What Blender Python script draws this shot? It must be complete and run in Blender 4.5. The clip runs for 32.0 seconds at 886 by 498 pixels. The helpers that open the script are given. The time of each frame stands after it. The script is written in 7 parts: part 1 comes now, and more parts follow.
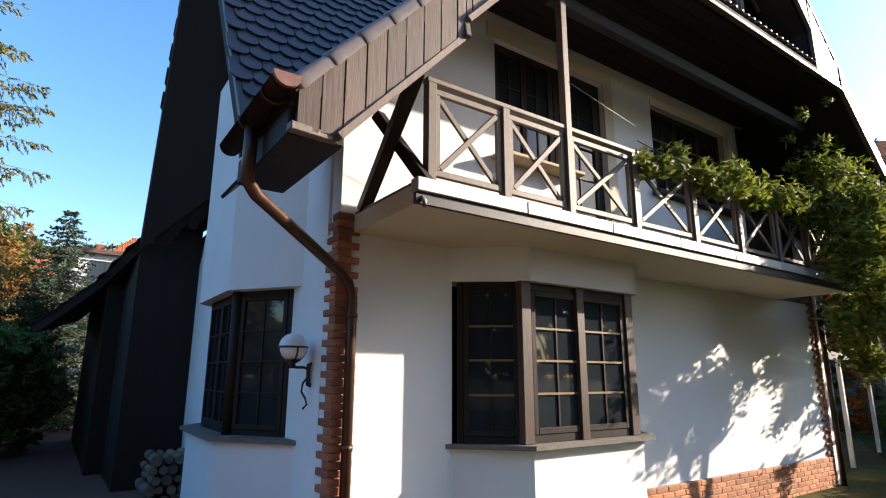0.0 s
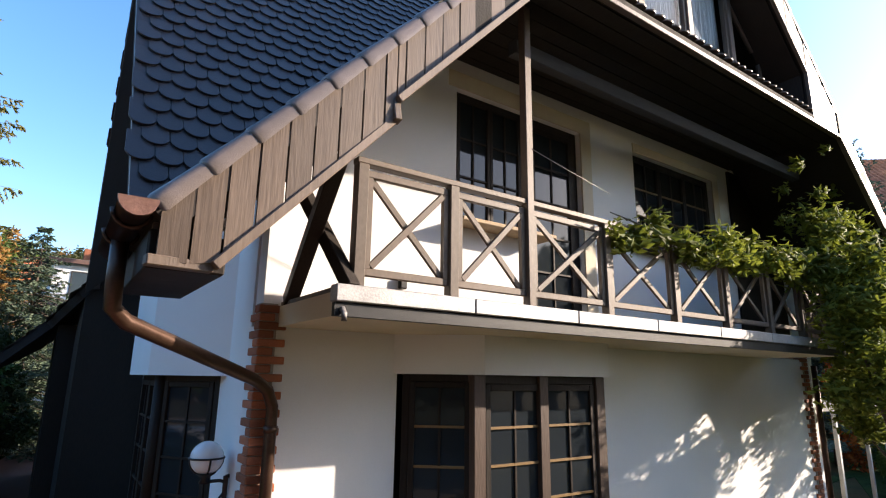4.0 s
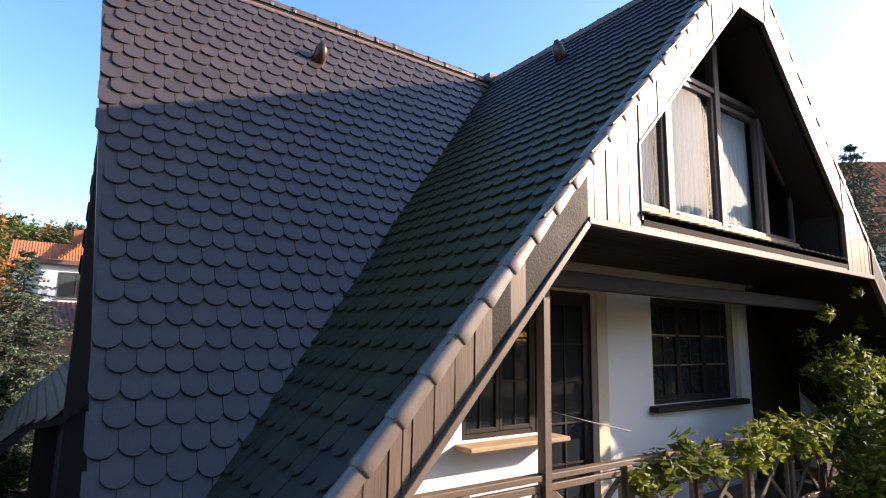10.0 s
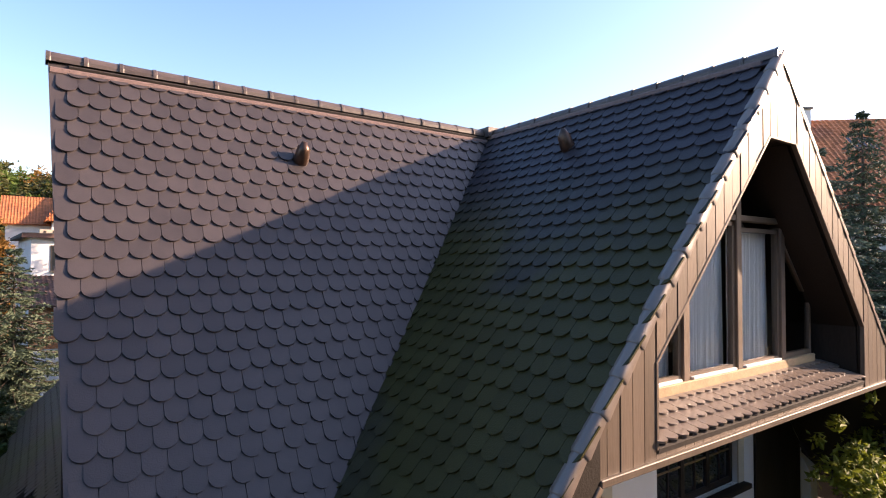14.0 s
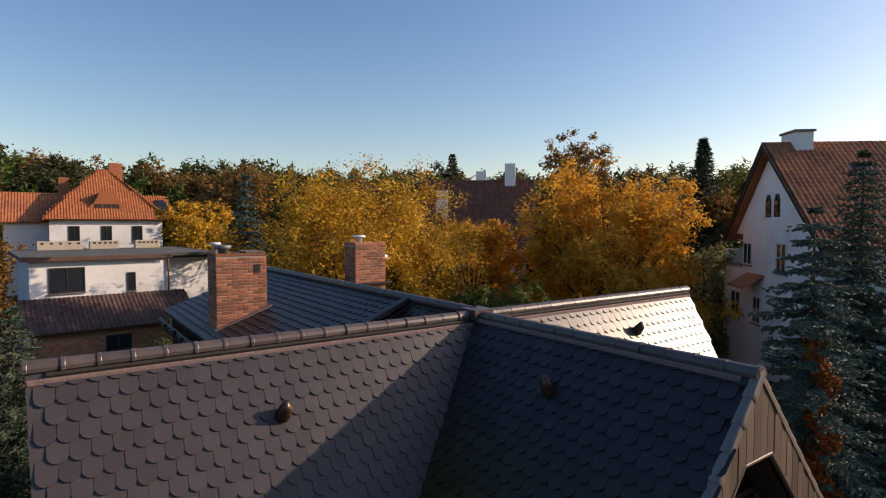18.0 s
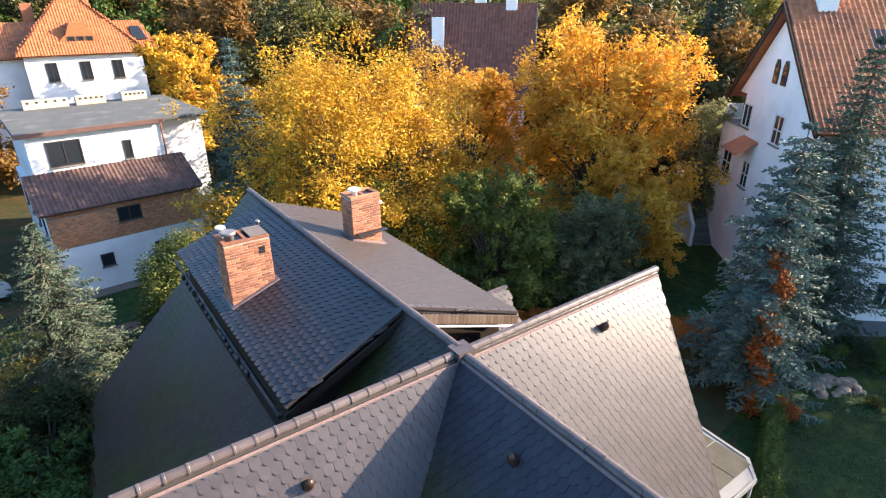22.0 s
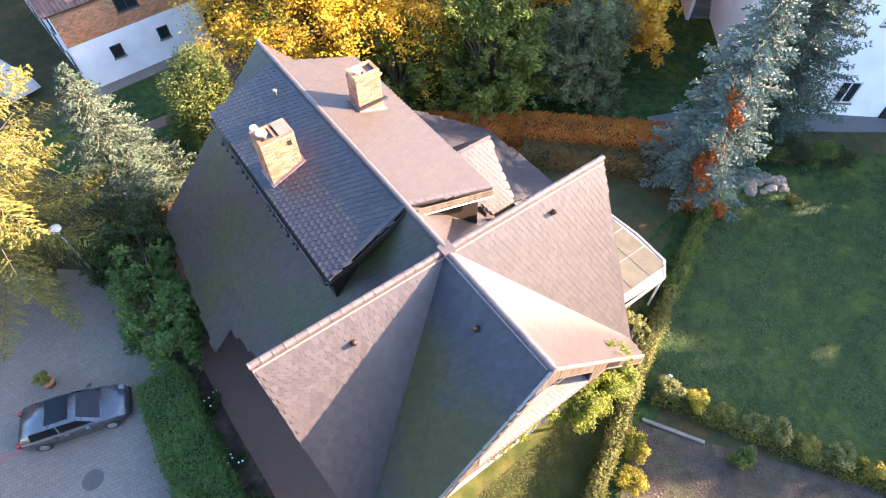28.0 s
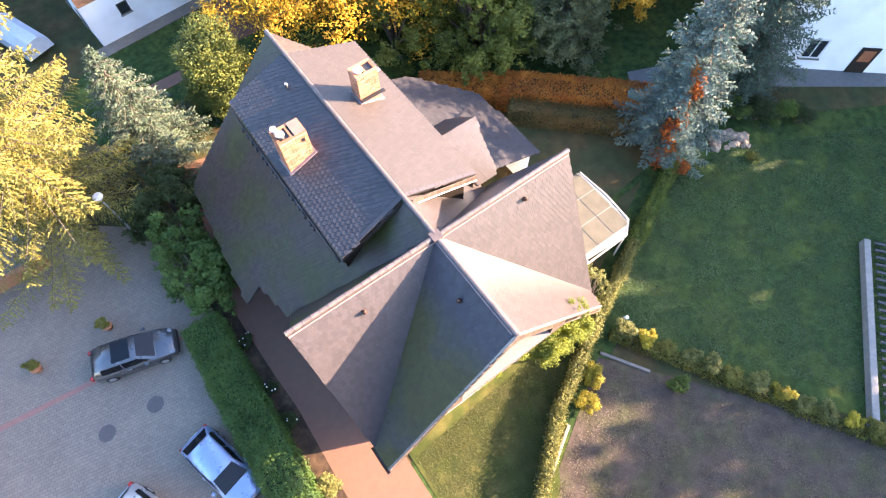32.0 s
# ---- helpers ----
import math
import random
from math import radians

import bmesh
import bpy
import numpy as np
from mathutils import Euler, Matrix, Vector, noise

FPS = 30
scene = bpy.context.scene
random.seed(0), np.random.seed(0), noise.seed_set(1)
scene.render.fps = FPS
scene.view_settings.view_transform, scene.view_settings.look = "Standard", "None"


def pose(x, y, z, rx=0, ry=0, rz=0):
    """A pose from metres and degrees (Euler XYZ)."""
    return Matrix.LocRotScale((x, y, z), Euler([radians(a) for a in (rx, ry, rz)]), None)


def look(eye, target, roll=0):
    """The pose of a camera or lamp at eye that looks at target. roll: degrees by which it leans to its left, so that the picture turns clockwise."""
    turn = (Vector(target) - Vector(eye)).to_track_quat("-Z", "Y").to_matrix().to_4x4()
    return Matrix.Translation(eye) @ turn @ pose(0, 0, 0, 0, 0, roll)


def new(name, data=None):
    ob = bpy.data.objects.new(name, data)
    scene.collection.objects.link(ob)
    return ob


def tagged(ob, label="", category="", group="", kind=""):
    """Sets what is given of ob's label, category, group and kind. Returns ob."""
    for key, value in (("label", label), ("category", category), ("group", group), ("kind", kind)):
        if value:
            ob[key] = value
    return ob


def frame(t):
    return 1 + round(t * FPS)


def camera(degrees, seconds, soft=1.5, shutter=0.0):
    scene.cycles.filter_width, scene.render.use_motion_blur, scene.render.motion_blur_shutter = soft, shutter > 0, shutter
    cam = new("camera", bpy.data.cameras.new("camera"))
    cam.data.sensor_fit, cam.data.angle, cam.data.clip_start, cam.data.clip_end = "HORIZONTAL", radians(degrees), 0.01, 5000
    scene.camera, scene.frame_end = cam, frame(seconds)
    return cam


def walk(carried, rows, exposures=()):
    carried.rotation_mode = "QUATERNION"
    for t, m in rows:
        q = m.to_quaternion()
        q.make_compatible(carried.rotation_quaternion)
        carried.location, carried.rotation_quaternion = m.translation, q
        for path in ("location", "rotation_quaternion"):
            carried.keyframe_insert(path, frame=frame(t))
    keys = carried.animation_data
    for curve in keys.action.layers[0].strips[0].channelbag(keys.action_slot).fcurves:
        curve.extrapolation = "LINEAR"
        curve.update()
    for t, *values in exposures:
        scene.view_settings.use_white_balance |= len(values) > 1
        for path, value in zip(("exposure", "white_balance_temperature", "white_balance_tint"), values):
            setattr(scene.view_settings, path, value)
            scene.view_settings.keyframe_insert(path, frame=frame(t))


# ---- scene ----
cam = camera(77.0, 32.0, soft=1.15)
PATH = [
    (0, (-7.075, -7.908, 1.942), (-5.97, -6.301, 2.387), 0.2),
    (0.5, (-6.976, -7.91, 2.041), (-5.872, -6.303, 2.485), 0.3),
    (1, (-6.815, -7.87, 2.163), (-5.711, -6.263, 2.609), 0.5),
    (1.5, (-6.603, -7.823, 2.316), (-5.504, -6.216, 2.774), 0.7),
    (2, (-6.499, -7.797, 2.483), (-5.394, -6.191, 2.93), 0.7),
    (2.5, (-6.443, -7.814, 2.579), (-5.341, -6.207, 3.028), 0.7),
    (4.5, (-6.386, -7.765, 3.201), (-5.273, -6.166, 3.653), 0.8),
    (5, (-6.426, -7.758, 3.584), (-5.293, -6.162, 3.994), 0.6),
    (5.5, (-6.427, -7.805, 3.669), (-5.309, -6.211, 4.124), 0.8),
    (6, (-6.434, -7.82, 3.818), (-5.317, -6.229, 4.286), 0.8),
    (6.5, (-6.462, -7.845, 3.964), (-5.346, -6.255, 4.439), 0.8),
    (7, (-6.465, -7.847, 4.139), (-5.354, -6.258, 4.627), 0.9),
    (7.5, (-6.464, -7.826, 4.355), (-5.354, -6.242, 4.863), 1.1),
    (8, (-6.468, -7.794, 4.54), (-5.354, -6.211, 5.041), 1.3),
    (8.5, (-6.473, -7.772, 4.786), (-5.351, -6.181, 5.244), 1.4),
    (9, (-6.466, -7.732, 5.066), (-5.33, -6.137, 5.473), 1.3),
    (9.5, (-6.432, -7.669, 5.37), (-5.297, -6.061, 5.722), 1.1),
    (10, (-6.446, -7.603, 5.624), (-5.303, -5.992, 5.935), 1.0),
    (10.5, (-6.428, -7.552, 5.883), (-5.278, -5.939, 6.158), 1.0),
    (11, (-6.409, -7.513, 6.157), (-5.253, -5.899, 6.397), 1.0),
    (11.5, (-6.394, -7.51, 6.458), (-5.236, -5.892, 6.66), 0.9),
    (12, (-6.367, -7.461, 6.808), (-5.201, -5.846, 6.981), 0.8),
    (12.5, (-6.353, -7.412, 7.162), (-5.185, -5.794, 7.303), 0.7),
    (13, (-6.34, -7.401, 7.49), (-5.176, -5.778, 7.602), 0.3),
    (13.5, (-6.327, -7.372, 7.845), (-5.16, -5.75, 7.919), 0.3),
    (14, (-6.325, -7.389, 8.153), (-5.157, -5.766, 8.202), 0.1),
    (14.5, (-6.382, -7.389, 8.414), (-5.202, -5.775, 8.469), 0.3),
    (16.5, (-6.264, -7.504, 10.468), (-5.106, -5.877, 10.363), 0.3),
    (17, (-6.227, -7.496, 10.968), (-5.068, -5.869, 10.867), 0.2),
    (17.5, (-6.177, -7.511, 11.467), (-5.015, -5.886, 11.371), 0.2),
    (18, (-6.104, -7.489, 11.944), (-4.939, -5.866, 11.852), 0.1),
    (18.5, (-6.071, -7.492, 12.483), (-4.903, -5.871, 12.391), 0.0),
    (19, (-6.0, -7.483, 13.035), (-4.831, -5.865, 12.904), 0.0),
    (19.5, (-5.977, -7.5, 13.646), (-4.815, -5.893, 13.389), -0.0),
    (20, (-5.943, -7.496, 14.251), (-4.791, -5.904, 13.879), -0.0),
    (20.5, (-5.925, -7.488, 14.868), (-4.789, -5.915, 14.383), -0.1),
    (21, (-5.884, -7.482, 15.507), (-4.766, -5.934, 14.913), -0.2),
    (21.5, (-5.848, -7.478, 16.162), (-4.751, -5.959, 15.462), -0.2),
    (22, (-5.849, -7.519, 16.868), (-4.781, -6.034, 16.058), -0.3),
    (22.5, (-5.841, -7.547, 17.509), (-4.807, -6.101, 16.593), -0.4),
    (23, (-5.835, -7.604, 18.131), (-4.833, -6.205, 17.111), -0.3),
    (23.5, (-5.822, -7.647, 18.693), (-4.862, -6.3, 17.57), -0.4),
    (24, (-5.826, -7.707, 19.232), (-4.91, -6.42, 18.006), -0.5),
    (24.5, (-5.763, -7.751, 19.708), (-4.896, -6.527, 18.385), -0.5),
    (25, (-5.751, -7.767, 20.298), (-4.936, -6.611, 18.885), -0.7),
    (25.5, (-5.754, -7.831, 20.783), (-4.988, -6.747, 19.287), -0.6),
    (27.5, (-5.683, -7.929, 23.041), (-5.002, -6.958, 21.431), -0.9),
    (28, (-5.679, -7.956, 23.679), (-4.999, -6.984, 22.068), -1.1),
    (28.5, (-5.671, -7.992, 24.348), (-4.99, -7.029, 22.733), -0.9),
    (29, (-5.636, -8.023, 24.919), (-4.952, -7.055, 23.308), -1.0),
    (29.5, (-5.553, -8.051, 25.489), (-4.869, -7.082, 23.878), -1.1),
    (30, (-5.494, -8.062, 26.067), (-4.831, -7.116, 24.435), -1.3),
    (30.5, (-5.427, -8.056, 26.671), (-4.807, -7.169, 24.99), -1.3),
    (31, (-5.397, -8.094, 27.248), (-4.823, -7.268, 25.519), -1.5),
    (31.5, (-5.313, -8.125, 27.879), (-4.783, -7.364, 26.107), -1.6),
    (32, (-5.284, -8.118, 28.488), (-4.773, -7.376, 26.703), -1.9),
]
EXPOSURES = [(0, 1.17, 6800, 12), (5, 1.27, 6900, 15), (7, 1.27, 6900, 16), (10, 1.3, 7200, 20), (12, 1.55, 8200, 28), (13, 1.58, 8400, 31), (14.5, 1.1, 8500, 26), (16.5, 0.3, 8200, 20), (19, -0.16, 7500, 20), (20, -0.12, 7600, 22), (21, 0.88, 7500, 18), (22, 1.88, 7200, 15), (23, 2.26, 7500, 18), (24, 2.55, 7700, 21), (25.5, 2.85, 7900, 23), (28, 3.14, 8000, 25), (32, 3.19, 8100, 25)]
walk(cam, [(t, look(eye, target, roll)) for t, eye, target, roll in PATH], exposures=EXPOSURES)

# ---- light ----
world = bpy.data.worlds.new("sky")
scene.world = world
world.use_nodes = True
wn = world.node_tree.nodes
sky = wn.new("ShaderNodeTexSky")
sky.sky_type = "NISHITA"
sky.sun_disc = False
SUN = Vector((2.3, -1.04, 1.0)).normalized()
sky.sun_elevation = math.asin(SUN.z)
sky.sun_rotation = math.atan2(SUN.x, SUN.y)
sky.air_density, sky.dust_density, sky.ozone_density = 1.0, 1.1, 2.0
wn["Background"].inputs["Strength"].default_value = 0.15
tone = wn.new("ShaderNodeHueSaturation")
tone.inputs["Hue"].default_value = 0.502
tone.inputs["Saturation"].default_value, tone.inputs["Value"].default_value = 1.27, 1.26
world.node_tree.links.new(sky.outputs[0], tone.inputs["Color"])
world.node_tree.links.new(tone.outputs[0], wn["Background"].inputs[0])
sun_data = bpy.data.lights.new("sun", "SUN")
sun_data.energy, sun_data.angle, sun_data.color = 5.0, radians(0.53), (1.0, 0.88, 0.74)
sun = new("sun", sun_data)
sun.matrix_world = look(SUN * 60, (0, 0, 0))


# ---- materials ----
def mat(name, color, rough=0.7, var=0.25, scale=6.0, fine=60.0, bump=0.15, metal=0.0, rnd=0.0, tint=None, tint_scale=1.2, tint_at=0.55, spec=0.5, stretch=(1, 1, 1), coat=0.0, rvar=0.12, tint_below=None):
    """A painted, mineral or wooden surface: base colour, stains of two sizes, fine relief, and a shift from piece to piece."""
    m = bpy.data.materials.new(name)
    m.use_nodes = True
    nt = m.node_tree
    n, l = nt.nodes, nt.links
    b = n["Principled BSDF"]
    tc = n.new("ShaderNodeTexCoord")
    mp = n.new("ShaderNodeMapping")
    mp.inputs["Scale"].default_value = stretch
    l.new(tc.outputs["Object"], mp.inputs[0])
    n1 = n.new("ShaderNodeTexNoise")
    n1.inputs["Scale"].default_value, n1.inputs["Detail"].default_value = scale, 5
    n2 = n.new("ShaderNodeTexNoise")
    n2.inputs["Scale"].default_value, n2.inputs["Detail"].default_value = fine, 4
    l.new(mp.outputs[0], n1.inputs["Vector"])
    l.new(mp.outputs[0], n2.inputs["Vector"])
    mixn = n.new("ShaderNodeMath")
    mixn.operation = "ADD"
    l.new(n1.outputs["Fac"], mixn.inputs[0])
    l.new(n2.outputs["Fac"], mixn.inputs[1])
    val = n.new("ShaderNodeMapRange")
    val.inputs["From Min"].default_value, val.inputs["From Max"].default_value = 0.6, 1.4
    val.inputs["To Min"].default_value, val.inputs["To Max"].default_value = 1 - var, 1 + var
    l.new(mixn.outputs[0], val.inputs["Value"])
    hsv = n.new("ShaderNodeHueSaturation")
    hsv.inputs["Color"].default_value = (*color, 1)
    src = None
    if tint:
        n3 = n.new("ShaderNodeTexNoise")
        n3.inputs["Scale"].default_value, n3.inputs["Detail"].default_value = tint_scale, 6
        geo = n.new("ShaderNodeNewGeometry")
        l.new(geo.outputs["Position"], n3.inputs["Vector"])
        rr = n.new("ShaderNodeMapRange")
        rr.inputs["From Min"].default_value, rr.inputs["From Max"].default_value = tint_at - 0.12, tint_at + 0.12
        l.new(n3.outputs["Fac"], rr.inputs["Value"])
        mx = n.new("ShaderNodeMix")
        mx.data_type = "RGBA"
        mx.inputs["A"].default_value, mx.inputs["B"].default_value = (*color, 1), (*tint, 1)
        fac = rr.outputs[0]
        if tint_below:
            # growth that thins out towards the top of the slope
            sep, fade, mul = n.new("ShaderNodeSeparateXYZ"), n.new("ShaderNodeMapRange"), n.new("ShaderNodeMath")
            l.new(geo.outputs["Position"], sep.inputs[0])
            fade.inputs["From Min"].default_value, fade.inputs["From Max"].default_value = tint_below + 0.5, tint_below - 0.5
            l.new(sep.outputs["Z"], fade.inputs["Value"])
            mul.operation = "MULTIPLY"
            l.new(fac, mul.inputs[0])
            l.new(fade.outputs[0], mul.inputs[1])
            fac = mul.outputs[0]
        l.new(fac, mx.inputs["Factor"])
        l.new(mx.outputs["Result"], hsv.inputs["Color"])
    if rnd:
        oi = n.new("ShaderNodeObjectInfo")
        ge = n.new("ShaderNodeNewGeometry")
        ad = n.new("ShaderNodeMath")
        ad.operation = "ADD"
        l.new(oi.outputs["Random"], ad.inputs[0])
        l.new(ge.outputs["Random Per Island"], ad.inputs[1])
        fr = n.new("ShaderNodeMath")
        fr.operation = "FRACT"
        l.new(ad.outputs[0], fr.inputs[0])
        r2 = n.new("ShaderNodeMapRange")
        r2.inputs["To Min"].default_value, r2.inputs["To Max"].default_value = 1 - rnd, 1 + rnd
        l.new(fr.outputs[0], r2.inputs["Value"])
        mu = n.new("ShaderNodeMath")
        mu.operation = "MULTIPLY"
        l.new(val.outputs[0], mu.inputs[0])
        l.new(r2.outputs[0], mu.inputs[1])
        l.new(mu.outputs[0], hsv.inputs["Value"])
    else:
        l.new(val.outputs[0], hsv.inputs["Value"])
    l.new(hsv.outputs[0], b.inputs["Base Color"])
    rg = n.new("ShaderNodeMapRange")
    rg.inputs["To Min"].default_value, rg.inputs["To Max"].default_value = max(0.03, rough - rvar), min(1, rough + rvar)
    l.new(n1.outputs["Fac"], rg.inputs["Value"])
    l.new(rg.outputs[0], b.inputs["Roughness"])
    b.inputs["Metallic"].default_value = metal
    b.inputs["Specular IOR Level"].default_value = spec
    b.inputs["Coat Weight"].default_value = coat
    if bump:
        bp = n.new("ShaderNodeBump")
        bp.inputs["Strength"].default_value, bp.inputs["Distance"].default_value = bump, 0.02
        l.new(mixn.outputs[0], bp.inputs["Height"])
        l.new(bp.outputs[0], b.inputs["Normal"])
    return m


def leaf_mat(name, a, b_, through_light=0.35, rough=0.6):
    """Leaves: two colours that change from leaf to leaf and in patches, with light passing through."""
    m = bpy.data.materials.new(name)
    m.use_nodes = True
    n, l = m.node_tree.nodes, m.node_tree.links
    b = n["Principled BSDF"]
    ge = n.new("ShaderNodeNewGeometry")
    ns = n.new("ShaderNodeTexNoise")
    ns.inputs["Scale"].default_value, ns.inputs["Detail"].default_value = 0.6, 3
    l.new(ge.outputs["Position"], ns.inputs["Vector"])
    ad = n.new("ShaderNodeMath")
    ad.operation = "MULTIPLY_ADD"
    ad.inputs[1].default_value, ad.inputs[2].default_value = 1.6, -0.55
    l.new(ns.outputs["Fac"], ad.inputs[0])
    a2 = n.new("ShaderNodeMath")
    a2.operation = "MULTIPLY_ADD"
    a2.inputs[1].default_value = 0.5
    l.new(ge.outputs["Random Per Island"], a2.inputs[0])
    l.new(ad.outputs[0], a2.inputs[2])
    mx = n.new("ShaderNodeMix")
    mx.data_type = "RGBA"
    mx.inputs["A"].default_value, mx.inputs["B"].default_value = (*a, 1), (*b_, 1)
    l.new(a2.outputs[0], mx.inputs["Factor"])
    l.new(mx.outputs["Result"], b.inputs["Base Color"])
    b.inputs["Roughness"].default_value = rough
    b.inputs["Specular IOR Level"].default_value = 0.3
    tr = n.new("ShaderNodeBsdfTranslucent")
    l.new(mx.outputs["Result"], tr.inputs["Color"])
    ms = n.new("ShaderNodeMixShader")
    ms.inputs[0].default_value = through_light
    out = n["Material Output"]
    l.new(b.outputs[0], ms.inputs[1])
    l.new(tr.outputs[0], ms.inputs[2])
    l.new(ms.outputs[0], out.inputs["Surface"])
    return m


def glass_mat(name, color=(0.02, 0.025, 0.03), rough=0.03):
    m = bpy.data.materials.new(name)
    m.use_nodes = True
    b = m.node_tree.nodes["Principled BSDF"]
    b.inputs["Base Color"].default_value = (*color, 1)
    b.inputs["Roughness"].default_value = rough
    b.inputs["Specular IOR Level"].default_value = 0.45
    return m


render_white = mat("white_render", (0.80, 0.80, 0.79), 0.85, 0.05, 1.5, 140, 0.12)
render_cream = mat("cream_trim", (0.62, 0.55, 0.42), 0.85, 0.08, 2, 140, 0.12)
wood_dark = mat("dark_stained_wood", (0.02, 0.014, 0.0105), 0.6, 0.35, 3, 60, 0.2, stretch=(1, 1, 0.15), rnd=0.2, spec=0.25)
wood_board = mat("weathered_boards", (0.125, 0.09, 0.067), 0.5, 0.3, 4, 70, 0.12, stretch=(1, 1, 0.08), rnd=0.22, spec=0.5)
wood_rail = mat("weathered_rail_wood", (0.115, 0.082, 0.058), 0.55, 0.25, 5, 70, 0.08, rnd=0.15, stretch=(0.5, 1, 0.3))
wood_pale = mat("pale_sill_wood", (0.38, 0.27, 0.16), 0.7, 0.3, 5, 70, 0.2)
tile_brown = mat("brown_roof_tile", (0.056, 0.046, 0.0455), 0.36, 0.16, 9, 90, 0.12, rnd=0.14, spec=0.44, rvar=0.03)
tile_moss = mat("mossy_roof_tile", (0.036, 0.032, 0.038), 0.46, 0.2, 5, 60, 0.25, rnd=0.16, spec=0.2, tint=(0.044, 0.038, 0.012), tint_scale=0.5, tint_at=0.36, tint_below=8.9)
# olive stains, plus a brown base darkened for the shaded west slopes
tile_stained_shade = mat("stained_shade_side_roof_tile", (0.043, 0.03, 0.027), 0.4, 0.22, 5, 90, 0.12, rnd=0.16, spec=0.22, tint=(0.034, 0.035, 0.011), tint_scale=0.45, tint_at=0.53, rvar=0.03)
ridge_brown = mat("brown_ridge_tile", (0.085, 0.064, 0.058), 0.42, 0.2, 6, 90, 0.12, rnd=0.15, spec=0.5)
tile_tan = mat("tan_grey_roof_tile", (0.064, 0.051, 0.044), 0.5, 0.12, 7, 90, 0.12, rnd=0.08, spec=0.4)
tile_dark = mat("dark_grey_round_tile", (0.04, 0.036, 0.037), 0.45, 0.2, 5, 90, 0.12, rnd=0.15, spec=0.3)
tile_edge = mat("brown_verge_tile", (0.165, 0.13, 0.11), 0.36, 0.15, 5, 90, 0.1, rnd=0.1, spec=0.8)
deck_brown = mat("roof_deck_shadow_brown", (0.028, 0.022, 0.019), 0.8, 0.2)
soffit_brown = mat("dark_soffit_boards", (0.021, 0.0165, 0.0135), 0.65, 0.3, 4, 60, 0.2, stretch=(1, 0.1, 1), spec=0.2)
brick_red = mat("red_brick", (0.34, 0.115, 0.055), 0.8, 0.3, 8, 80, 0.35, rnd=0.35)
brick_chimney = mat("orange_chimney_brick", (0.30, 0.11, 0.055), 0.8, 0.35, 8, 80, 0.35, rnd=0.45)
brick_pale = mat("orange_brick", (0.48, 0.2, 0.095), 0.8, 0.25, 8, 80, 0.35, rnd=0.3)
mortar = mat("grey_mortar", (0.32, 0.29, 0.25), 0.9, 0.2, 10, 120, 0.3)
mortar_pink = mat("pinkish_ridge_mortar", (0.2, 0.135, 0.125), 0.9, 0.35, 14, 120, 0.4)
copper = mat("brown_coated_gutter_metal", (0.09, 0.05, 0.035), 0.35, 0.2, 6, 60, 0.05, metal=0.6)
copper_cap = mat("copper_gutter_cap", (0.2, 0.105, 0.08), 0.5, 0.25, 12, 60, 0.1, metal=0.3)
zinc = mat("zinc_flashing", (0.2, 0.19, 0.185), 0.55, 0.3, 6, 60, 0.1, metal=0.4)
zinc_light = mat("pale_zinc_sheet", (0.4, 0.39, 0.385), 0.5, 0.3, 6, 60, 0.1, metal=0.5)
iron = mat("black_wrought_iron", (0.012, 0.012, 0.013), 0.5, 0.2, 20, 100, 0.1)
globe_white = mat("opal_lamp_glass", (0.82, 0.83, 0.85), 0.25, 0.03, 4, 60, 0.0)
glass_dark = glass_mat("window_glass")
curtain = mat("net_curtain", (0.9, 0.9, 0.9), 0.9, 0.1, 6, 40, 0.4, stretch=(6, 6, 0.3))
muntin = mat("golden_glazing_bar", (0.20, 0.12, 0.045), 0.5, 0.2, 10, 80, 0.1)
white_sill = mat("white_sill_paint", (0.8, 0.8, 0.78), 0.5, 0.06, 6, 60, 0.05)
bark = mat("tree_bark", (0.09, 0.07, 0.055), 0.9, 0.35, 5, 40, 0.5)


# ---- mesh helpers ----
def part(name, bm, material, parent=None, label=""):
    """Links a bmesh as one mesh object under a thing or a part."""
    me = bpy.data.meshes.new(name)
    bm.to_mesh(me)
    bm.free()
    return mesh_part(name, me, material, parent, label)


def mesh_part(name, me, material, parent=None, label=""):
    if not me.materials:
        me.materials.append(material)
    ob = new(name, me)
    ob.parent = parent
    if label:
        ob["label"] = label
    return ob


def poly_part(name, verts, faces, material, parent=None, label="", smooth=False):
    me = bpy.data.meshes.new(name)
    me.from_pydata([tuple(v) for v in verts], [], faces)
    if smooth:
        me.polygons.foreach_set("use_smooth", [True] * len(me.polygons))
    return mesh_part(name, me, material, parent, label)


def thing(name, label, category, group="", kind="", at=(0, 0, 0)):
    ob = new(name)
    ob.location = at
    ob.empty_display_size = 0.2
    return tagged(ob, label, category, group, kind)


def box(x0, x1, y0, y1, z0, z1, bevel=0.0, bm=None):
    bm = bm or bmesh.new()
    m = Matrix.LocRotScale(((x0 + x1) / 2, (y0 + y1) / 2, (z0 + z1) / 2), None, (abs(x1 - x0), abs(y1 - y0), abs(z1 - z0)))
    r = bmesh.ops.create_cube(bm, size=1, matrix=m)
    if bevel:
        es = list({e for v in r["verts"] for e in v.link_edges})
        bmesh.ops.bevel(bm, geom=es, offset=bevel, segments=1, affect="EDGES")
    return bm


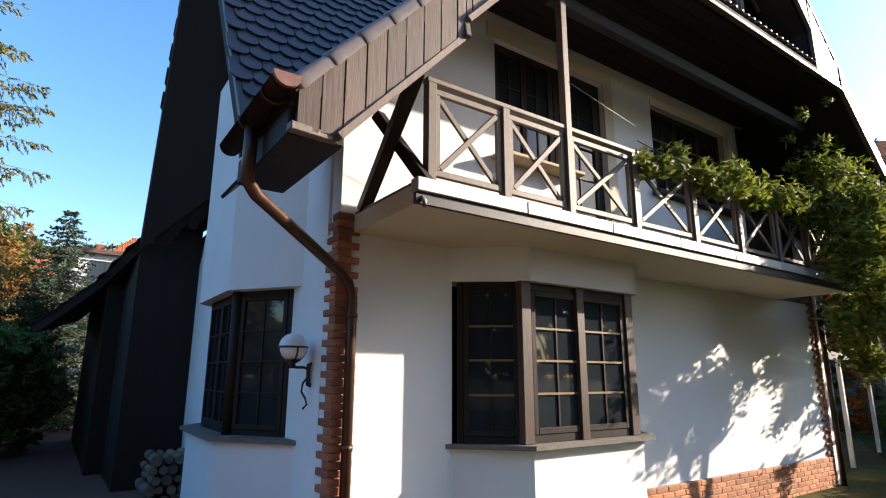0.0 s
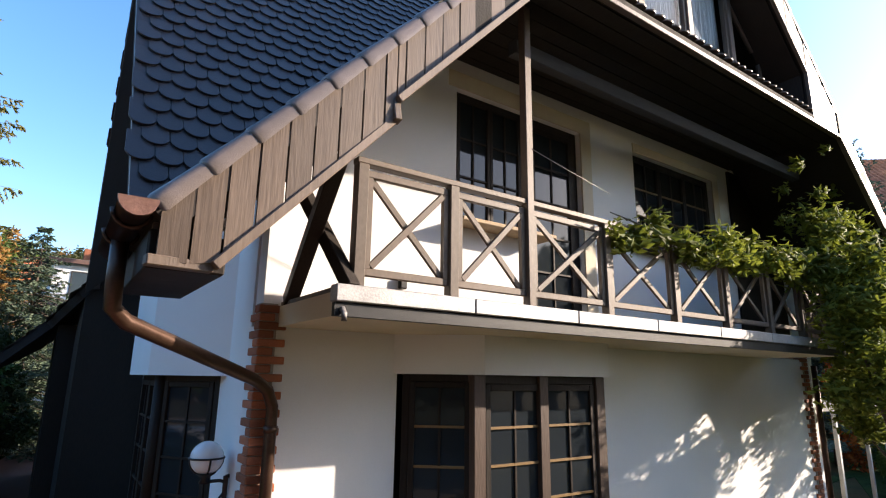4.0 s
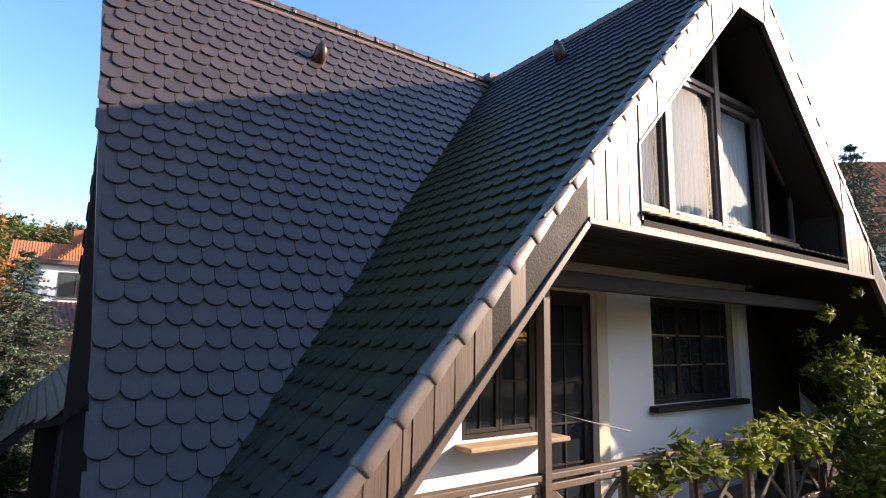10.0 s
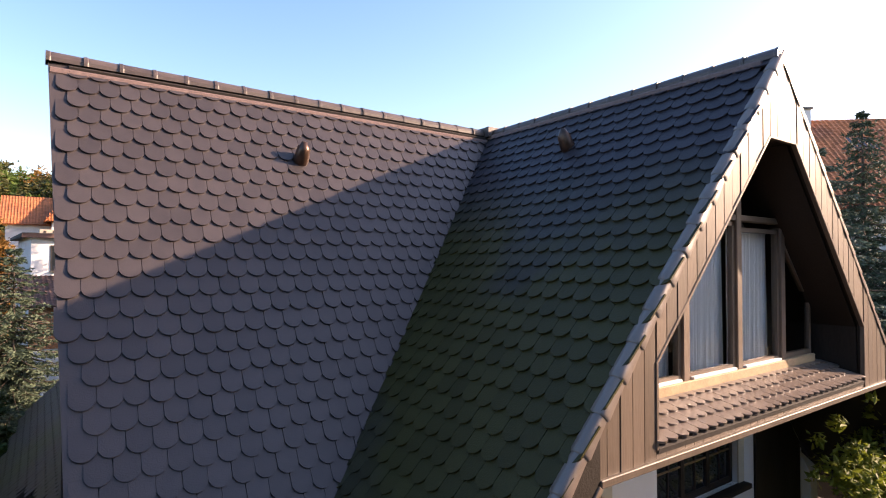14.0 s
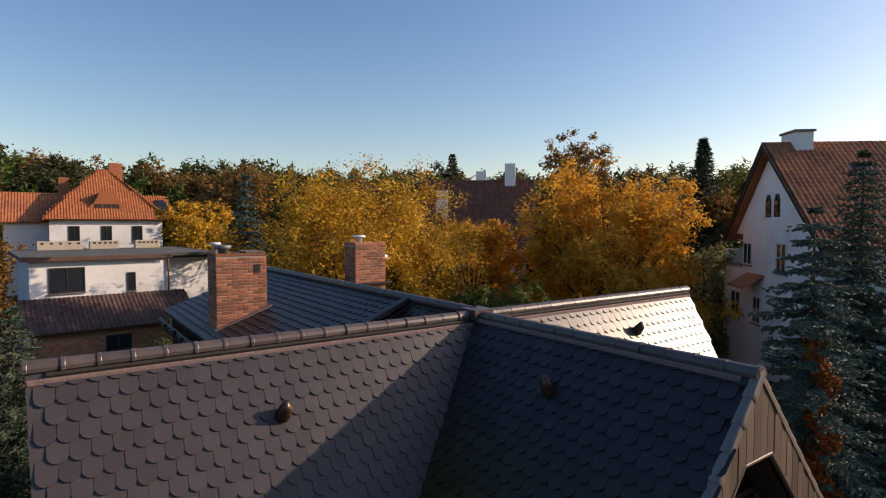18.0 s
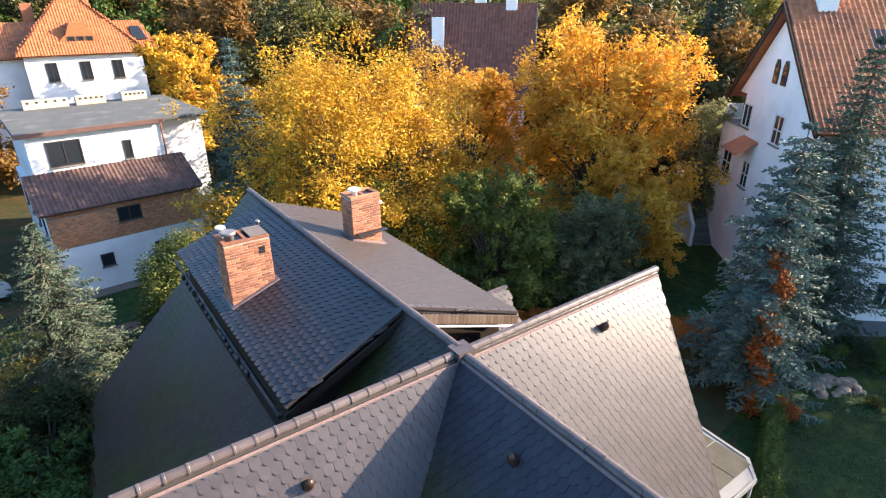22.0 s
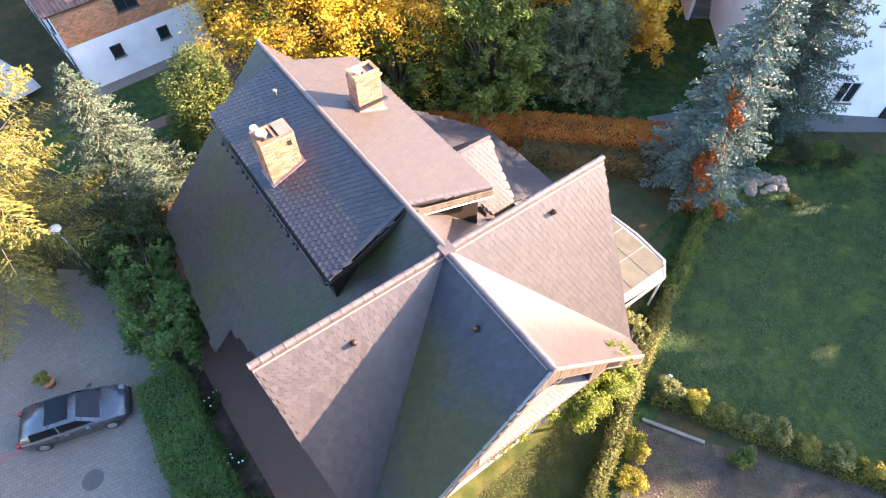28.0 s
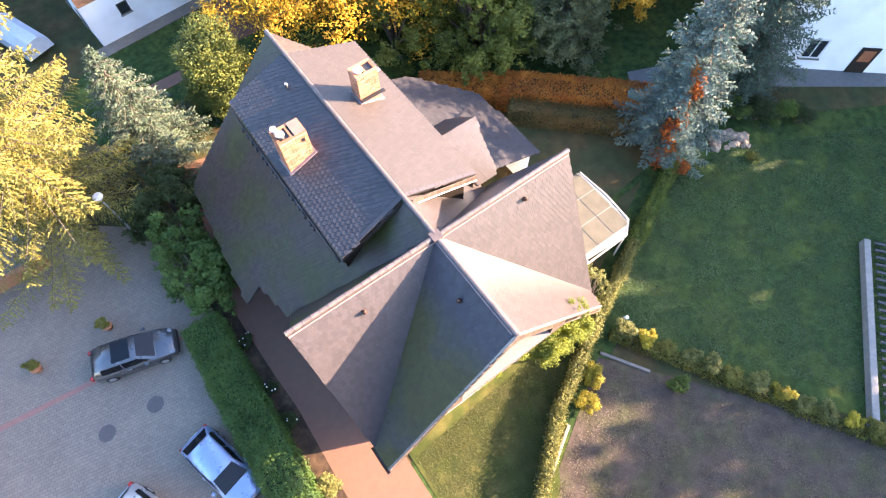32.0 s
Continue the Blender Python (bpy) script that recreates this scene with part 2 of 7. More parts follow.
def beam(a, b, w, h, bevel=0.006, up=(0, 0, 1), bm=None):
    """A timber from a to b, w wide and h high."""
    a, b = Vector(a), Vector(b)
    d = b - a
    q = d.to_track_quat("Y", "Z") if abs(d.normalized().z) < 0.95 else d.to_track_quat("Y", "X")
    bm = bm or bmesh.new()
    m = Matrix.Translation((a + b) / 2) @ q.to_matrix().to_4x4() @ Matrix.Diagonal((w, d.length, h, 1))
    r = bmesh.ops.create_cube(bm, size=1, matrix=m)
    if bevel:
        es = list({e for v in r["verts"] for e in v.link_edges})
        bmesh.ops.bevel(bm, geom=es, offset=bevel, segments=1, affect="EDGES")
    return bm


def tube(points, radius, sides=10, cap=True, bm=None):
    """A round bar through points; radius may be one number or one for each point."""
    bm = bm or bmesh.new()
    pts = [Vector(p) for p in points]
    rad = radius if isinstance(radius, (list, tuple)) else [radius] * len(pts)
    rings = []
    up = Vector((0.13, 0.29, 0.95))
    for i, p in enumerate(pts):
        d = (pts[min(i + 1, len(pts) - 1)] - pts[max(i - 1, 0)]).normalized()
        s = d.cross(up)
        if s.length < 0.05:
            s = d.cross(Vector((1, 0, 0)))
        s.normalize()
        t = s.cross(d)
        rings.append([bm.verts.new(p + rad[i] * (math.cos(k * math.tau / sides) * s + math.sin(k * math.tau / sides) * t)) for k in range(sides)])
    for r0, r1 in zip(rings, rings[1:]):
        for k in range(sides):
            f = bm.faces.new((r0[k], r0[(k + 1) % sides], r1[(k + 1) % sides], r1[k]))
            f.smooth = True
    if cap:
        bm.faces.new(rings[0][::-1])
        bm.faces.new(rings[-1])
    return bm


def prism(poly, axis, a, b, bm=None):
    """A flat outline pushed along an axis from a to b. The outline holds the two other coordinates in order."""
    bm = bm or bmesh.new()
    n = "xyz".index(axis)

    def p3(p, c):
        v = list(p)
        v.insert(n, c)
        return v

    lo = [bm.verts.new(p3(p, a)) for p in poly]
    hi = [bm.verts.new(p3(p, b)) for p in poly]
    bm.faces.new(lo)
    bm.faces.new(hi[::-1])
    for i in range(len(poly)):
        j = (i + 1) % len(poly)
        bm.faces.new((lo[i], hi[i], hi[j], lo[j]))
    bmesh.ops.recalc_face_normals(bm, faces=bm.faces)
    return bm


def plate(verts, thick, bm=None):
    """A flat outline in space with thickness below it."""
    bm = bm or bmesh.new()
    vs = [Vector(v) for v in verts]
    n = Vector((0, 0, 0))
    for i in range(len(vs)):
        n += vs[i].cross(vs[(i + 1) % len(vs)])
    n.normalize()
    if n.z < 0:
        n = -n
    top = [bm.verts.new(v) for v in vs]
    low = [bm.verts.new(v - n * thick) for v in vs]
    bm.faces.new(top)
    bm.faces.new(low[::-1])
    for i in range(len(vs)):
        j = (i + 1) % len(vs)
        bm.faces.new((top[i], low[i], low[j], top[j]))
    bmesh.ops.recalc_face_normals(bm, faces=bm.faces)
    return bm


def inside(p, poly):
    c = False
    for i in range(len(poly)):
        (x0, y0), (x1, y1) = poly[i], poly[i - 1]
        if (y0 > p[1]) != (y1 > p[1]) and p[0] < (x1 - x0) * (p[1] - y0) / (y1 - y0) + x0:
            c = not c
    return c


def tile_outline(w, length, kind):
    """The outline of a roof tile, lower end at y = 0: round beaver tail or straight with an S-shaped section."""
    if kind == "round":
        h, d = w * 0.488, w * 0.36
        big = (h * h + d * d) / (2 * d)
        pts = [(-h, length)] + [(x, big - math.sqrt(big * big - x * x)) for x in [h * (k / 5 - 1) for k in range(11)]] + [(h, length)]
        return pts
    return [(-w / 2, length), (-w / 2, 0.0), (w / 2, 0.0), (w / 2, length)]


def tile_mesh(w, length, thick, rise, kind):
    """Vertices and faces of one tile; it lies on the slope with its lower end proud."""
    if kind == "pan":
        sect = [(-w / 2, 0.014), (-w * 0.3, -0.006), (-w * 0.05, -0.008), (w * 0.12, 0.01), (w * 0.3, 0.034), (w * 0.46, 0.03), (w * 0.54, 0.01)]
        v, f = [], []
        for x, z in sect:
            v += [(x, 0, z + rise), (x, 0, z + rise - thick), (x, length, z)]
        for i in range(len(sect) - 1):
            a, b = 3 * i, 3 * i + 3
            f += [(a, b, b + 2, a + 2), (a + 1, b + 1, b, a)]
        return v, f
    out = tile_outline(w, length, kind)
    v, f = [], []
    for x, y in out:
        z = rise * (1 - y / length)
        v += [(x, y, z + thick), (x, y, z)]
    k = len(out)
    f.append(tuple(2 * i for i in range(k))[::-1])
    for i in range(k - 1):
        f.append((2 * i, 2 * i + 1, 2 * i + 3, 2 * i + 2)[::-1])
    return v, f


def lay_tiles(name, parent, verts, along, material, w=0.2, step=0.205, thick=0.017, rise=0.036, kind="round", single=None, jitter=0.004, seed=1):
    """Covers the flat outline verts with rows of tiles. along: the level direction. single: a test on a place, by which tiles become parts of their own; the rest are joined."""
    rng = random.Random(seed)
    vs = [Vector(v) for v in verts]
    r = Vector(along).normalized()
    n = (vs[1] - vs[0]).cross(vs[2] - vs[0]).normalized()
    if n.z < 0:
        n = -n
    upv = n.cross(r)
    if upv.z < 0:
        r = -r
        upv = n.cross(r)
    o = vs[0]
    uv = [((v - o).dot(r), (v - o).dot(upv)) for v in vs]
    u0, u1 = min(p[0] for p in uv), max(p[0] for p in uv)
    v0, v1 = min(p[1] for p in uv), max(p[1] for p in uv)
    tv, tf = tile_mesh(w, step * 1.7, thick, rise, kind)
    shared = bpy.data.meshes.new("tile")
    shared.from_pydata(tv, [], tf)
    shared.materials.append(material)
    jv, jf, count = [], [], 0
    base = Matrix((r, upv, n)).transposed()
    row = 0
    v = v0
    while v < v1:
        u = u0 + (w / 2 if row % 2 and kind != "pan" else 0)
        fit_len = min(1.0, (v1 - v + 0.02) / (step * 1.7))
        while u < u1 + w:
            if inside((u, v + step * 0.55), uv) or inside((u, v + step * 0.2), uv):
                ang = rng.uniform(-1, 1) * jitter * 2
                place = o + r * (u + rng.uniform(-jitter, jitter) * 0.5) + upv * (v + rng.uniform(-jitter, jitter)) + n * (0.004 + rng.uniform(0, jitter * 0.7))
                m3 = base @ Matrix.Rotation(ang, 3, "Z") @ Matrix.Diagonal((1, fit_len, 1))
                if single and count < 300 and single(place):
                    ob = new("tile", shared)
                    ob.parent = parent
                    ob.matrix_local = Matrix.Translation(place) @ m3.to_4x4()
                    count += 1
                else:
                    k = len(jv)
                    jv += [tuple(place + m3 @ Vector(q)) for q in tv]
                    jf += [tuple(i + k for i in q) for q in tf]
            u += w
        v += step
        row += 1
    if jv:
        ob = poly_part("tiles", jv, jf, material, parent)
        tagged(ob, kind="stuff")


# ---- ground ----
def site(x, y):
    """Plan of the grounds round the house, which stretches a little towards the east."""
    e = max(0.0, x)
    return x + 0.04 * e, y - 0.17 - 0.018 * e


grass_mat = mat("mown_grass", (0.027, 0.052, 0.016), 0.95, 0.75, 2.2, 26, 0.9, tint=(0.055, 0.075, 0.018), tint_scale=0.45, tint_at=0.58, spec=0.08)
soil_mat = mat("dry_stubble_soil", (0.068, 0.051, 0.042), 0.95, 0.6, 2.0, 28, 0.9, tint=(0.06, 0.06, 0.03), tint_scale=0.7, spec=0.1)
olive_grass = mat("sunlit_olive_grass", (0.0429, 0.0546, 0.014), 0.9, 0.4, 2.0, 30, 0.7, tint=(0.095, 0.085, 0.028), tint_scale=0.8, spec=0.1)
bed_mat = mat("dark_garden_soil", (0.045, 0.03, 0.022), 0.95, 0.4, 3, 30, 0.9, tint=(0.08, 0.05, 0.03), tint_scale=1.5, spec=0.1)


def paving(name, a, b, joint, bw=0.2, bh=0.1, turn=0.0):
    """Concrete block paving: staggered blocks with darker joints, stained."""
    m = mat(name, a, 0.85, 0.2, 0.35, 12, 0.15)
    n, l = m.node_tree.nodes, m.node_tree.links
    hs = next(x for x in n if x.type == "HUE_SAT")
    br = n.new("ShaderNodeTexBrick")
    br.inputs["Color1"].default_value, br.inputs["Color2"].default_value, br.inputs["Mortar"].default_value = (*a, 1), (*b, 1), (*joint, 1)
    br.inputs["Scale"].default_value, br.inputs["Mortar Size"].default_value = 1.0, 0.008
    br.inputs["Brick Width"].default_value, br.inputs["Row Height"].default_value = bw, bh
    mp = n.new("ShaderNodeMapping")
    mp.inputs["Rotation"].default_value = (0, 0, radians(turn))
    tc = next(x for x in n if x.type == "TEX_COORD")
    l.new(tc.outputs["Object"], mp.inputs[0])
    l.new(mp.outputs[0], br.inputs["Vector"])
    l.new(br.outputs["Color"], hs.inputs["Color"])
    return m


paver_mat = paving("grey_concrete_paving", (0.19, 0.147, 0.113), (0.161, 0.125, 0.096), (0.1, 0.079, 0.061), 0.24, 0.16, 12)
paver_red = mat("red_brown_paving", (0.155, 0.07, 0.044), 0.85, 0.2, 3, 50, 0.3, rnd=0.15)
asphalt = mat("grey_asphalt", (0.12, 0.115, 0.11), 0.9, 0.2, 3, 60, 0.3)
forest_floor = mat("forest_floor", (0.045, 0.05, 0.022), 0.95, 0.4, 1.5, 20, 0.5, tint=(0.085, 0.055, 0.025), tint_scale=0.5, spec=0.1)
stone_mat = mat("grey_field_stone", (0.17, 0.155, 0.135), 0.9, 0.3, 5, 40, 0.5, rnd=0.25)

gb = bmesh.new()
bmesh.ops.create_grid(gb, x_segments=60, y_segments=60, size=900)
tagged(part("ground", gb, forest_floor), "dark leaf-strewn ground reaching out to the woods", "ground", kind="structure")


def sheet(name, outline, z, material, label, category):
    bm = plate([(*site(x, y), z) for x, y in outline], 0.3)
    return tagged(part(name, bm, material), label, category, kind="structure")


lawn = sheet("lawn", [(-6.2, -4.6), (7.2, -3.0), (17.4, 2.0), (22, 1.0), (32, -5), (40, -26), (17, -22), (7.2, -5.6), (0.2, -9.2), (-5, -12)], 0.03, grass_mat, "green mown lawn in part shade", "lawn")
plot = sheet("dry_plot", [(5.4, -5.9), (-0.6, -9.4), (-4, -16), (6, -26), (16, -20)], 0.045, soil_mat, "bare brown plot of dry stubble", "field")
parking = sheet("parking", [(-9.6, -14), (-9.3, -2), (-9.4, 9), (-10.4, 15.5), (-14, 18.5), (-24, 24), (-42, 10), (-36, -20)], 0.03, paver_mat, "grey block-paved parking yard", "paving")
drive = sheet("driveway", [(-8.6, -14), (-5.3, -14), (-5.2, -3.4), (-5.2, 18), (-9.4, 19), (-8.55, 8), (-8.47, 4), (-8.3, 1), (-8.5, -6)], 0.04, paver_red, "red-brown block-paved driveway along the house", "paving")
bed = sheet("flower_bed", [(-9.3, -6), (-8.48, -6), (-8.28, 1), (-8.45, 4), (-8.53, 8), (-9.3, 8)], 0.05, bed_mat, "dark soil bed along the hedge", "bed")
front_grass = sheet("front_garden_grass", [(-5.2, -14), (-5.0, -3.4), (8, -2.2), (7.3, -4.2), (1.4, -7.4), (-2, -12)], 0.05, olive_grass, "strip of sunlit lawn before the balcony", "lawn")
back_lawn = sheet("back_lawn", [(5, 0), (18, 1.5), (17.5, 4), (11, 11), (5, 14), (-4, 20), (-9, 19), (-12, 28), (-6, 31), (8, 30), (40, 30), (40, 4), (25, 4), (19, 1)], 0.02, grass_mat, "shaded lawn behind the hedge", "lawn")
street = sheet("garden_road", [(18.5, 5.2), (25, 2.2), (32, -3.2), (44, -12), (45, -9), (33, -0.5), (26, 5.0), (20, 7.6)], 0.06, asphalt, "grey asphalt lane past the white house", "road")

# ---- the house ----
# ridge height, slopes, eave distance; ends of the cross ridge
H, SX, SY, XT = 10.35, 1.1, 1.8, 6.06
XW, XE = 6.3, 6.5
YF, YB = -4.69, 13.2
SXB = 1.0
YV = XT * SX / SY
ZT = H - SX * XT
house = thing("house", "white rendered gabled house with steep brown tiled roofs", "house", kind="")


def roof(verts, along, material, label, single=None, thick=0.14, under=deck_brown, cover=None, **kw):
    """A roof slope: its deck, and tiles over the outline cover, which may run on under the next slope at a valley."""
    deck = part("roof_slope", plate(verts, thick), under, house, label)
    lay_tiles("tile", deck, cover or verts, along, material, single=single, **kw)
    return deck


def on_x(x, y, s=SX):
    return (x, y, H - s * abs(x))


def on_y(x, y):
    return (x, y, H - SY * abs(y))


C = (0, 0, H)
roof([(-XW, 0, H), C, (-XT, -YV, ZT)], (1, 0, 0), tile_brown, "brown round-tiled roof slope", single=lambda p: p.x < -1.2 and p.y < -0.9, seed=1,
     cover=[on_y(-XW + 0.06, 0), on_y(0, 0), on_y(0, -0.15), on_y(-XT + 0.06, -YV - 0.2)])
roof([C, (0, YF, H), (-XT, YF - 0.1, ZT), (-XT, -YV, ZT)], (0, 1, 0), tile_moss, "moss-grown round-tiled roof slope", single=lambda p: p.y < -2.2, seed=2,
     cover=[on_x(0, 0.1), on_x(0, YF), on_x(-XT, YF - 0.08), on_x(-XT, -YV + 0.25), on_x(-0.3, 0.1)])
# the eastern eave is a little shorter than the western one
XR, XV = 5.97, 6.27
YR = XV * SX / SY
roof([C, (0, YF, H), on_x(XR, YF - 0.02), on_x(XV, -YR)], (0, 1, 0), tile_brown, "sunlit round-tiled roof slope", seed=3,
     cover=[on_x(0, 0.1), on_x(0, YF), on_x(XR, YF - 0.02), on_x(XV, -YR + 0.25), on_x(0.3, 0.1)])
roof([(XE, 0, H), C, on_x(XV, -YR)], (1, 0, 0), tile_brown, "sunlit round-tiled roof slope", seed=4,
     cover=[on_y(XE - 0.06, 0), on_y(0, 0), on_y(0, -0.15), on_y(XV - 0.06, -YR - 0.2)])
YVB = 6.1 * SXB / SY
roof([(-6.12, 0, H), C, (-6.02, YVB, H - SY * YVB)], (1, 0, 0), tile_stained_shade, "shaded round-tiled roof slope", seed=5,
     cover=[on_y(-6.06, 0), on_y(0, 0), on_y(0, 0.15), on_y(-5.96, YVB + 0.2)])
roof([C, (0, YB, H), on_x(-6.66, YB - 0.1, SXB), on_x(-7.5, 5.85, SXB), on_x(-6.5, 5.8, SXB), on_x(-6.12, 3.46, SXB)], (0, 1, 0), tile_stained_shade, "long shaded tiled roof slope", seed=6)
roof([C, (0, YB, H), on_x(4.4, YB), on_x(5.2, 5.0), (5.2, 5.2 * SX / SY, H - 5.2 * SX)], (0, 1, 0), tile_brown, "tiled roof slope", seed=7)
roof([(XE, 0, H), C, (XE, XE * SX / SY, H - SX * XE)], (1, 0, 0), tile_brown, "tiled roof slope", seed=8,
     cover=[on_y(XE - 0.06, 0), on_y(0, 0), on_y(0, 0.15), on_y(XE - 0.06, XE * SX / SY + 0.2)])
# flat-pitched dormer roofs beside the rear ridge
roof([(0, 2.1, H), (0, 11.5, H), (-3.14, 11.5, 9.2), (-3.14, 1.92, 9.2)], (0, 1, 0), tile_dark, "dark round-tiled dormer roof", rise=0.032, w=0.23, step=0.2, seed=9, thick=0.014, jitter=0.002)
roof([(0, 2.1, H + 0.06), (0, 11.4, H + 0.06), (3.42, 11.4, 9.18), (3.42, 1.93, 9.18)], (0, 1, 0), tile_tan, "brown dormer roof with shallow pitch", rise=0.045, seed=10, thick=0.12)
# side gablet and low rear roof
roof([(2.9, 5.2, 7.83), (5.93, 5.2, 7.83), (5.8, 3.1, 5.7), (4.6, 3.1, 5.7)], (1, 0, 0), tile_brown, "small sunlit gablet roof", seed=11, thick=0.1)
roof([(2.9, 5.2, 7.83), (5.93, 5.2, 7.83), (5.8, 7.3, 5.7), (4.6, 7.3, 5.7)], (1, 0, 0), tile_brown, "small gablet roof", seed=12, thick=0.1)
roof([(4.3, 4.3, 4.9), (4.3, 12.4, 4.9), (6.9, 12.3, 3.94), (9.95, 9.6, 2.8), (10.1, 4.3, 2.75)], (0, 1, 0), tile_dark, "low dark tiled rear roof", seed=13, thick=0.12)
part("gable_wall", prism([(3.3, 5.5), (5.2, 7.65), (7.1, 5.5)], "x", 5.5, 5.65), wood_dark, house)
part("wall", box(9.4, 9.6, 4.5, 9.4, 0, 2.7), render_white, house)

# ridge tiles: half-round, overlapping, one lip each
rv, rf = [], []
for k, (y, r) in enumerate([(0.0, 0.107), (0.035, 0.107), (0.045, 0.101), (0.36, 0.096)]):
    for j in range(9):
        a = math.pi * (j - 0.6) / 6.8
        rv.append((r * math.cos(a), y, r * math.sin(a) * 0.95))
for k in range(3):
    for j in range(8):
        rf.append((9 * k + j, 9 * k + j + 1, 9 * k + 10 + j, 9 * k + 9 + j))
rf.append(tuple(range(8, -1, -1)))
ridge_me = bpy.data.meshes.new("ridge_tile")
ridge_me.from_pydata(rv, [], rf)
ridge_me.materials.append(ridge_brown)


def ridge_line(a, b, mesh=ridge_me, step=0.335):
    a, b = Vector(a), Vector(b)
    n = int((b - a).length / step)
    q = (b - a).to_track_quat("Y", "Z").to_matrix().to_4x4()
    for i in range(n):
        ob = new("ridge_tile", mesh)
        ob.parent = house
        ob.matrix_local = Matrix.Translation(a + (b - a) * i / n) @ q @ Matrix.Rotation(random.uniform(-0.03, 0.03), 4, "Z")


ridge_line((-XW - 0.03, 0, H), (-0.1, 0, H))
ridge_line((XE + 0.03, 0, H), (0.1, 0, H))
ridge_line((0, YF - 0.05, H), (0, -0.1, H))
ridge_line((0, YB, H + 0.05), (0, 0.1, H + 0.05))
for a, b in (((-XW, -0.115, H - 0.135), (-0.15, -0.115, H - 0.135)), ((0.15, -0.115, H - 0.135), (XE, -0.115, H - 0.135)), ((-0.12, YF + 0.1, H - 0.06), (-0.12, -0.1, H - 0.06)), ((0.12, YF + 0.1, H - 0.06), (0.12, -0.1, H - 0.06))):
    part("mortar_bed", beam(a, b, 0.05, 0.07, 0.012), mortar_pink, house, "pale pinkish mortar under the ridge tiles")
part("ridge_cap", prism([(-0.2, -0.2), (0.2, -0.2), (0.22, 0.22), (-0.2, 0.2)], "z", H - 0.05, H + 0.12), ridge_brown, house, "mortared meeting point of the ridges")

# verge tiles along the rakes
vv, vf = [], []
prof = [(-0.085, -0.10), (-0.09, 0.0), (-0.065, 0.05), (0.0, 0.075), (0.075, 0.06), (0.10, 0.02)]
for y, g in ((0.0, 1.0), (0.02, 1.12), (0.09, 1.06), (0.37, 0.86)):
    vv += [(x * g, y, z * g) for x, z in prof]
for k in range(3):
    for j in range(5):
        vf.append((6 * k + j, 6 * k + j + 1, 6 * k + 7 + j, 6 * k + 6 + j)[::-1])
vf.append((5, 4, 3, 2, 1, 0)[::-1])
verge_me = bpy.data.meshes.new("verge_tile")
verge_me.from_pydata(vv, [], vf)
verge_me.polygons.foreach_set("use_smooth", [True] * len(verge_me.polygons))
verge_me.materials.append(tile_edge)


def verge_line(a, b, out, step=0.312, size=0.62, mesh=verge_me):
    """Verge tiles from the foot a up to b; out is the way that the tile's lip faces."""
    a, b = Vector(a), Vector(b)
    d = (b - a).normalized()
    x = -Vector(out).normalized()
    z = x.cross(d)
    flip = z.z < 0
    if flip:
        z = -z
    n = int((b - a).length / step)
    m3 = Matrix((x, d, z)).transposed().to_4x4()
    for i in range(n):
        ob = new("verge_tile", mesh)
        ob.parent = house
        ob.matrix_local = Matrix.Translation(a + (b - a) * i / n) @ m3 @ Matrix.Diagonal((size, 1, size, 1))


verge_line((-XT, YF - 0.08, ZT + 0.03), (0, YF - 0.02, H + 0.02), (0, -1, 0))
verge_line((XR, YF - 0.02, H - SX * XR + 0.03), (0, YF - 0.02, H + 0.02), (0, -1, 0), size=0.5)


# plain edge strips where the tile rows end at the side rakes
for sx, ye, sl, xe, xr in ((-1, -YV, SY, XT, XW), (1, -YR, SY, XV, XE), (-1, YVB, SY, 6.02, 6.12)):
    d = 0.06
    part("edge_strip", plate([(sx * (xr + 0.01), 0, H + d), (sx * (xr - 0.2), 0, H + d), (sx * (xe - 0.2), ye, H - abs(ye) * sl + d), (sx * (xe + 0.01), ye, H - abs(ye) * sl + d)], 0.05), tile_brown, house, "straight tiled edge of the rake")


for ex, ea, eb, ez in ((-3.14, 2.1, 1.92, 9.16), (3.42, 2.1, 1.93, 9.18)):
    part("edge_strip", plate([(0, ea - 0.03, H + 0.12), (0, ea + 0.14, H + 0.12), (ex, eb + 0.14, ez + 0.06), (ex, eb - 0.03, ez + 0.06)], 0.08), tile_dark if ex < 0 else tile_brown, house, "straight edge of the dormer roof")


# ---- bargeboards and gable cladding ----
def top_line(x):
    return H - SX * abs(x) - 0.05


RIGHT = 0.955          # the opening reaches less far to the east


def low_line(x):
    a = abs(x)
    b = a if x < 0 else a / RIGHT
    if a > 4.7:
        return max(3.43, H - SX * a - 0.59)
    if a > 3.03:
        return H - SX * a - 0.485
    if b > 2.3:
        return 6.55
    if b > 0.3:
        return 9.45 - (b - 0.3) * 1.05
    return 9.45


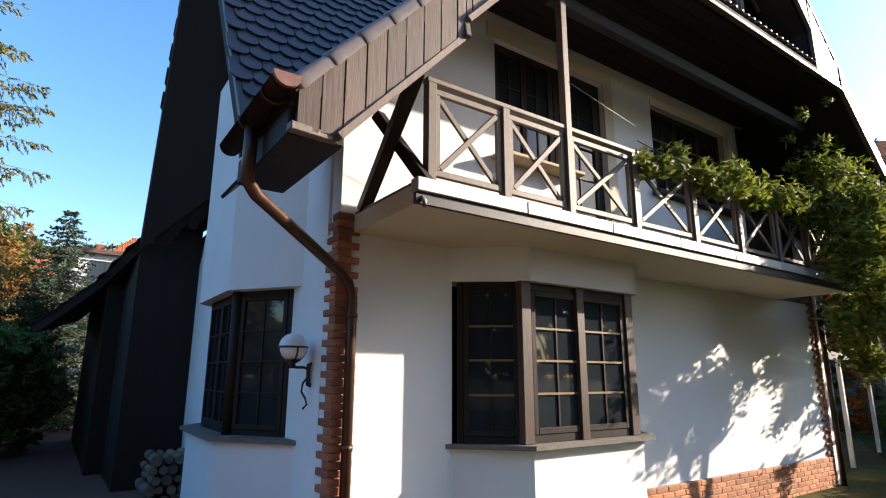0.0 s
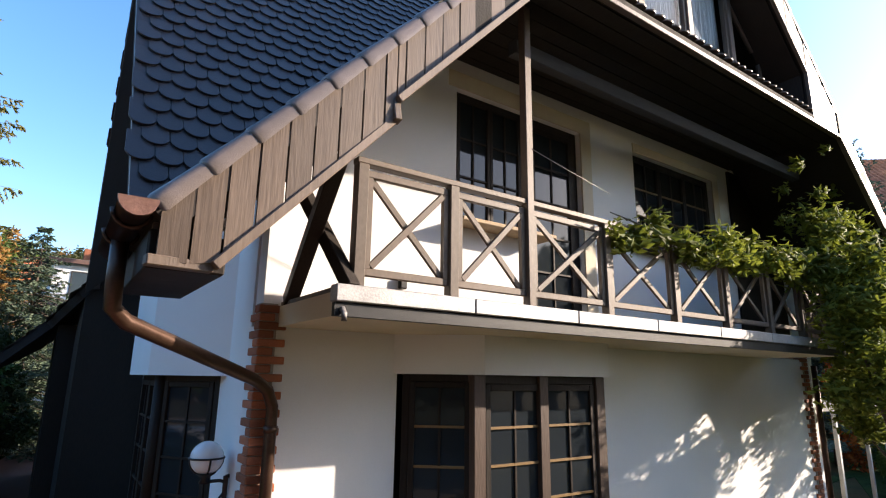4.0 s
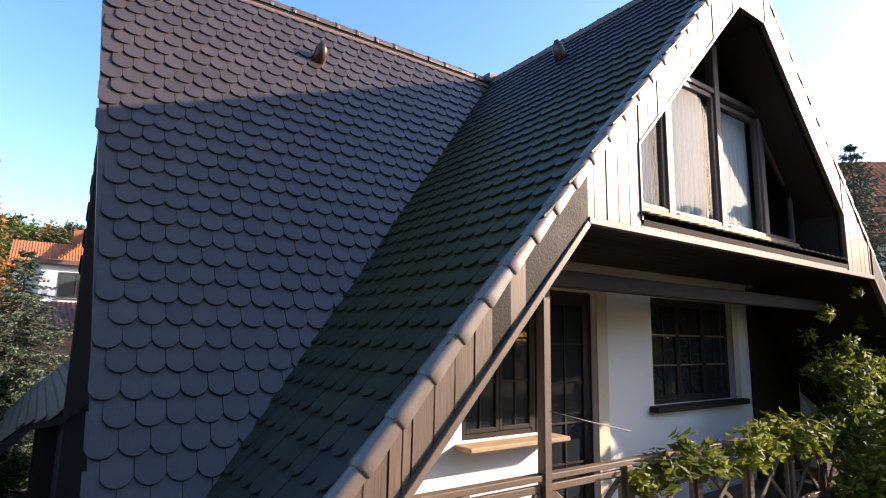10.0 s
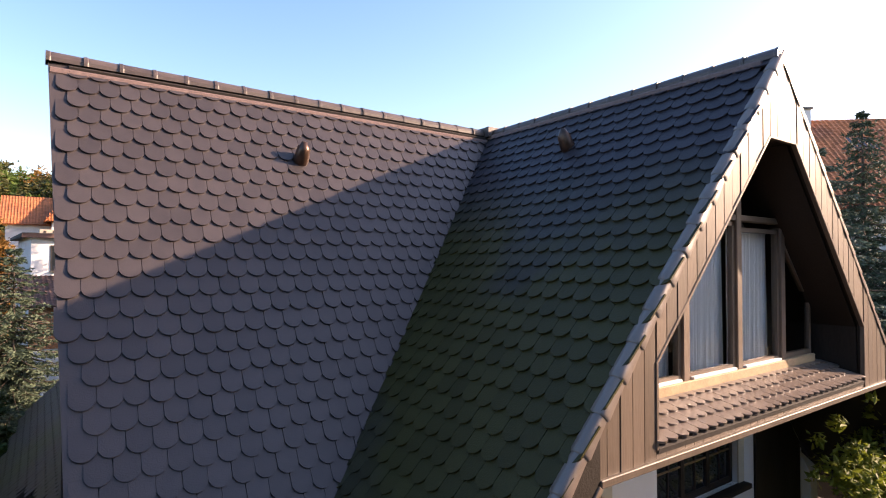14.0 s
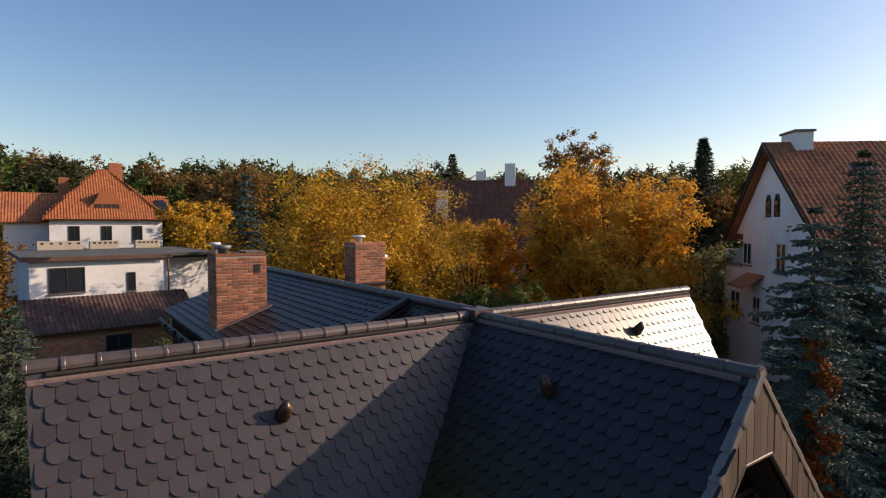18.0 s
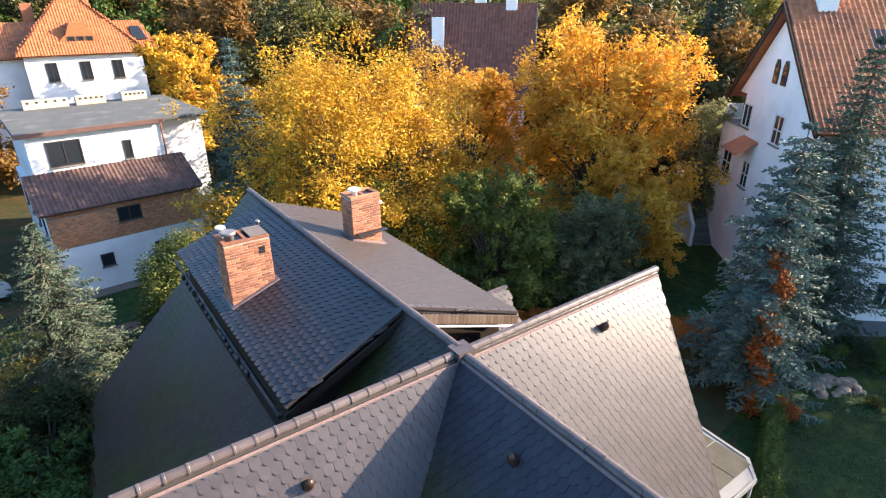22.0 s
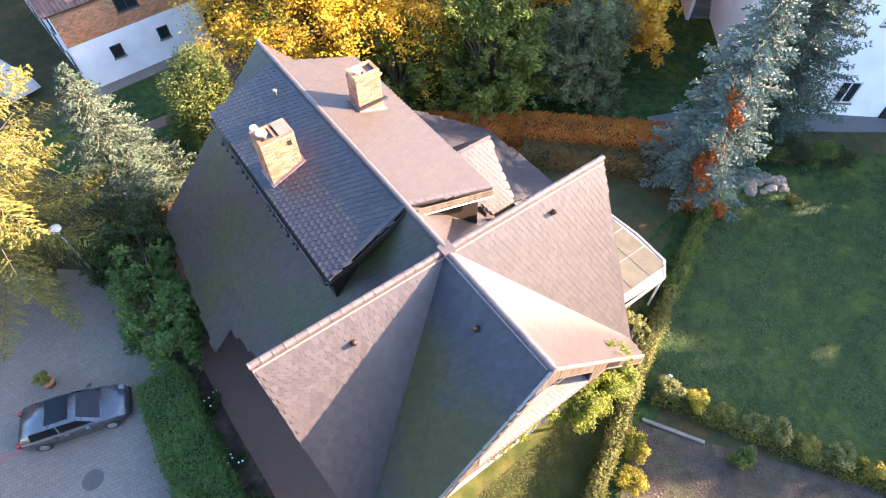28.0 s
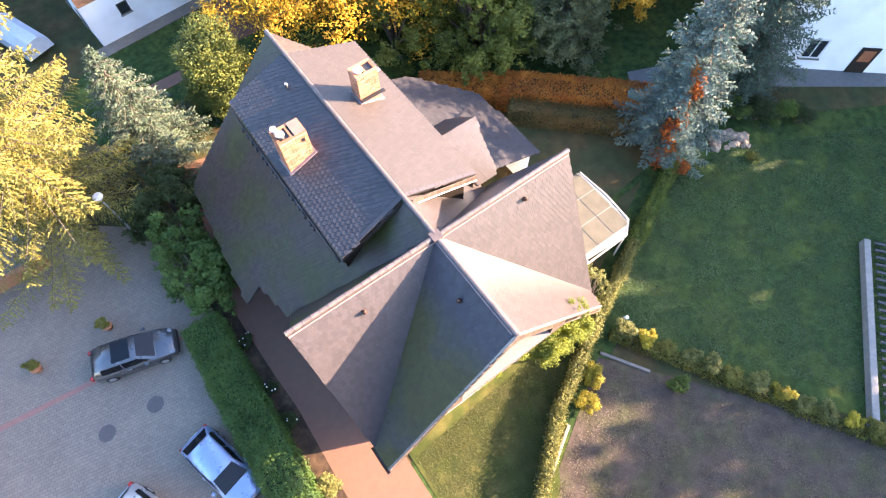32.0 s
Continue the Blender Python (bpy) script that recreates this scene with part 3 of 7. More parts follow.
barge = part("bargeboard_frame", beam((-6.02, YF, 3.46), (-6.02, YF, 3.64), 0.05, 0.05), wood_board, house, "weathered brown vertical cladding of the front gable")
PITCH = 0.155
edges = sorted({round(-XT + 0.03 + PITCH * k, 3) for k in range(82)} | {-4.7, -3.03, -2.3, 2.3 * RIGHT, 3.03, 4.7})
for x0, x1 in zip(edges, edges[1:]):
    if x1 - x0 < 0.05 or x1 > XR:
        continue
    g = 0.007
    xa, xb = x0 + g, x1 - g
    e = 1e-3
    o = [(xa, low_line(xa + e)), (xb, low_line(xb - e)), (xb, top_line(xb)), (xa, top_line(xa))]
    y = YF - 0.03 + random.uniform(-0.004, 0.004) - 0.06 * max(0, (abs(x0) - 3) / 3.3)
    part("board", prism(o, "y", y - 0.022, y), wood_board, barge)
# backing behind the joints, and the mouldings below
for s in (-1, 1):
    k = 1 if s < 0 else RIGHT
    for xa, xb in ((0.0, 0.3 * k), (0.3 * k, 2.3 * k), (2.3 * k, 3.03), (3.03, 4.7), (4.7, 6.02 if s < 0 else XR - 0.12)):
        e = 1e-3
        o = [(s * xa, low_line(s * (xa + e)) + 0.01), (s * xb, low_line(s * (xb - e)) + 0.01), (s * xb, top_line(xb) - 0.01), (s * xa, top_line(xa) - 0.01)]
        part("backing", prism(o, "y", YF - 0.02 - (0.05 if xa > 3.0 else 0), YF + 0.02), soffit_brown, barge)
    foot = 5.75 if s < 0 else XR - 0.05
    runs = [((3.03, 6.53), (4.7, low_line(-4.69))), ((4.7, low_line(-4.71)), (foot, low_line(-foot))), ((4.7, low_line(-4.69) + 0.03), (4.7, low_line(-4.71) - 0.03))]
    if s < 0:
        runs.append(((foot, 3.43), (6.07, 3.43)))
    for (xa, za), (xb, zb) in runs:
        part("moulding", beam((s * xa, YF - 0.05, za), (s * xb, YF - 0.05 - (0.04 if xb > 4 else 0), zb), 0.07, 0.055), wood_board, barge)
    part("moulding", beam((s * 2.3 * k, YF - 0.035, 6.65), (s * 2.3 * k, YF - 0.035, 7.36), 0.05, 0.035), wood_board, barge)
    part("moulding", beam((s * 2.3 * k, YF - 0.035, 7.35), (s * 0.3 * k, YF - 0.035, 9.45), 0.05, 0.035), wood_board, barge)
part("moulding", beam((-0.3, YF - 0.035, 9.45), (0.3 * RIGHT, YF - 0.035, 9.45), 0.05, 0.035), wood_board, barge)
part("moulding", beam((-3.03, YF - 0.05, 6.55), (3.03, YF - 0.05, 6.55), 0.07, 0.06), wood_board, barge)
for k in range(32):
    x = -2.3 + k * 4.5 / 32
    part("board", box(x + 0.003, x + 4.5 / 32 - 0.003, YF - 0.04, YF - 0.015, 6.57, 6.66), wood_board, barge)
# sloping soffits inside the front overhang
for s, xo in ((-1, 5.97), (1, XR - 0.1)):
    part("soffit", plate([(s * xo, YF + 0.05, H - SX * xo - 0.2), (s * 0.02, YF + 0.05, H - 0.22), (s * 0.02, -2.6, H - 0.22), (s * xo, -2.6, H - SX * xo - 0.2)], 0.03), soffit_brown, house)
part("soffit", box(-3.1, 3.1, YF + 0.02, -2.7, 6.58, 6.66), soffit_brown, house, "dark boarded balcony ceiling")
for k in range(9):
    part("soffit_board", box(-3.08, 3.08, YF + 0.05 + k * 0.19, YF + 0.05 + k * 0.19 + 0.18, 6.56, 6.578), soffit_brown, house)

# recessed gable window with its tiled apron
YW = -4.2
for s in (-1, 1):
    k = 1 if s < 0 else RIGHT
    part("recess_side", plate([(s * 2.28 * k, YF + 0.03, 6.66), (s * 2.28 * k, YF + 0.03, 7.36), (s * 2.28 * k, YW + 0.4, 7.36), (s * 2.28 * k, YW + 0.4, 6.66)], 0.03), wood_dark, house)
    part("recess_side", plate([(s * 2.29 * k, YF + 0.03, 7.36), (s * 0.3 * k, YF + 0.03, 9.47), (s * 0.3 * k, YW + 0.4, 9.47), (s * 2.29 * k, YW + 0.4, 7.36)], 0.03), wood_dark, house, "dark boarded side of the window recess")
part("recess_top", box(-0.32, 0.31, YF + 0.03, YW + 0.4, 9.46, 9.49), wood_dark, house)
apron = part("window_apron", plate([(-2.28, YF - 0.06, 6.66), (2.18, YF - 0.06, 6.66), (2.18, YW, 6.84), (-2.28, YW, 6.84)], 0.05), deck_brown, house, "little tiled roof below the gable window")
lay_tiles("tile", apron, [(-2.25, YF - 0.08, 6.67), (2.15, YF - 0.08, 6.67), (2.15, YW, 6.855), (-2.25, YW, 6.855)], (1, 0, 0), tile_edge, w=0.155, step=0.15, seed=14, single=lambda p: True)
gw = part("gable_window", box(-1.95, 1.95, YW - 0.08, YW + 0.08, 6.84, 6.97, 0.01), wood_pale, house, "brown timber gable window with net curtains")
for x, top in ((-1.05, 8.72), (0.03, 9.3), (1.1, 8.66)):
    part("mullion", box(x - 0.055, x + 0.055, YW - 0.06, YW + 0.06, 6.96, top, 0.008), wood_board, gw)
for x0, x1, ha, hb in ((-1.95, -1.105, 7.66, 8.5), (-0.995, -0.025, 8.62, 8.62), (0.085, 1.045, 8.56, 8.56), (1.155, 1.95, 8.45, 7.66)):
    f = bmesh.new()
    for a in ((x0, x0 + 0.05, 6.97, ha), (x1 - 0.05, x1, 6.97, hb), (x0 + 0.05, x1 - 0.05, 6.97, 7.03)):
        box(a[0], a[1], YW - 0.03, YW + 0.03, a[2], a[3], bm=f)
    beam((x0, YW, ha - 0.025), (x1, YW, hb - 0.025), 0.06, 0.05, 0.0, bm=f)
    part("window_frame", f, wood_board, gw)
    pn = bmesh.new()
    pn.faces.new([pn.verts.new(v) for v in ((x0 + 0.04, YW, 7.0), (x1 - 0.04, YW, 7.0), (x1 - 0.04, YW, hb - 0.03), (x0 + 0.04, YW, ha - 0.03))])
    part("pane", pn, None, gw)
    cb = bmesh.new()
    n = 60
    lo = [cb.verts.new((x0 + (x1 - x0) * k / n, YW + 0.12 + 0.022 * math.sin(k * 1.3) * math.sin(k * 0.37 + 1), 6.97)) for k in range(n + 1)]
    hi = [cb.verts.new((x0 + (x1 - x0) * k / n, YW + 0.12 + 0.018 * math.sin(k * 1.3 + 0.3), ha + (hb - ha) * k / n)) for k in range(n + 1)]
    for k in range(n):
        cb.faces.new((lo[k], lo[k + 1], hi[k + 1], hi[k]))
    if x0 < 1.0:
        part("curtain", cb, curtain, gw, "white net curtain")
        part("inner_sill", box(x0 + 0.05, x1 - 0.05, YW - 0.075, YW - 0.032, 6.972, 7.0, 0.004), white_sill, gw, "white painted sill strip")
part("transom", box(-1.0, 1.05, YW - 0.05, YW + 0.06, 8.63, 8.7, 0.008), wood_board, gw)
# near-black sheet that stands in for the darkness behind the gable panes
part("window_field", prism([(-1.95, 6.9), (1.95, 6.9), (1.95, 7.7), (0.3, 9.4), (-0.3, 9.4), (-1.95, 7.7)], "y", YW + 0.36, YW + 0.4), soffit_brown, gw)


# ---- windows ----
def place(a, b, z=0.0):
    """A frame of reference at a, x towards b on plan, z up, y into the house."""
    a, b = Vector((*a, z)), Vector((*b, z))
    x = (b - a).normalized()
    m = Matrix((x, Vector((0, 0, 1)).cross(x), Vector((0, 0, 1)))).transposed().to_4x4()
    return Matrix.Translation(a) @ m, (b - a).length


def moved(bm, m):
    bm.transform(m)
    return bm


clear_glass = bpy.data.materials.new("clear_window_glass")
clear_glass.use_nodes = True
_n, _l = clear_glass.node_tree.nodes, clear_glass.node_tree.links
_gl, _tr, _fr, _mx = _n.new("ShaderNodeBsdfGlossy"), _n.new("ShaderNodeBsdfTransparent"), _n.new("ShaderNodeFresnel"), _n.new("ShaderNodeMixShader")
_gl.inputs["Roughness"].default_value = 0.02
_tr.inputs["Color"].default_value = (0.93, 0.95, 0.95, 1)
_fr.inputs["IOR"].default_value = 1.35
_l.new(_fr.outputs[0], _mx.inputs[0])
_l.new(_tr.outputs[0], _mx.inputs[1])
_l.new(_gl.outputs[0], _mx.inputs[2])
_l.new(_mx.outputs[0], _n["Material Output"].inputs["Surface"])
for ob in list(gw.children):
    if ob.name.startswith("pane"):
        ob.data.materials.clear()
        ob.data.materials.append(clear_glass)


def casement(a, b, z0, z1, cols, rows, parent, frame=wood_dark, bar=muntin, stile=0.07, depth=0.07, sashes=1, label="dark-stained casement window", back=True, barw=0.022):
    """A casement from a to b on plan: outer frame, sashes, glazing bars, and panes dark enough to pass for an unlit
    interior.
    """
    m, w = place(a, b, 0)
    f = bmesh.new()
    for x0, x1, y0, y1 in ((0, stile, z0, z1), (w - stile, w, z0, z1), (stile, w - stile, z0, z0 + stile), (stile, w - stile, z1 - stile, z1)):
        box(x0, x1, 0, depth, y0, y1, 0.006, bm=f)
    win = part("window", moved(f, m), frame, parent, label)
    sw = (w - 2 * stile) / sashes
    for s in range(sashes):
        xs = stile + s * sw
        st = stile * 0.75
        g = bmesh.new()
        for x0, x1, y0, y1 in ((xs, xs + st, z0 + stile, z1 - stile), (xs + sw - st, xs + sw, z0 + stile, z1 - stile), (xs + st, xs + sw - st, z0 + stile, z0 + stile + st), (xs + st, xs + sw - st, z1 - stile - st, z1 - stile)):
            box(x0, x1, -0.012, depth * 0.6, y0, y1, 0.005, bm=g)
        sash = part("window_frame", moved(g, m), frame, win)
        px0, px1, pz0, pz1 = xs + st, xs + sw - st, z0 + stile + st, z1 - stile - st
        for c in range(1, cols):
            x = px0 + (px1 - px0) * c / cols
            part("glazing_bar", moved(box(x - barw / 2, x + barw / 2, 0.0, 0.03, pz0, pz1), m), frame, win)
        for r in range(1, rows):
            z = pz0 + (pz1 - pz0) * r / rows
            part("glazing_bar", moved(box(px0, px1, -0.004, 0.028, z - barw / 2, z + barw / 2), m), bar, win)
        for c in range(cols):
            for r in range(rows):
                xa, xb = px0 + (px1 - px0) * c / cols, px0 + (px1 - px0) * (c + 1) / cols
                za, zb = pz0 + (pz1 - pz0) * r / rows, pz0 + (pz1 - pz0) * (r + 1) / rows
                t = random.uniform(-0.004, 0.004)
                pb = bmesh.new()
                pb.faces.new([pb.verts.new(v) for v in ((xa, 0.016 + t, za), (xb, 0.016 - t, za), (xb, 0.016 - t, zb), (xa, 0.016 + t, zb))])
                part("pane", moved(pb, m), glass_dark, win)
    return win


# ---- outer walls ----
def wall_with_holes(name, a, b, z0, z1, thick, holes, material, label="", cuts=()):
    """An upright wall from a to b on plan with rectangular holes (x0, x1, z0, z1) right through it."""
    m, w = place(a, b, 0)
    xs = sorted({0, w} | {h[0] for h in holes} | {h[1] for h in holes})
    zs = sorted({z0, z1} | {h[2] for h in holes} | {h[3] for h in holes})
    bm = bmesh.new()
    for xa, xb in zip(xs, xs[1:]):
        for za, zb in zip(zs, zs[1:]):
            cx, cz = (xa + xb) / 2, (za + zb) / 2
            if not any(h[0] < cx < h[1] and h[2] < cz < h[3] for h in holes):
                box(xa, xb, 0, thick, za, zb, bm=bm)
    bmesh.ops.remove_doubles(bm, verts=bm.verts, dist=1e-4)
    bm.faces.ensure_lookup_table()
    bm.verts.index_update()
    seen = {}
    for fc in bm.faces:
        seen.setdefault(tuple(sorted(v.index for v in fc.verts)), []).append(fc)
    bmesh.ops.delete(bm, geom=[fc for fs in seen.values() if len(fs) > 1 for fc in fs], context="FACES")
    bm.transform(m)
    for co, no in cuts:
        bmesh.ops.bisect_plane(bm, geom=bm.verts[:] + bm.edges[:] + bm.faces[:], plane_co=co, plane_no=no, clear_outer=True)
    return part(name, bm, material, house, label)


# corner of the lower walls, and the front wall's line
XC, XR, YL = -4.97, 4.8, -3.11
wall_with_holes("wall", (XC, YL), (XR, YL), 0, 3.3, 0.3, [(1.31, 4.0, 0.0, 3.3)], render_white, "white rendered lower front wall")
# front bay
bay = [(-3.66, YL), (-3.03, -3.63), (-1.3, -3.63), (-0.88, YL)]
part("bay_wall", prism(bay + [(-0.88, -2.8), (-3.66, -2.8)], "z", 0, 1.24), render_white, house, "white rendered foot of the bay window")
part("bay_head", prism([(-3.7, YL), (-3.05, -3.67), (-1.29, -3.67), (-0.84, YL), (-0.84, -2.8), (-3.7, -2.8)], "z", 2.925, 3.29), render_white, house, "white head of the bay window")
part("window_sill", prism([(-3.74, YL), (-3.1, -3.74), (-1.22, -3.74), (-0.75, YL)], "z", 1.235, 1.28), stone_mat, house, "grey stone window sill")
wood_post = mat("brown_window_post", (0.06, 0.035, 0.024), 0.55, 0.3, 3, 60, 0.2, stretch=(1, 1, 0.15))
inner = [(-3.61, YL - 0.02), (-3.06, -3.58), (-1.38, -3.58), (-0.94, YL - 0.02)]
casement(inner[0], inner[1], 1.28, 2.925, 2, 4, house)
casement(inner[1], inner[2], 1.28, 2.925, 2, 4, house, sashes=2, stile=0.085)
casement(inner[2], inner[3], 1.28, 2.925, 2, 4, house)
for x, y in (inner[1], inner[2]):
    part("corner_post", box(x - 0.07, x + 0.07, y - 0.035, y + 0.08, 1.28, 2.925, 0.008), wood_post, house)
part("corner_post", box(-2.3, -2.18, -3.62, -3.56, 1.28, 2.925, 0.006), wood_post, house)
# dark sheet instead of the bay's unlit interior
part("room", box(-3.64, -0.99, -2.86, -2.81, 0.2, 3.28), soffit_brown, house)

# wall behind the balcony with window, door and window
wall_with_holes("wall", (-4.7, -3.0), (4.7, -3.0), 3.48, 6.58, 0.3, [(1.79, 2.9, 4.58, 6.2), (2.9, 3.88, 3.55, 6.2), (5.03, 7.15, 4.76, 6.22)], render_white, "white rendered wall behind the balcony", cuts=[((0, 0, H - 0.22), (SX, 0, 1)), ((0, 0, H - 0.22), (-SX, 0, 1))])
casement((-2.91, -2.92), (-1.8, -2.92), 4.58, 6.2, 2, 3, house, bar=wood_dark, sashes=2, stile=0.06)
casement((-1.79, -2.92), (-0.82, -2.92), 3.55, 6.2, 2, 5, house, bar=wood_dark, stile=0.1, label="dark glazed balcony door")
casement((0.33, -2.92), (2.45, -2.92), 4.76, 6.22, 2, 3, house, sashes=3, stile=0.06)
# dark panel in place of the shade of vine and soffit on the wall
part("balcony_cheek", prism([(2.95, 3.5), (4.55, 3.5), (4.55, 5.0), (3.25, 6.5), (2.95, 6.5)], "y", -3.04, -3.004), wood_dark, house, "dark panel standing in for the shade at the balcony wall's end")
part("window_sill", box(-3.0, -1.6, -3.26, -2.9, 4.52, 4.57, 0.01), wood_pale, house, "pale wooden window sill")
part("window_sill", box(0.22, 2.62, -3.14, -2.9, 4.68, 4.76, 0.01), wood_dark, house)
for x0, x1, z0, z1 in ((-3.03, -0.62, 6.2, 6.4), (-0.82, -0.62, 3.5, 6.2), (2.45, 2.62, 4.76, 6.36), (0.33, 2.45, 6.22, 6.36)):
    part("window_trim", box(x0, x1, -3.015, -2.99, z0, z1), render_cream, house, "cream painted window surround")
# another such sheet, for the darkness inside the balcony windows
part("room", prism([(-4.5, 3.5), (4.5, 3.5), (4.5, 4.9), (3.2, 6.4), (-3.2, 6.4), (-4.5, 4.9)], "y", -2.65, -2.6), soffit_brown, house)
part("wall", prism([(YL, 3.3), (-2.9, 3.3), (-2.9, 4.75), (YL, 4.45)], "x", XC, -4.67), render_white, house)

# left gable wall with its bay and oriel
part("wall", prism([(-2.82, 0), (3.4, 0), (3.4, 4.0), (0, 10.0), (-2.82, 4.9)], "x", XC, -4.67), render_white, house, "white rendered side wall")
obay = [(XC, -2.2), (-5.54, -1.4), (-5.54, 0.1), (XC, 0.85)]
part("bay_wall", prism(obay, "z", 0, 1.26), render_white, house)
part("oriel", prism(obay, "z", 2.88, 6.0), render_white, house, "white oriel wall above the side bay window")
part("window_sill", prism([(XC, -2.28), (-5.62, -1.42), (-5.62, 0.15), (XC, 0.93)], "z", 1.265, 1.31), stone_mat, house, "grey stone window sill")
sin = [(XC, -1.95), (-5.4, -1.3), (-5.4, 0.0), (XC, 0.65)]
casement(sin[1], sin[0], 1.3, 2.89, 2, 4, house, bar=wood_dark)
casement(sin[2], sin[1], 1.3, 2.89, 2, 4, house, bar=wood_dark, sashes=2)
casement(sin[3], sin[2], 1.3, 2.89, 2, 4, house, bar=wood_dark)
part("corner_post", tube([(-5.4, -1.3, 1.3), (-5.4, -1.3, 2.89)], 0.06, 8), wood_dark, house)
# other outer walls
part("wall", prism([(-3.1, 0), (3.4, 0), (3.4, 4.0), (0, 10.0), (-3.1, 4.45)], "x", XR, XR + 0.3), render_white, house)
part("wall", box(-6.3, -6.0, 5.5, 12.9, 0, 3.8), wood_dark, house, "dark boarded side wall under the eaves")
part("wall", prism([(-6.0, 0), (-4.97, 0), (-4.97, 5.15), (-6.0, 4.15)], "y", 3.4, 3.6), wood_dark, house)
part("wall", box(-6.0, -5.8, 3.6, 5.5, 0, 4.2), wood_dark, house)
part("wall", prism([(-6.0, 0), (4.2, 0), (4.2, 5.6), (0, 10), (-6.0, 3.9)], "y", 12.5, 12.8), render_white, house)
part("wall", box(4.0, 4.3, 3.4, 12.5, 0, 5.6), render_white, house)
# dormer sides
part("dormer_wall", prism([(2.3, 7.2), (11.2, 7.2), (11.2, 8.98), (2.3, 8.98)], "x", -2.95, -2.8), soffit_brown, house, "dark boarded dormer side")
part("dormer_wall", prism([(0, 10.2), (-2.8, 9.05), (-2.8, 7.3)], "y", 2.3, 2.42), soffit_brown, house)
part("dormer_wall", prism([(0, 10.2), (-2.8, 9.05), (-2.8, 7.3)], "y", 11.08, 11.2), soffit_brown, house)
part("dormer_wall", prism([(0, 10.2), (2.95, 9.2), (2.95, 7.0)], "y", 2.3, 2.42), wood_dark, house)
part("dormer_wall", prism([(2.3, 7.0), (11.0, 7.0), (11.0, 9.14), (2.3, 9.14)], "x", 2.95, 3.1), wood_dark, house)
for k in range(25):
    x = 0.25 + k * 0.125
    zt = H + 0.04 - x * 0.36
    part("fascia_board", box(x, x + 0.118, 1.84, 1.88, zt - 0.3, zt - 0.06), wood_board, house)
part("fascia", beam((-0.1, 1.98, 10.2), (-3.14, 1.88, 8.93), 0.05, 0.2), soffit_brown, house)
part("fascia_strip", beam((0.3, 1.83, 9.94), (3.4, 1.83, 8.82), 0.03, 0.05), render_white, house)

# ---- brick quoins and plinth ----
def brick_box(name, x0, x1, y0, y1, z0, z1, material=brick_red, parent=None):
    return part(name, box(x0, x1, y0, y1, z0, z1, 0.006), material, parent)


for sx, xc in ((1, XC), (-1, XR)):
    col = part("quoin_core", box(min(xc - 0.02 * sx, xc + 0.12 * sx), max(xc - 0.02 * sx, xc + 0.12 * sx), YL - 0.02, YL + 0.12, 0, 3.48), mortar, house, "red brick corner quoin")
    meshes = []
    for long_side in (0, 1):
        dx, dy = (0.13, 0.26) if long_side else (0.235, 0.13)
        bm = box(min(0, sx * dx), max(0, sx * dx), 0, dy, 0, 0.062, 0.006)
        me = bpy.data.meshes.new("brick")
        bm.to_mesh(me)
        bm.free()
        me.materials.append(brick_red)
        meshes.append(me)
    for k in range(49):
        ob = new("brick", meshes[k % 2])
        ob.parent = col
        ob.location = (xc - sx * 0.036 + random.uniform(-.004, .004), YL - 0.036 + random.uniform(-.004, .004), 0.02 + k * 0.0705)


def brick_face(parent, a, b, z0, z1, material, lift=0.012, bw=0.24, bh=0.064, joint=0.012, slope=None):
    """A brick face from a to b on plan: courses of single bricks with recessed joints. slope: the lowest height at a distance along it."""
    m, w = place(a, b, 0)
    full = box(0, bw, -lift, 0.02, 0, bh, 0.005)
    me = bpy.data.meshes.new("brick")
    full.to_mesh(me)
    full.free()
    me.materials.append(material)
    row = 0
    z = z0
    while z + bh <= z1 + 0.01:
        x = -(bw + joint) / 2 if row % 2 else 0
        while x < w - 0.02:
            xa, xb = max(x, 0), min(x + bw, w)
            if xb - xa > 0.04 and (slope is None or z > slope((xa + xb) / 2)):
                ob = new("brick", me)
                ob.parent = parent
                ob.matrix_local = m @ Matrix.Translation((xa, random.uniform(-.003, .003), z)) @ Matrix.Diagonal(((xb - xa) / bw, 1, 1, 1))
            x += bw + joint
        z += bh + joint
        row += 1


plinth = part("plinth", box(-0.95, XR, YL - 0.03, YL + 0.01, 0, 0.55), mortar, house, "orange brick plinth of the front wall")
brick_face(plinth, (-0.95, YL - 0.03), (XR, YL - 0.03), 0.02, 0.53, brick_pale)


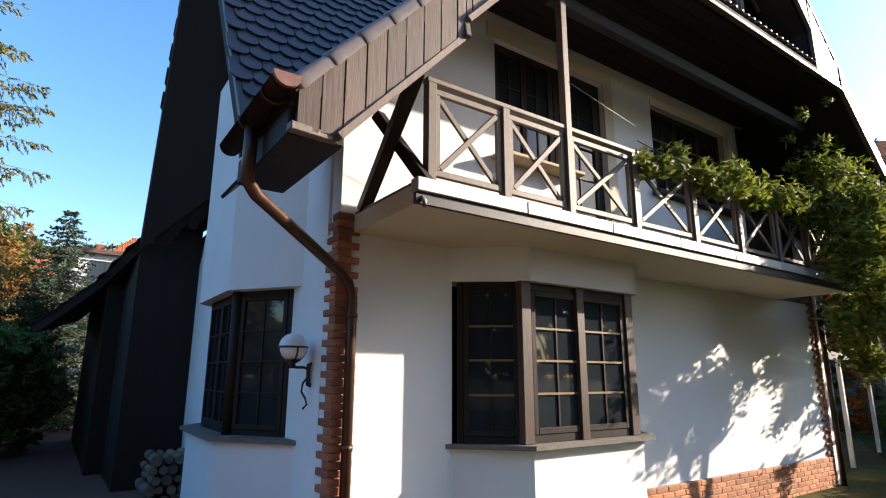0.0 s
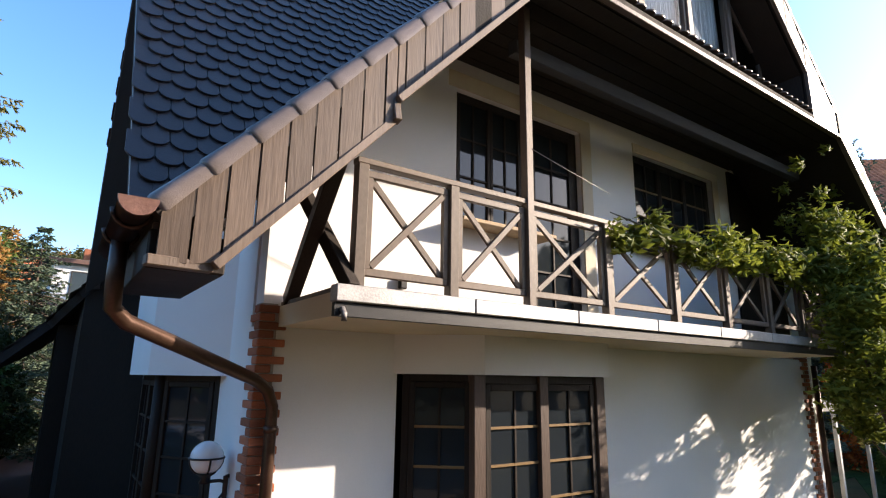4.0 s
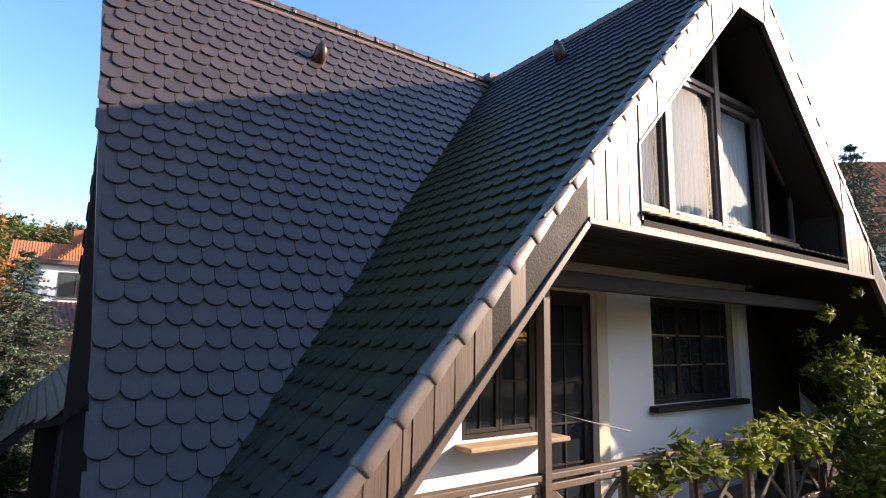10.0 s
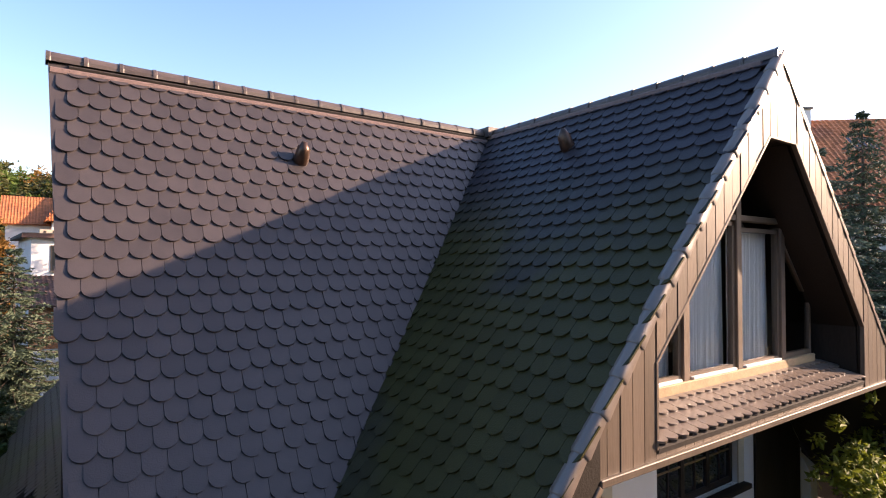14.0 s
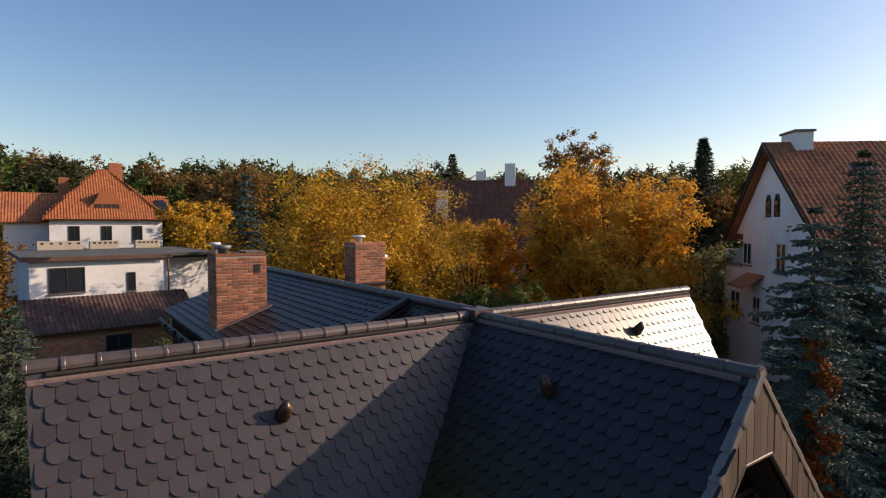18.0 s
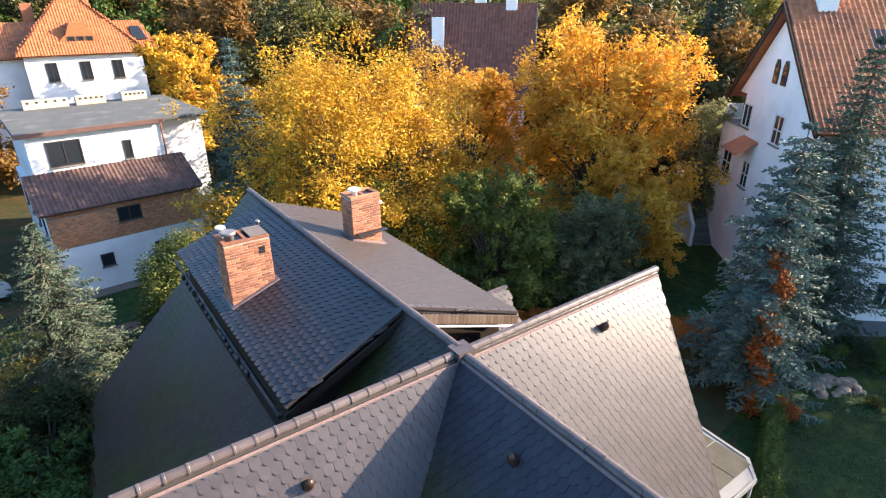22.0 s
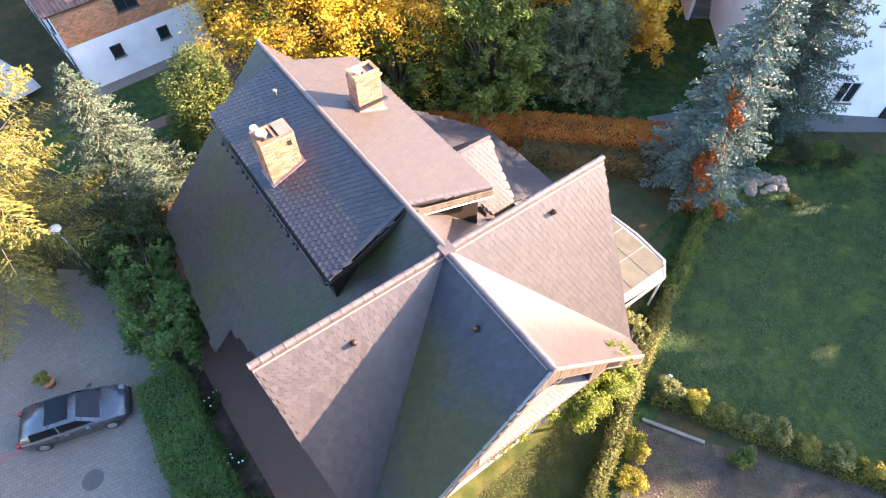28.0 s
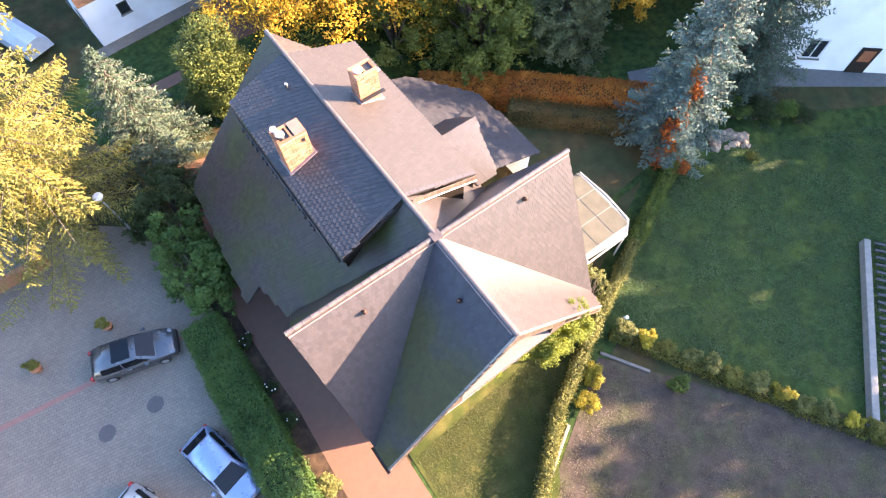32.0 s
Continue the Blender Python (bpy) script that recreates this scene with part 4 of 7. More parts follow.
def chimney(x0, x1, y0, y1, zb, zt, label, foot):
    c = part("chimney", box(x0, x1, y0, y1, zb - 0.6, zt), mortar, house, label)
    brick_face(c, (x0, y0), (x1, y0), zb - 0.4, zt, brick_chimney)
    brick_face(c, (x0, y1), (x0, y0), zb - 0.3, zt, brick_chimney)
    brick_face(c, (x1, y0), (x1, y1), zb - 0.4, zt, brick_chimney)
    t = 0.12
    for a in ((x0 - .012, x1 + .012, y0 - .012, y0 + t), (x0 - .012, x1 + .012, y1 - t, y1 + .012), (x0 - .012, x0 + t, y0 + t, y1 - t), (x1 - t, x1 + .012, y0 + t, y1 - t), ((x0 + x1) / 2 - .05, (x0 + x1) / 2 + .05, y0 + t, y1 - t)):
        part("chimney_rim", box(a[0], a[1], a[2], a[3], zt, zt + 0.07, 0.006), brick_chimney, c)
    # flat black plate for the darkness down the shaft; no hole is cut
    part("flue", box(x0 + t, x1 - t, y0 + t, y1 - t, zt + 0.002, zt + 0.012), iron, c, "black plate for the darkness of the flue opening")
    part("flashing", plate([(x, y, foot(x)) for x, y in ((x0 - 0.08, y0 - 0.14), (x1 + 0.1, y0 - 0.14), (x1 + 0.1, y1 + 0.08), (x0 - 0.08, y1 + 0.08))], 0.12), mortar_pink, c, "mortared chimney foot")
    return c


ch1 = chimney(-2.77, -1.57, 6.46, 7.26, 9.45, 11.13, "red brick chimney with metal cowls", lambda x: H + 0.11 + 0.382 * x)
part("cover_plate", box(-2.05, -1.59, 6.48, 7.22, 11.21, 11.24), wood_board, ch1)
part("cowl", tube([(-2.52, 6.78, 11.13), (-2.52, 6.78, 11.3), (-2.52, 6.78, 11.31), (-2.52, 6.78, 11.4)], [0.13, 0.13, 0.19, 0.19], 14), zinc, ch1, "grey metal cowl")
part("vent_cap", tube([(-2.62, 7.1, 11.13), (-2.62, 7.1, 11.4), (-2.62, 7.1, 11.41), (-2.62, 7.1, 11.46)], [0.06, 0.06, 0.14, 0.12], 12), globe_white, ch1, "white metal vent cap")
# small black plate that passes for a dark hole in the brick
part("flue_dark_plate", box(-1.86, -1.72, 6.43, 6.445, 10.72, 10.92), iron, ch1)
ch2 = chimney(1.38, 2.38, 7.38, 8.08, 9.95, 11.3, "red brick chimney with a small side ledge", lambda x: H + 0.17 - 0.36 * x)
part("cowl", tube([(1.62, 7.62, 11.3), (1.62, 7.62, 11.52), (1.62, 7.62, 11.53), (1.62, 7.62, 11.58)], [0.1, 0.1, 0.21, 0.18], 14), globe_white, ch2, "white metal cowl")
part("ledge", box(1.45, 2.52, 7.16, 7.36, 10.12, 10.17, 0.01), iron, ch2, "dark metal ledge")
part("lamp", tube([(2.4, 7.7, 10.9), (2.52, 7.7, 10.92), (2.62, 7.68, 10.9)], [0.03, 0.08, 0.05], 10), globe_white, ch2, "small white lamp on the chimney side")


def roof_vent(x, y, z, n, label="brown roof vent"):
    """A hooded vent pipe that stands on the slope."""
    n = Vector(n).normalized()
    b = Vector((x, y, z))
    v = part("roof_vent", tube([b - n * 0.05, b + n * 0.08, b + n * 0.16 + Vector((0, 0, 0.06)), b + n * 0.19 + Vector((0, 0, 0.14))], [0.12, 0.1, 0.085, 0.03], 12), copper, house, label)
    part("vent_base", moved(box(-0.14, 0.14, -0.16, 0.16, 0, 0.03, 0.01), Matrix.Translation(b) @ n.to_track_quat("Z", "Y").to_matrix().to_4x4()), tile_brown, v)


roof_vent(*on_y(-3.65, -0.5), (0, -SY, 1))
roof_vent(*on_x(-0.62, -2.36), (-SX, 0, 1))
roof_vent(*on_y(3.98, -0.38), (0, -SY, 1))
part("vent_pipe", tube([(-0.82, 9.9, 9.9), (-0.82, 9.9, 10.3), (-0.82, 9.9, 10.31), (-0.82, 9.9, 10.38)], [0.05, 0.05, 0.09, 0.07], 10), zinc, house, "small zinc vent pipe")

# ---- gutters and pipes ----
def half_gutter(a, b, r, material, parent, label=""):
    a, b = Vector(a), Vector(b)
    d = (b - a).normalized()
    s = d.cross(Vector((0, 0, 1))).normalized()
    bm = bmesh.new()
    rows = []
    for p in (a, b):
        rows.append([bm.verts.new(p + q * (s * math.cos(t) - Vector((0, 0, 1)) * math.sin(t))) for q in (r,) for t in [math.pi * k / 10 for k in range(11)]])
    for k in range(10):
        bm.faces.new((rows[0][k], rows[0][k + 1], rows[1][k + 1], rows[1][k])).smooth = True
    bmesh.ops.solidify(bm, geom=bm.faces[:], thickness=0.006)
    return part("gutter", bm, material, parent, label)


GX, GZ = -6.14, 3.69
gut = half_gutter((GX, -4.9, GZ), (GX, -3.6, GZ), 0.08, copper, house, "brown half-round gutter")
part("gutter_cap", prism([(GX + 0.088 * math.cos(math.pi * k / 12), GZ + 0.004 - 0.088 * math.sin(math.pi * k / 12)) for k in range(13)], "y", -4.93, -4.9), copper_cap, gut, "copper-coloured gutter end")
for y in (-4.68, -4.18):
    part("gutter_bracket", tube([(GX + 0.09 * math.cos(math.pi * k / 8), y, GZ - 0.09 * math.sin(math.pi * k / 8)) for k in range(9)], 0.012, 6), copper, gut)
part("downpipe", tube([(GX, -4.2, GZ - 0.06), (GX, -4.2, 3.4), (GX + 0.01, -4.16, 3.25), (-6.05, -4.1, 3.18), (-5.06, -3.33, 2.86), (-4.92, -3.24, 2.78), (-4.86, -3.21, 2.65), (-4.86, -3.21, 2.4), (-4.86, -3.21, 0.05)], 0.048, 12), copper, house, "brown downpipe at the brick corner")
for z in (2.45, 1.3):
    part("pipe_clamp", tube([(-4.86, -3.21, z), (-4.86, -3.21, z + 0.05)], 0.056, 12), copper, house)
part("eave_box", box(-6.06, -5.68, YF - 0.04, -3.56, 3.4, 3.6, 0.01), wood_dark, house, "dark boxed eave")
part("downpipe", tube([(XR + 0.12, -3.2, 3.2), (XR + 0.12, -3.2, 0.05)], 0.048, 10), copper, house)
part("gutter", tube([(-3.24, 1.95, 8.98), (-3.24, 11.5, 8.98)], 0.06, 10), iron, house, "dark dormer gutter")
for k in range(17):
    y = (3.9 + k * 0.28 if k < 9 else 6.9 + (k - 9) * 0.45) + random.uniform(-0.08, 0.08)
    part("snow_guard", box(-3.38, -3.28, y - 0.08, y + 0.1, 8.87, 9.05 + random.uniform(-0.04, 0.04), 0.03), iron, house)

# ---- balcony ----
wood_grey = mat("grey_weathered_beam", (0.035, 0.036, 0.039), 0.75, 0.25, 4, 60, 0.2, stretch=(0.15, 1, 1))
balcony = part("balcony_slab", prism([(-4.84, -4.26), (3.4, -4.26), (3.4, -2.9), (-4.84, -2.9)], "z", 3.29, 3.46), render_cream, house, "cream plastered balcony slab")
for k in range(8):
    part("floor_board", box(-4.82, 3.38, -4.24 + k * 0.155, -4.24 + k * 0.155 + 0.148, 3.465, 3.5), wood_rail, balcony)
# black band over the slab face, standing in for shade under the flashing
part("slab_shade_band", box(-4.86, 3.42, -4.3, -4.262, 3.285, 3.38, 0.004), iron, balcony)
for k in range(7):
    x = -4.86 + k * 1.19
    part("flashing", box(x, min(x + 1.182, 3.44), -4.33, -4.22, 3.385, 3.505, 0.008), zinc_light, balcony, "grey zinc edge flashing")
part("drain_spout", tube([(-4.8, -4.3, 3.34), (-4.8, -4.34, 3.3), (-4.8, -4.34, 3.25)], 0.022, 8), zinc, balcony)
YH = -4.14
railing = part("railing", beam((-4.68, YH, 4.49), (3.3, YH, 4.49), 0.09, 0.05), wood_rail, house, "weathered timber railing with crossed braces")
posts = [-4.63, -3.78, -2.92, -1.84, -0.68, 0.4, 1.45, 2.4, 3.25]
for k, x in enumerate(posts):
    if k != 2:
        part("post", box(x - 0.045, x + 0.045, YH - 0.05, YH + 0.04, 3.46, 4.465, 0.006), wood_rail, railing)
part("post", box(-2.965, -2.88, YH - 0.06, YH + 0.03, 3.46, 6.55, 0.006), wood_rail, railing, "tall post up to the beam")
for xa, xb in zip(posts, posts[1:]):
    a, b = xa + 0.05, xb - 0.05
    for z in (3.64, 4.4):
        part("rail", beam((a, YH, z), (b, YH, z), 0.045, 0.06), wood_rail, railing)
    for x in (a + 0.025, b - 0.025):
        part("stile", box(x - 0.022, x + 0.022, YH - 0.022, YH + 0.02, 3.67, 4.37), wood_rail, railing)
    part("cross_brace", beam((a + 0.05, YH - 0.01, 3.68), (b - 0.05, YH - 0.01, 4.36), 0.03, 0.055), wood_rail, railing)
    part("cross_brace", beam((a + 0.05, YH + 0.015, 4.36), (b - 0.05, YH + 0.015, 3.68), 0.03, 0.055), wood_rail, railing)
part("beam", box(-2.95, 3.2, -4.06, -3.94, 6.1, 6.26, 0.008), wood_grey, house, "grey timber beam under the gable")
part("strut", beam((-4.7, -4.22, 3.5), (-4.86, -3.6, 4.32), 0.1, 0.1), wood_dark, house, "dark timber strut")
part("strut", beam((-4.78, -3.2, 3.5), (-4.95, -4.45, 4.34), 0.11, 0.11), wood_dark, house, "dark timber strut")
part("light_box", box(-3.62, -3.54, -3.06, -3.0, 3.75, 3.87, 0.01), iron, house)
part("wire", tube([(-2.9, -4.2, 5.02), (-2.4, -4.22, 4.9), (-1.85, -4.24, 4.78)], 0.004, 5), zinc, house)

# ---- glass veranda ----
white_frame = mat("white_painted_frame", (0.6, 0.59, 0.56), 0.5, 0.08, 4, 60, 0.05)
veranda_frame = mat("greyed_white_frame", (0.22, 0.215, 0.2), 0.55, 0.15, 4, 60, 0.05)
poly_glass = mat("dusty_roof_glass", (0.09, 0.082, 0.062), 0.5, 0.35, 2, 30, 0.05, spec=0.12)
ver = thing("veranda", "white-framed glass veranda beside the house", "veranda")
vc = [(5.1, -2.1), (10.45, -2.42), (11.18, -1.75), (11.32, 0.0), (11.18, 2.0), (5.1, 2.3)]
fr = part("roof_frame", plate([(x, y, 2.42 + (11.3 - x) * 0.03) for x, y in vc], 0.08), veranda_frame, ver, "white roof frame of the veranda")
part("fascia", prism([(10.45, -2.47), (11.23, -1.8), (11.37, 0.0), (11.23, 2.05), (11.15, 2.0), (11.27, 0.0), (11.13, -1.72), (10.4, -2.39)], "z", 2.33, 2.46), veranda_frame, ver)
part("fascia", box(5.1, 10.45, -2.46, -2.38, 2.33, 2.5), veranda_frame, ver)
for i in range(5):
    for j in range(3):
        xa, xb = 5.3 + i * 1.16, 5.3 + i * 1.16 + 1.11
        ya, yb = -1.98 + j * 1.36, -1.98 + j * 1.36 + 1.31
        part("glass_pane", plate([(x, y, 2.45 + (11.3 - x) * 0.03) for x, y in ((xa, ya), (xb, ya), (xb, yb), (xa, yb))], 0.015), poly_glass, ver)
for x, y in ((10.4, -2.36), (11.12, -1.7), (11.25, 0.0), (11.12, 1.95), (7.8, -2.3)):
    part("post", box(x - 0.04, x + 0.04, y - 0.04, y + 0.04, 0, 2.35), white_frame, ver)

# ---- wall lamp ----
lamp = thing("wall_lamp", "wrought-iron wall lamp with a white glass globe", "lamp", at=(XC, -2.58, 1.69))


def lpart(name, pts, r, material, label="", sides=8):
    return part(name, tube(pts, r, sides), material, lamp, label)


lpart("back_plate", [(-0.005, 0, 0.16), (-0.03, 0, 0.16), (-0.03, 0, 0.36), (-0.005, 0, 0.36)], 0.022, iron)
lpart("scroll", [(-0.03, 0, 0.24), (-0.08, 0, 0.18), (-0.09, 0, 0.1), (-0.05, 0, 0.04), (-0.03, 0, -0.02), (-0.07, 0, -0.06)], 0.011, iron)
lpart("arm", [(-0.02, 0, 0.31), (-0.08, 0, 0.33), (-0.16, 0, 0.33), (-0.2, 0, 0.34)], 0.014, iron)
lpart("cup", [(-0.2, 0, 0.32), (-0.2, 0, 0.36), (-0.2, 0, 0.4)], [0.05, 0.03, 0.09], iron)
gb = bmesh.new()
bmesh.ops.create_uvsphere(gb, u_segments=24, v_segments=16, radius=0.135, matrix=Matrix.Translation((-0.2, 0, 0.52)))
for fc in gb.faces:
    fc.smooth = True
part("globe", gb, globe_white, lamp, "white opal glass globe")
ring = [(-0.2 + 0.14 * math.cos(t), 0.14 * math.sin(t), 0.52) for t in [math.tau * k / 20 for k in range(21)]]
lpart("band", ring, 0.009, iron, sides=6)
for q in (0, math.pi / 2):
    lpart("band", [(-0.2 + 0.14 * math.cos(t) * math.cos(q), 0.14 * math.cos(t) * math.sin(q), 0.52 + 0.14 * math.sin(t)) for t in [math.pi * (1 + k / 10) for k in range(11)]], 0.008, iron, sides=6)


# ---- plants: helpers ----
def leaf(v, f, p, a, b, s, bend):
    k = len(v)
    n = a.cross(b) * s * bend
    v += [tuple(p - a * s), tuple(p + b * s * 0.45 + n), tuple(p + a * s), tuple(p - b * s * 0.45 + n)]
    f += [(k, k + 1, k + 2), (k, k + 2, k + 3)]


def rand_dir(rng, flat=1.0):
    return Vector((rng.gauss(0, 1), rng.gauss(0, 1), rng.gauss(0, flat))).normalized()


def leaf_cloud(rng, centres, count, size, inner=0.5):
    """Small bent leaves scattered through balls (centre, radius): vertices and faces."""
    v, f = [], []
    weights = [r * r for _, r in centres]
    for c, r in rng.choices(centres, weights, k=count):
        d = rand_dir(rng)
        p = Vector(c) + d * r * rng.uniform(inner, 1.1)
        a = rand_dir(rng, 0.6)
        b = a.cross((d + Vector((0, 0, 0.5))).normalized())
        b = b.normalized() if b.length > 0.1 else a.orthogonal().normalized()
        leaf(v, f, p, a, b, size * rng.uniform(0.6, 1.4), 0.2)
    return v, f


def leaf_box(rng, a, b, width, z0, z1, count, size, rough=0.05):
    """Leaves over the faces of a clipped hedge that runs from a to b on plan."""
    a, b = Vector((*a, 0)), Vector((*b, 0))
    d = (b - a)
    ln = d.length
    d.normalize()
    s = Vector((-d.y, d.x, 0))
    v, f = [], []
    areas = [ln * width, ln * (z1 - z0), ln * (z1 - z0), width * (z1 - z0), width * (z1 - z0)]
    for face in rng.choices(range(5), areas, k=count):
        u, w, z = rng.uniform(0, ln), rng.uniform(-width / 2, width / 2), rng.uniform(z0, z1)
        n = Vector((0, 0, 1))
        if face == 0:
            z = z1
        elif face in (1, 2):
            w, n = (width / 2, s) if face == 1 else (-width / 2, -s)
        else:
            u, n = (ln, d) if face == 3 else (0, -d)
        p = a + d * u + s * w + Vector((0, 0, z)) + n * rng.gauss(0, rough)
        p += n * 0.16 * noise.noise(p * 0.9)
        ax = (rand_dir(rng) + n * 0.3).normalized()
        bx = ax.cross((n + rand_dir(rng) * 0.5).normalized())
        bx = bx.normalized() if bx.length > 0.1 else ax.orthogonal().normalized()
        leaf(v, f, p, ax, bx, size * rng.uniform(0.6, 1.4), 0.2)
    return v, f


def to_mesh(name, v, f, material):
    me = bpy.data.meshes.new(name)
    me.from_pydata(v, [], f)
    me.materials.append(material)
    return me


def bm_mesh(name, bm, material):
    me = bpy.data.meshes.new(name)
    bm.to_mesh(me)
    bm.free()
    me.materials.append(material)
    return me


def broad_tree_meshes(seed, height, radius, leaves, size, leaf_material, low=0.34, limbs=24, clump=1.0):
    """A broad-leaved tree: trunk with limbs, and a crown of leaves in uneven clumps with gaps between."""
    rng = random.Random(seed)
    bm = bmesh.new()
    t0 = height * low
    tube([(0, 0, -0.2), (rng.uniform(-.1, .1), rng.uniform(-.1, .1), t0 * 0.5), (rng.uniform(-.2, .2), rng.uniform(-.2, .2), t0), (rng.uniform(-.4, .4), rng.uniform(-.4, .4), height * 0.75)], [height * 0.028, height * 0.022, height * 0.017, height * 0.005], 8, bm=bm)
    centres = []
    span = height - t0
    for i in range(limbs):
        a, e = i * 2.4 + rng.uniform(-.5, .5), rng.uniform(0.0, 1.0)
        rr = radius * rng.uniform(0.4, 1.0) * math.sqrt(max(0.05, 1 - (e * 1.25 - 0.35) ** 2))
        tip = Vector((rr * math.cos(a), rr * math.sin(a), t0 + span * (0.06 + 0.84 * e)))
        mid = Vector((tip.x * 0.45, tip.y * 0.45, t0 * 0.9 + (tip.z - t0) * 0.6))
        tube([(0, 0, min(t0 * rng.uniform(0.75, 1.15), tip.z)), tuple(mid), tuple(tip)], [height * 0.011, height * 0.007, height * 0.002], 5, bm=bm)
        centres.append((tip, radius * clump * rng.uniform(0.1, 0.22)))
        for _ in range(9):
            centres.append((tip + rand_dir(rng, 0.9) * radius * rng.uniform(0.1, 0.36), radius * clump * rng.uniform(0.05, 0.12)))
        centres.append((mid * 0.35 + tip * 0.65 + rand_dir(rng) * radius * 0.15, radius * rng.uniform(0.12, 0.22)))
    v, f = leaf_cloud(rng, centres, leaves, size, 0.15)
    return bm_mesh("trunk", bm, bark), to_mesh("crown", v, f, leaf_material)


def conifer_meshes(seed, height, radius, leaf_material, layers=30, size=0.15, per=22, sprays=16, low=0.05, taper=0.8, tuft=0.75, ring=12, widest=0.5, hang=0.0):
    """A spruce: straight trunk, drooping boughs in whorls, each set thickly with needle sprays."""
    rng = random.Random(seed)
    bm = bmesh.new()
    tube([(0, 0, -0.2), (0.05, 0, height * 0.5), (0, 0, height)], [height * 0.018, height * 0.011, 0.01], 8, bm=bm)
    v, f = [], []
    for i in range(layers):
        q = i / (layers - 1)
        z = height * (low + (0.985 - low) * q)
        reach = radius * (1 - q) ** taper + 0.15
        boughs = max(5, int(ring * (1 - 0.5 * q)))
        for k in range(boughs):
            a = i * 1.1 + k * math.tau / boughs + rng.uniform(-.3, .3)
            ln = reach * rng.uniform(0.62, 1.15)
            d = Vector((math.cos(a), math.sin(a), 0))
            side = Vector((-d.y, d.x, 0))
            droop = rng.uniform(0.15, 0.42)
            steps = max(4, int(per * ln / radius))
            pts = [Vector((0, 0, z + rng.uniform(-.1, .1))) + d * ln * s / steps + Vector((0, 0, -droop * ln * (s / steps) * (1.3 - 0.8 * s / steps))) for s in range(steps + 1)]
            if ln > 0.6:
                tube([tuple(pts[0]), tuple(pts[len(pts) // 2]), tuple(pts[-1])], [0.035, 0.02, 0.006], 4, cap=False, bm=bm)
            for s in range(1, steps + 1):
                w = s / steps
                spread = min(widest, 0.08 + 0.11 * ln * math.sin(math.pi * (0.2 + 0.75 * w)))
                # two side twigs at a time, each a tuft of short needle shards round its own axis
                for sg in (-1, 1):
                    tw = (side * sg * rng.uniform(0.6, 1.1) + d * rng.uniform(0.25, 0.8) + Vector((0, 0, rng.uniform(-0.55 - hang, 0.05)))) * spread * rng.uniform(0.65, 1.25)
                    for j in range(sprays // 2):
                        g = (j + rng.random()) / (sprays // 2)
                        p = pts[s] + tw * g
                        dr = (tw.normalized() + rand_dir(rng) * tuft).normalized()
                        q2 = p + dr * size * rng.uniform(0.8, 1.5)
                        wdt = dr.cross(rand_dir(rng)).normalized() * size * 0.17
                        b = len(v)
                        v += [tuple(p - wdt * 0.4), tuple(p + wdt * 0.4), tuple((p + q2) / 2 + wdt), tuple(q2), tuple((p + q2) / 2 - wdt)]
                        f += [(b, b + 1, b + 2), (b, b + 2, b + 4), (b + 4, b + 2, b + 3)]
    return bm_mesh("trunk", bm, bark), to_mesh("crown", v, f, leaf_material)


def bush_meshes(seed, radius, height, leaves, size, leaf_material):
    """A low bush: thin stems from one foot and a loose rounded crown."""
    rng = random.Random(seed)
    bm = bmesh.new()
    centres = []
    for i in range(12):
        a = i * 2.4
        rr = radius * rng.uniform(0.2, 0.75)
        tip = Vector((rr * math.cos(a), rr * math.sin(a), height * rng.uniform(0.35, 0.85)))
        tube([(0, 0, -0.05), tuple(tip * 0.6), tuple(tip)], [0.03 * height, 0.018 * height, 0.006], 5, bm=bm)
        centres.append((tip, min(radius, height) * rng.uniform(0.22, 0.42)))
    v, f = leaf_cloud(rng, centres, leaves, size, 0.4)
    return bm_mesh("trunk", bm, bark), to_mesh("crown", v, f, leaf_material)


def yew_meshes(seed, height, radius):
    """A dense rounded yew: a short trunk hidden by overlapping leaf clumps from the ground up."""
    rng = random.Random(seed)
    bm = bmesh.new()
    tube([(0, 0, -0.1), (0.05, 0, height * 0.5), (0, 0.05, height * 0.85)], [0.16, 0.1, 0.03], 8, bm=bm)
    centres = []
    for k in range(46):
        q = (k + 0.5) / 46
        a = k * 2.4
        z = height * (0.1 + 0.8 * q)
        rr = radius * 0.78 * math.sqrt(max(0.05, 1 - ((q - 0.38) / 0.66) ** 2)) * rng.uniform(0.8, 1.08)
        c = (rr * math.cos(a), rr * math.sin(a), z)
        centres.append((c, rng.uniform(0.6, 0.95)))
        tube([(0, 0, z * 0.55), c], [0.03, 0.008], 4, cap=False, bm=bm)
    return bm_mesh("trunk", bm, bark), to_mesh("crown", *leaf_cloud(rng, centres, 34000, 0.085, 0.5), yew_leaf)


def plant_tree(name, label, meshes, x, y, z=0.0, turn=0.0, size=1.0, category="tree", group="", extra=()):
    t = thing(name, label, category, group, at=(*site(x, y), z))
    t.rotation_euler, t.scale = (0, 0, turn), (size, size, size)
    for nm, me in zip(("trunk", "crown", *extra), meshes):
        ob = new(nm, me)
        ob.parent = t
    return t


yellow_leaf = leaf_mat("golden_walnut_leaves", (0.27, 0.11, 0.011), (0.84, 0.52, 0.045), 0.3)
amber_leaf = leaf_mat("amber_autumn_leaves", (0.44, 0.20, 0.025), (0.92, 0.54, 0.07), 0.5)
olive_leaf = leaf_mat("olive_green_leaves", (0.085, 0.095, 0.022), (0.23, 0.20, 0.04), 0.4)
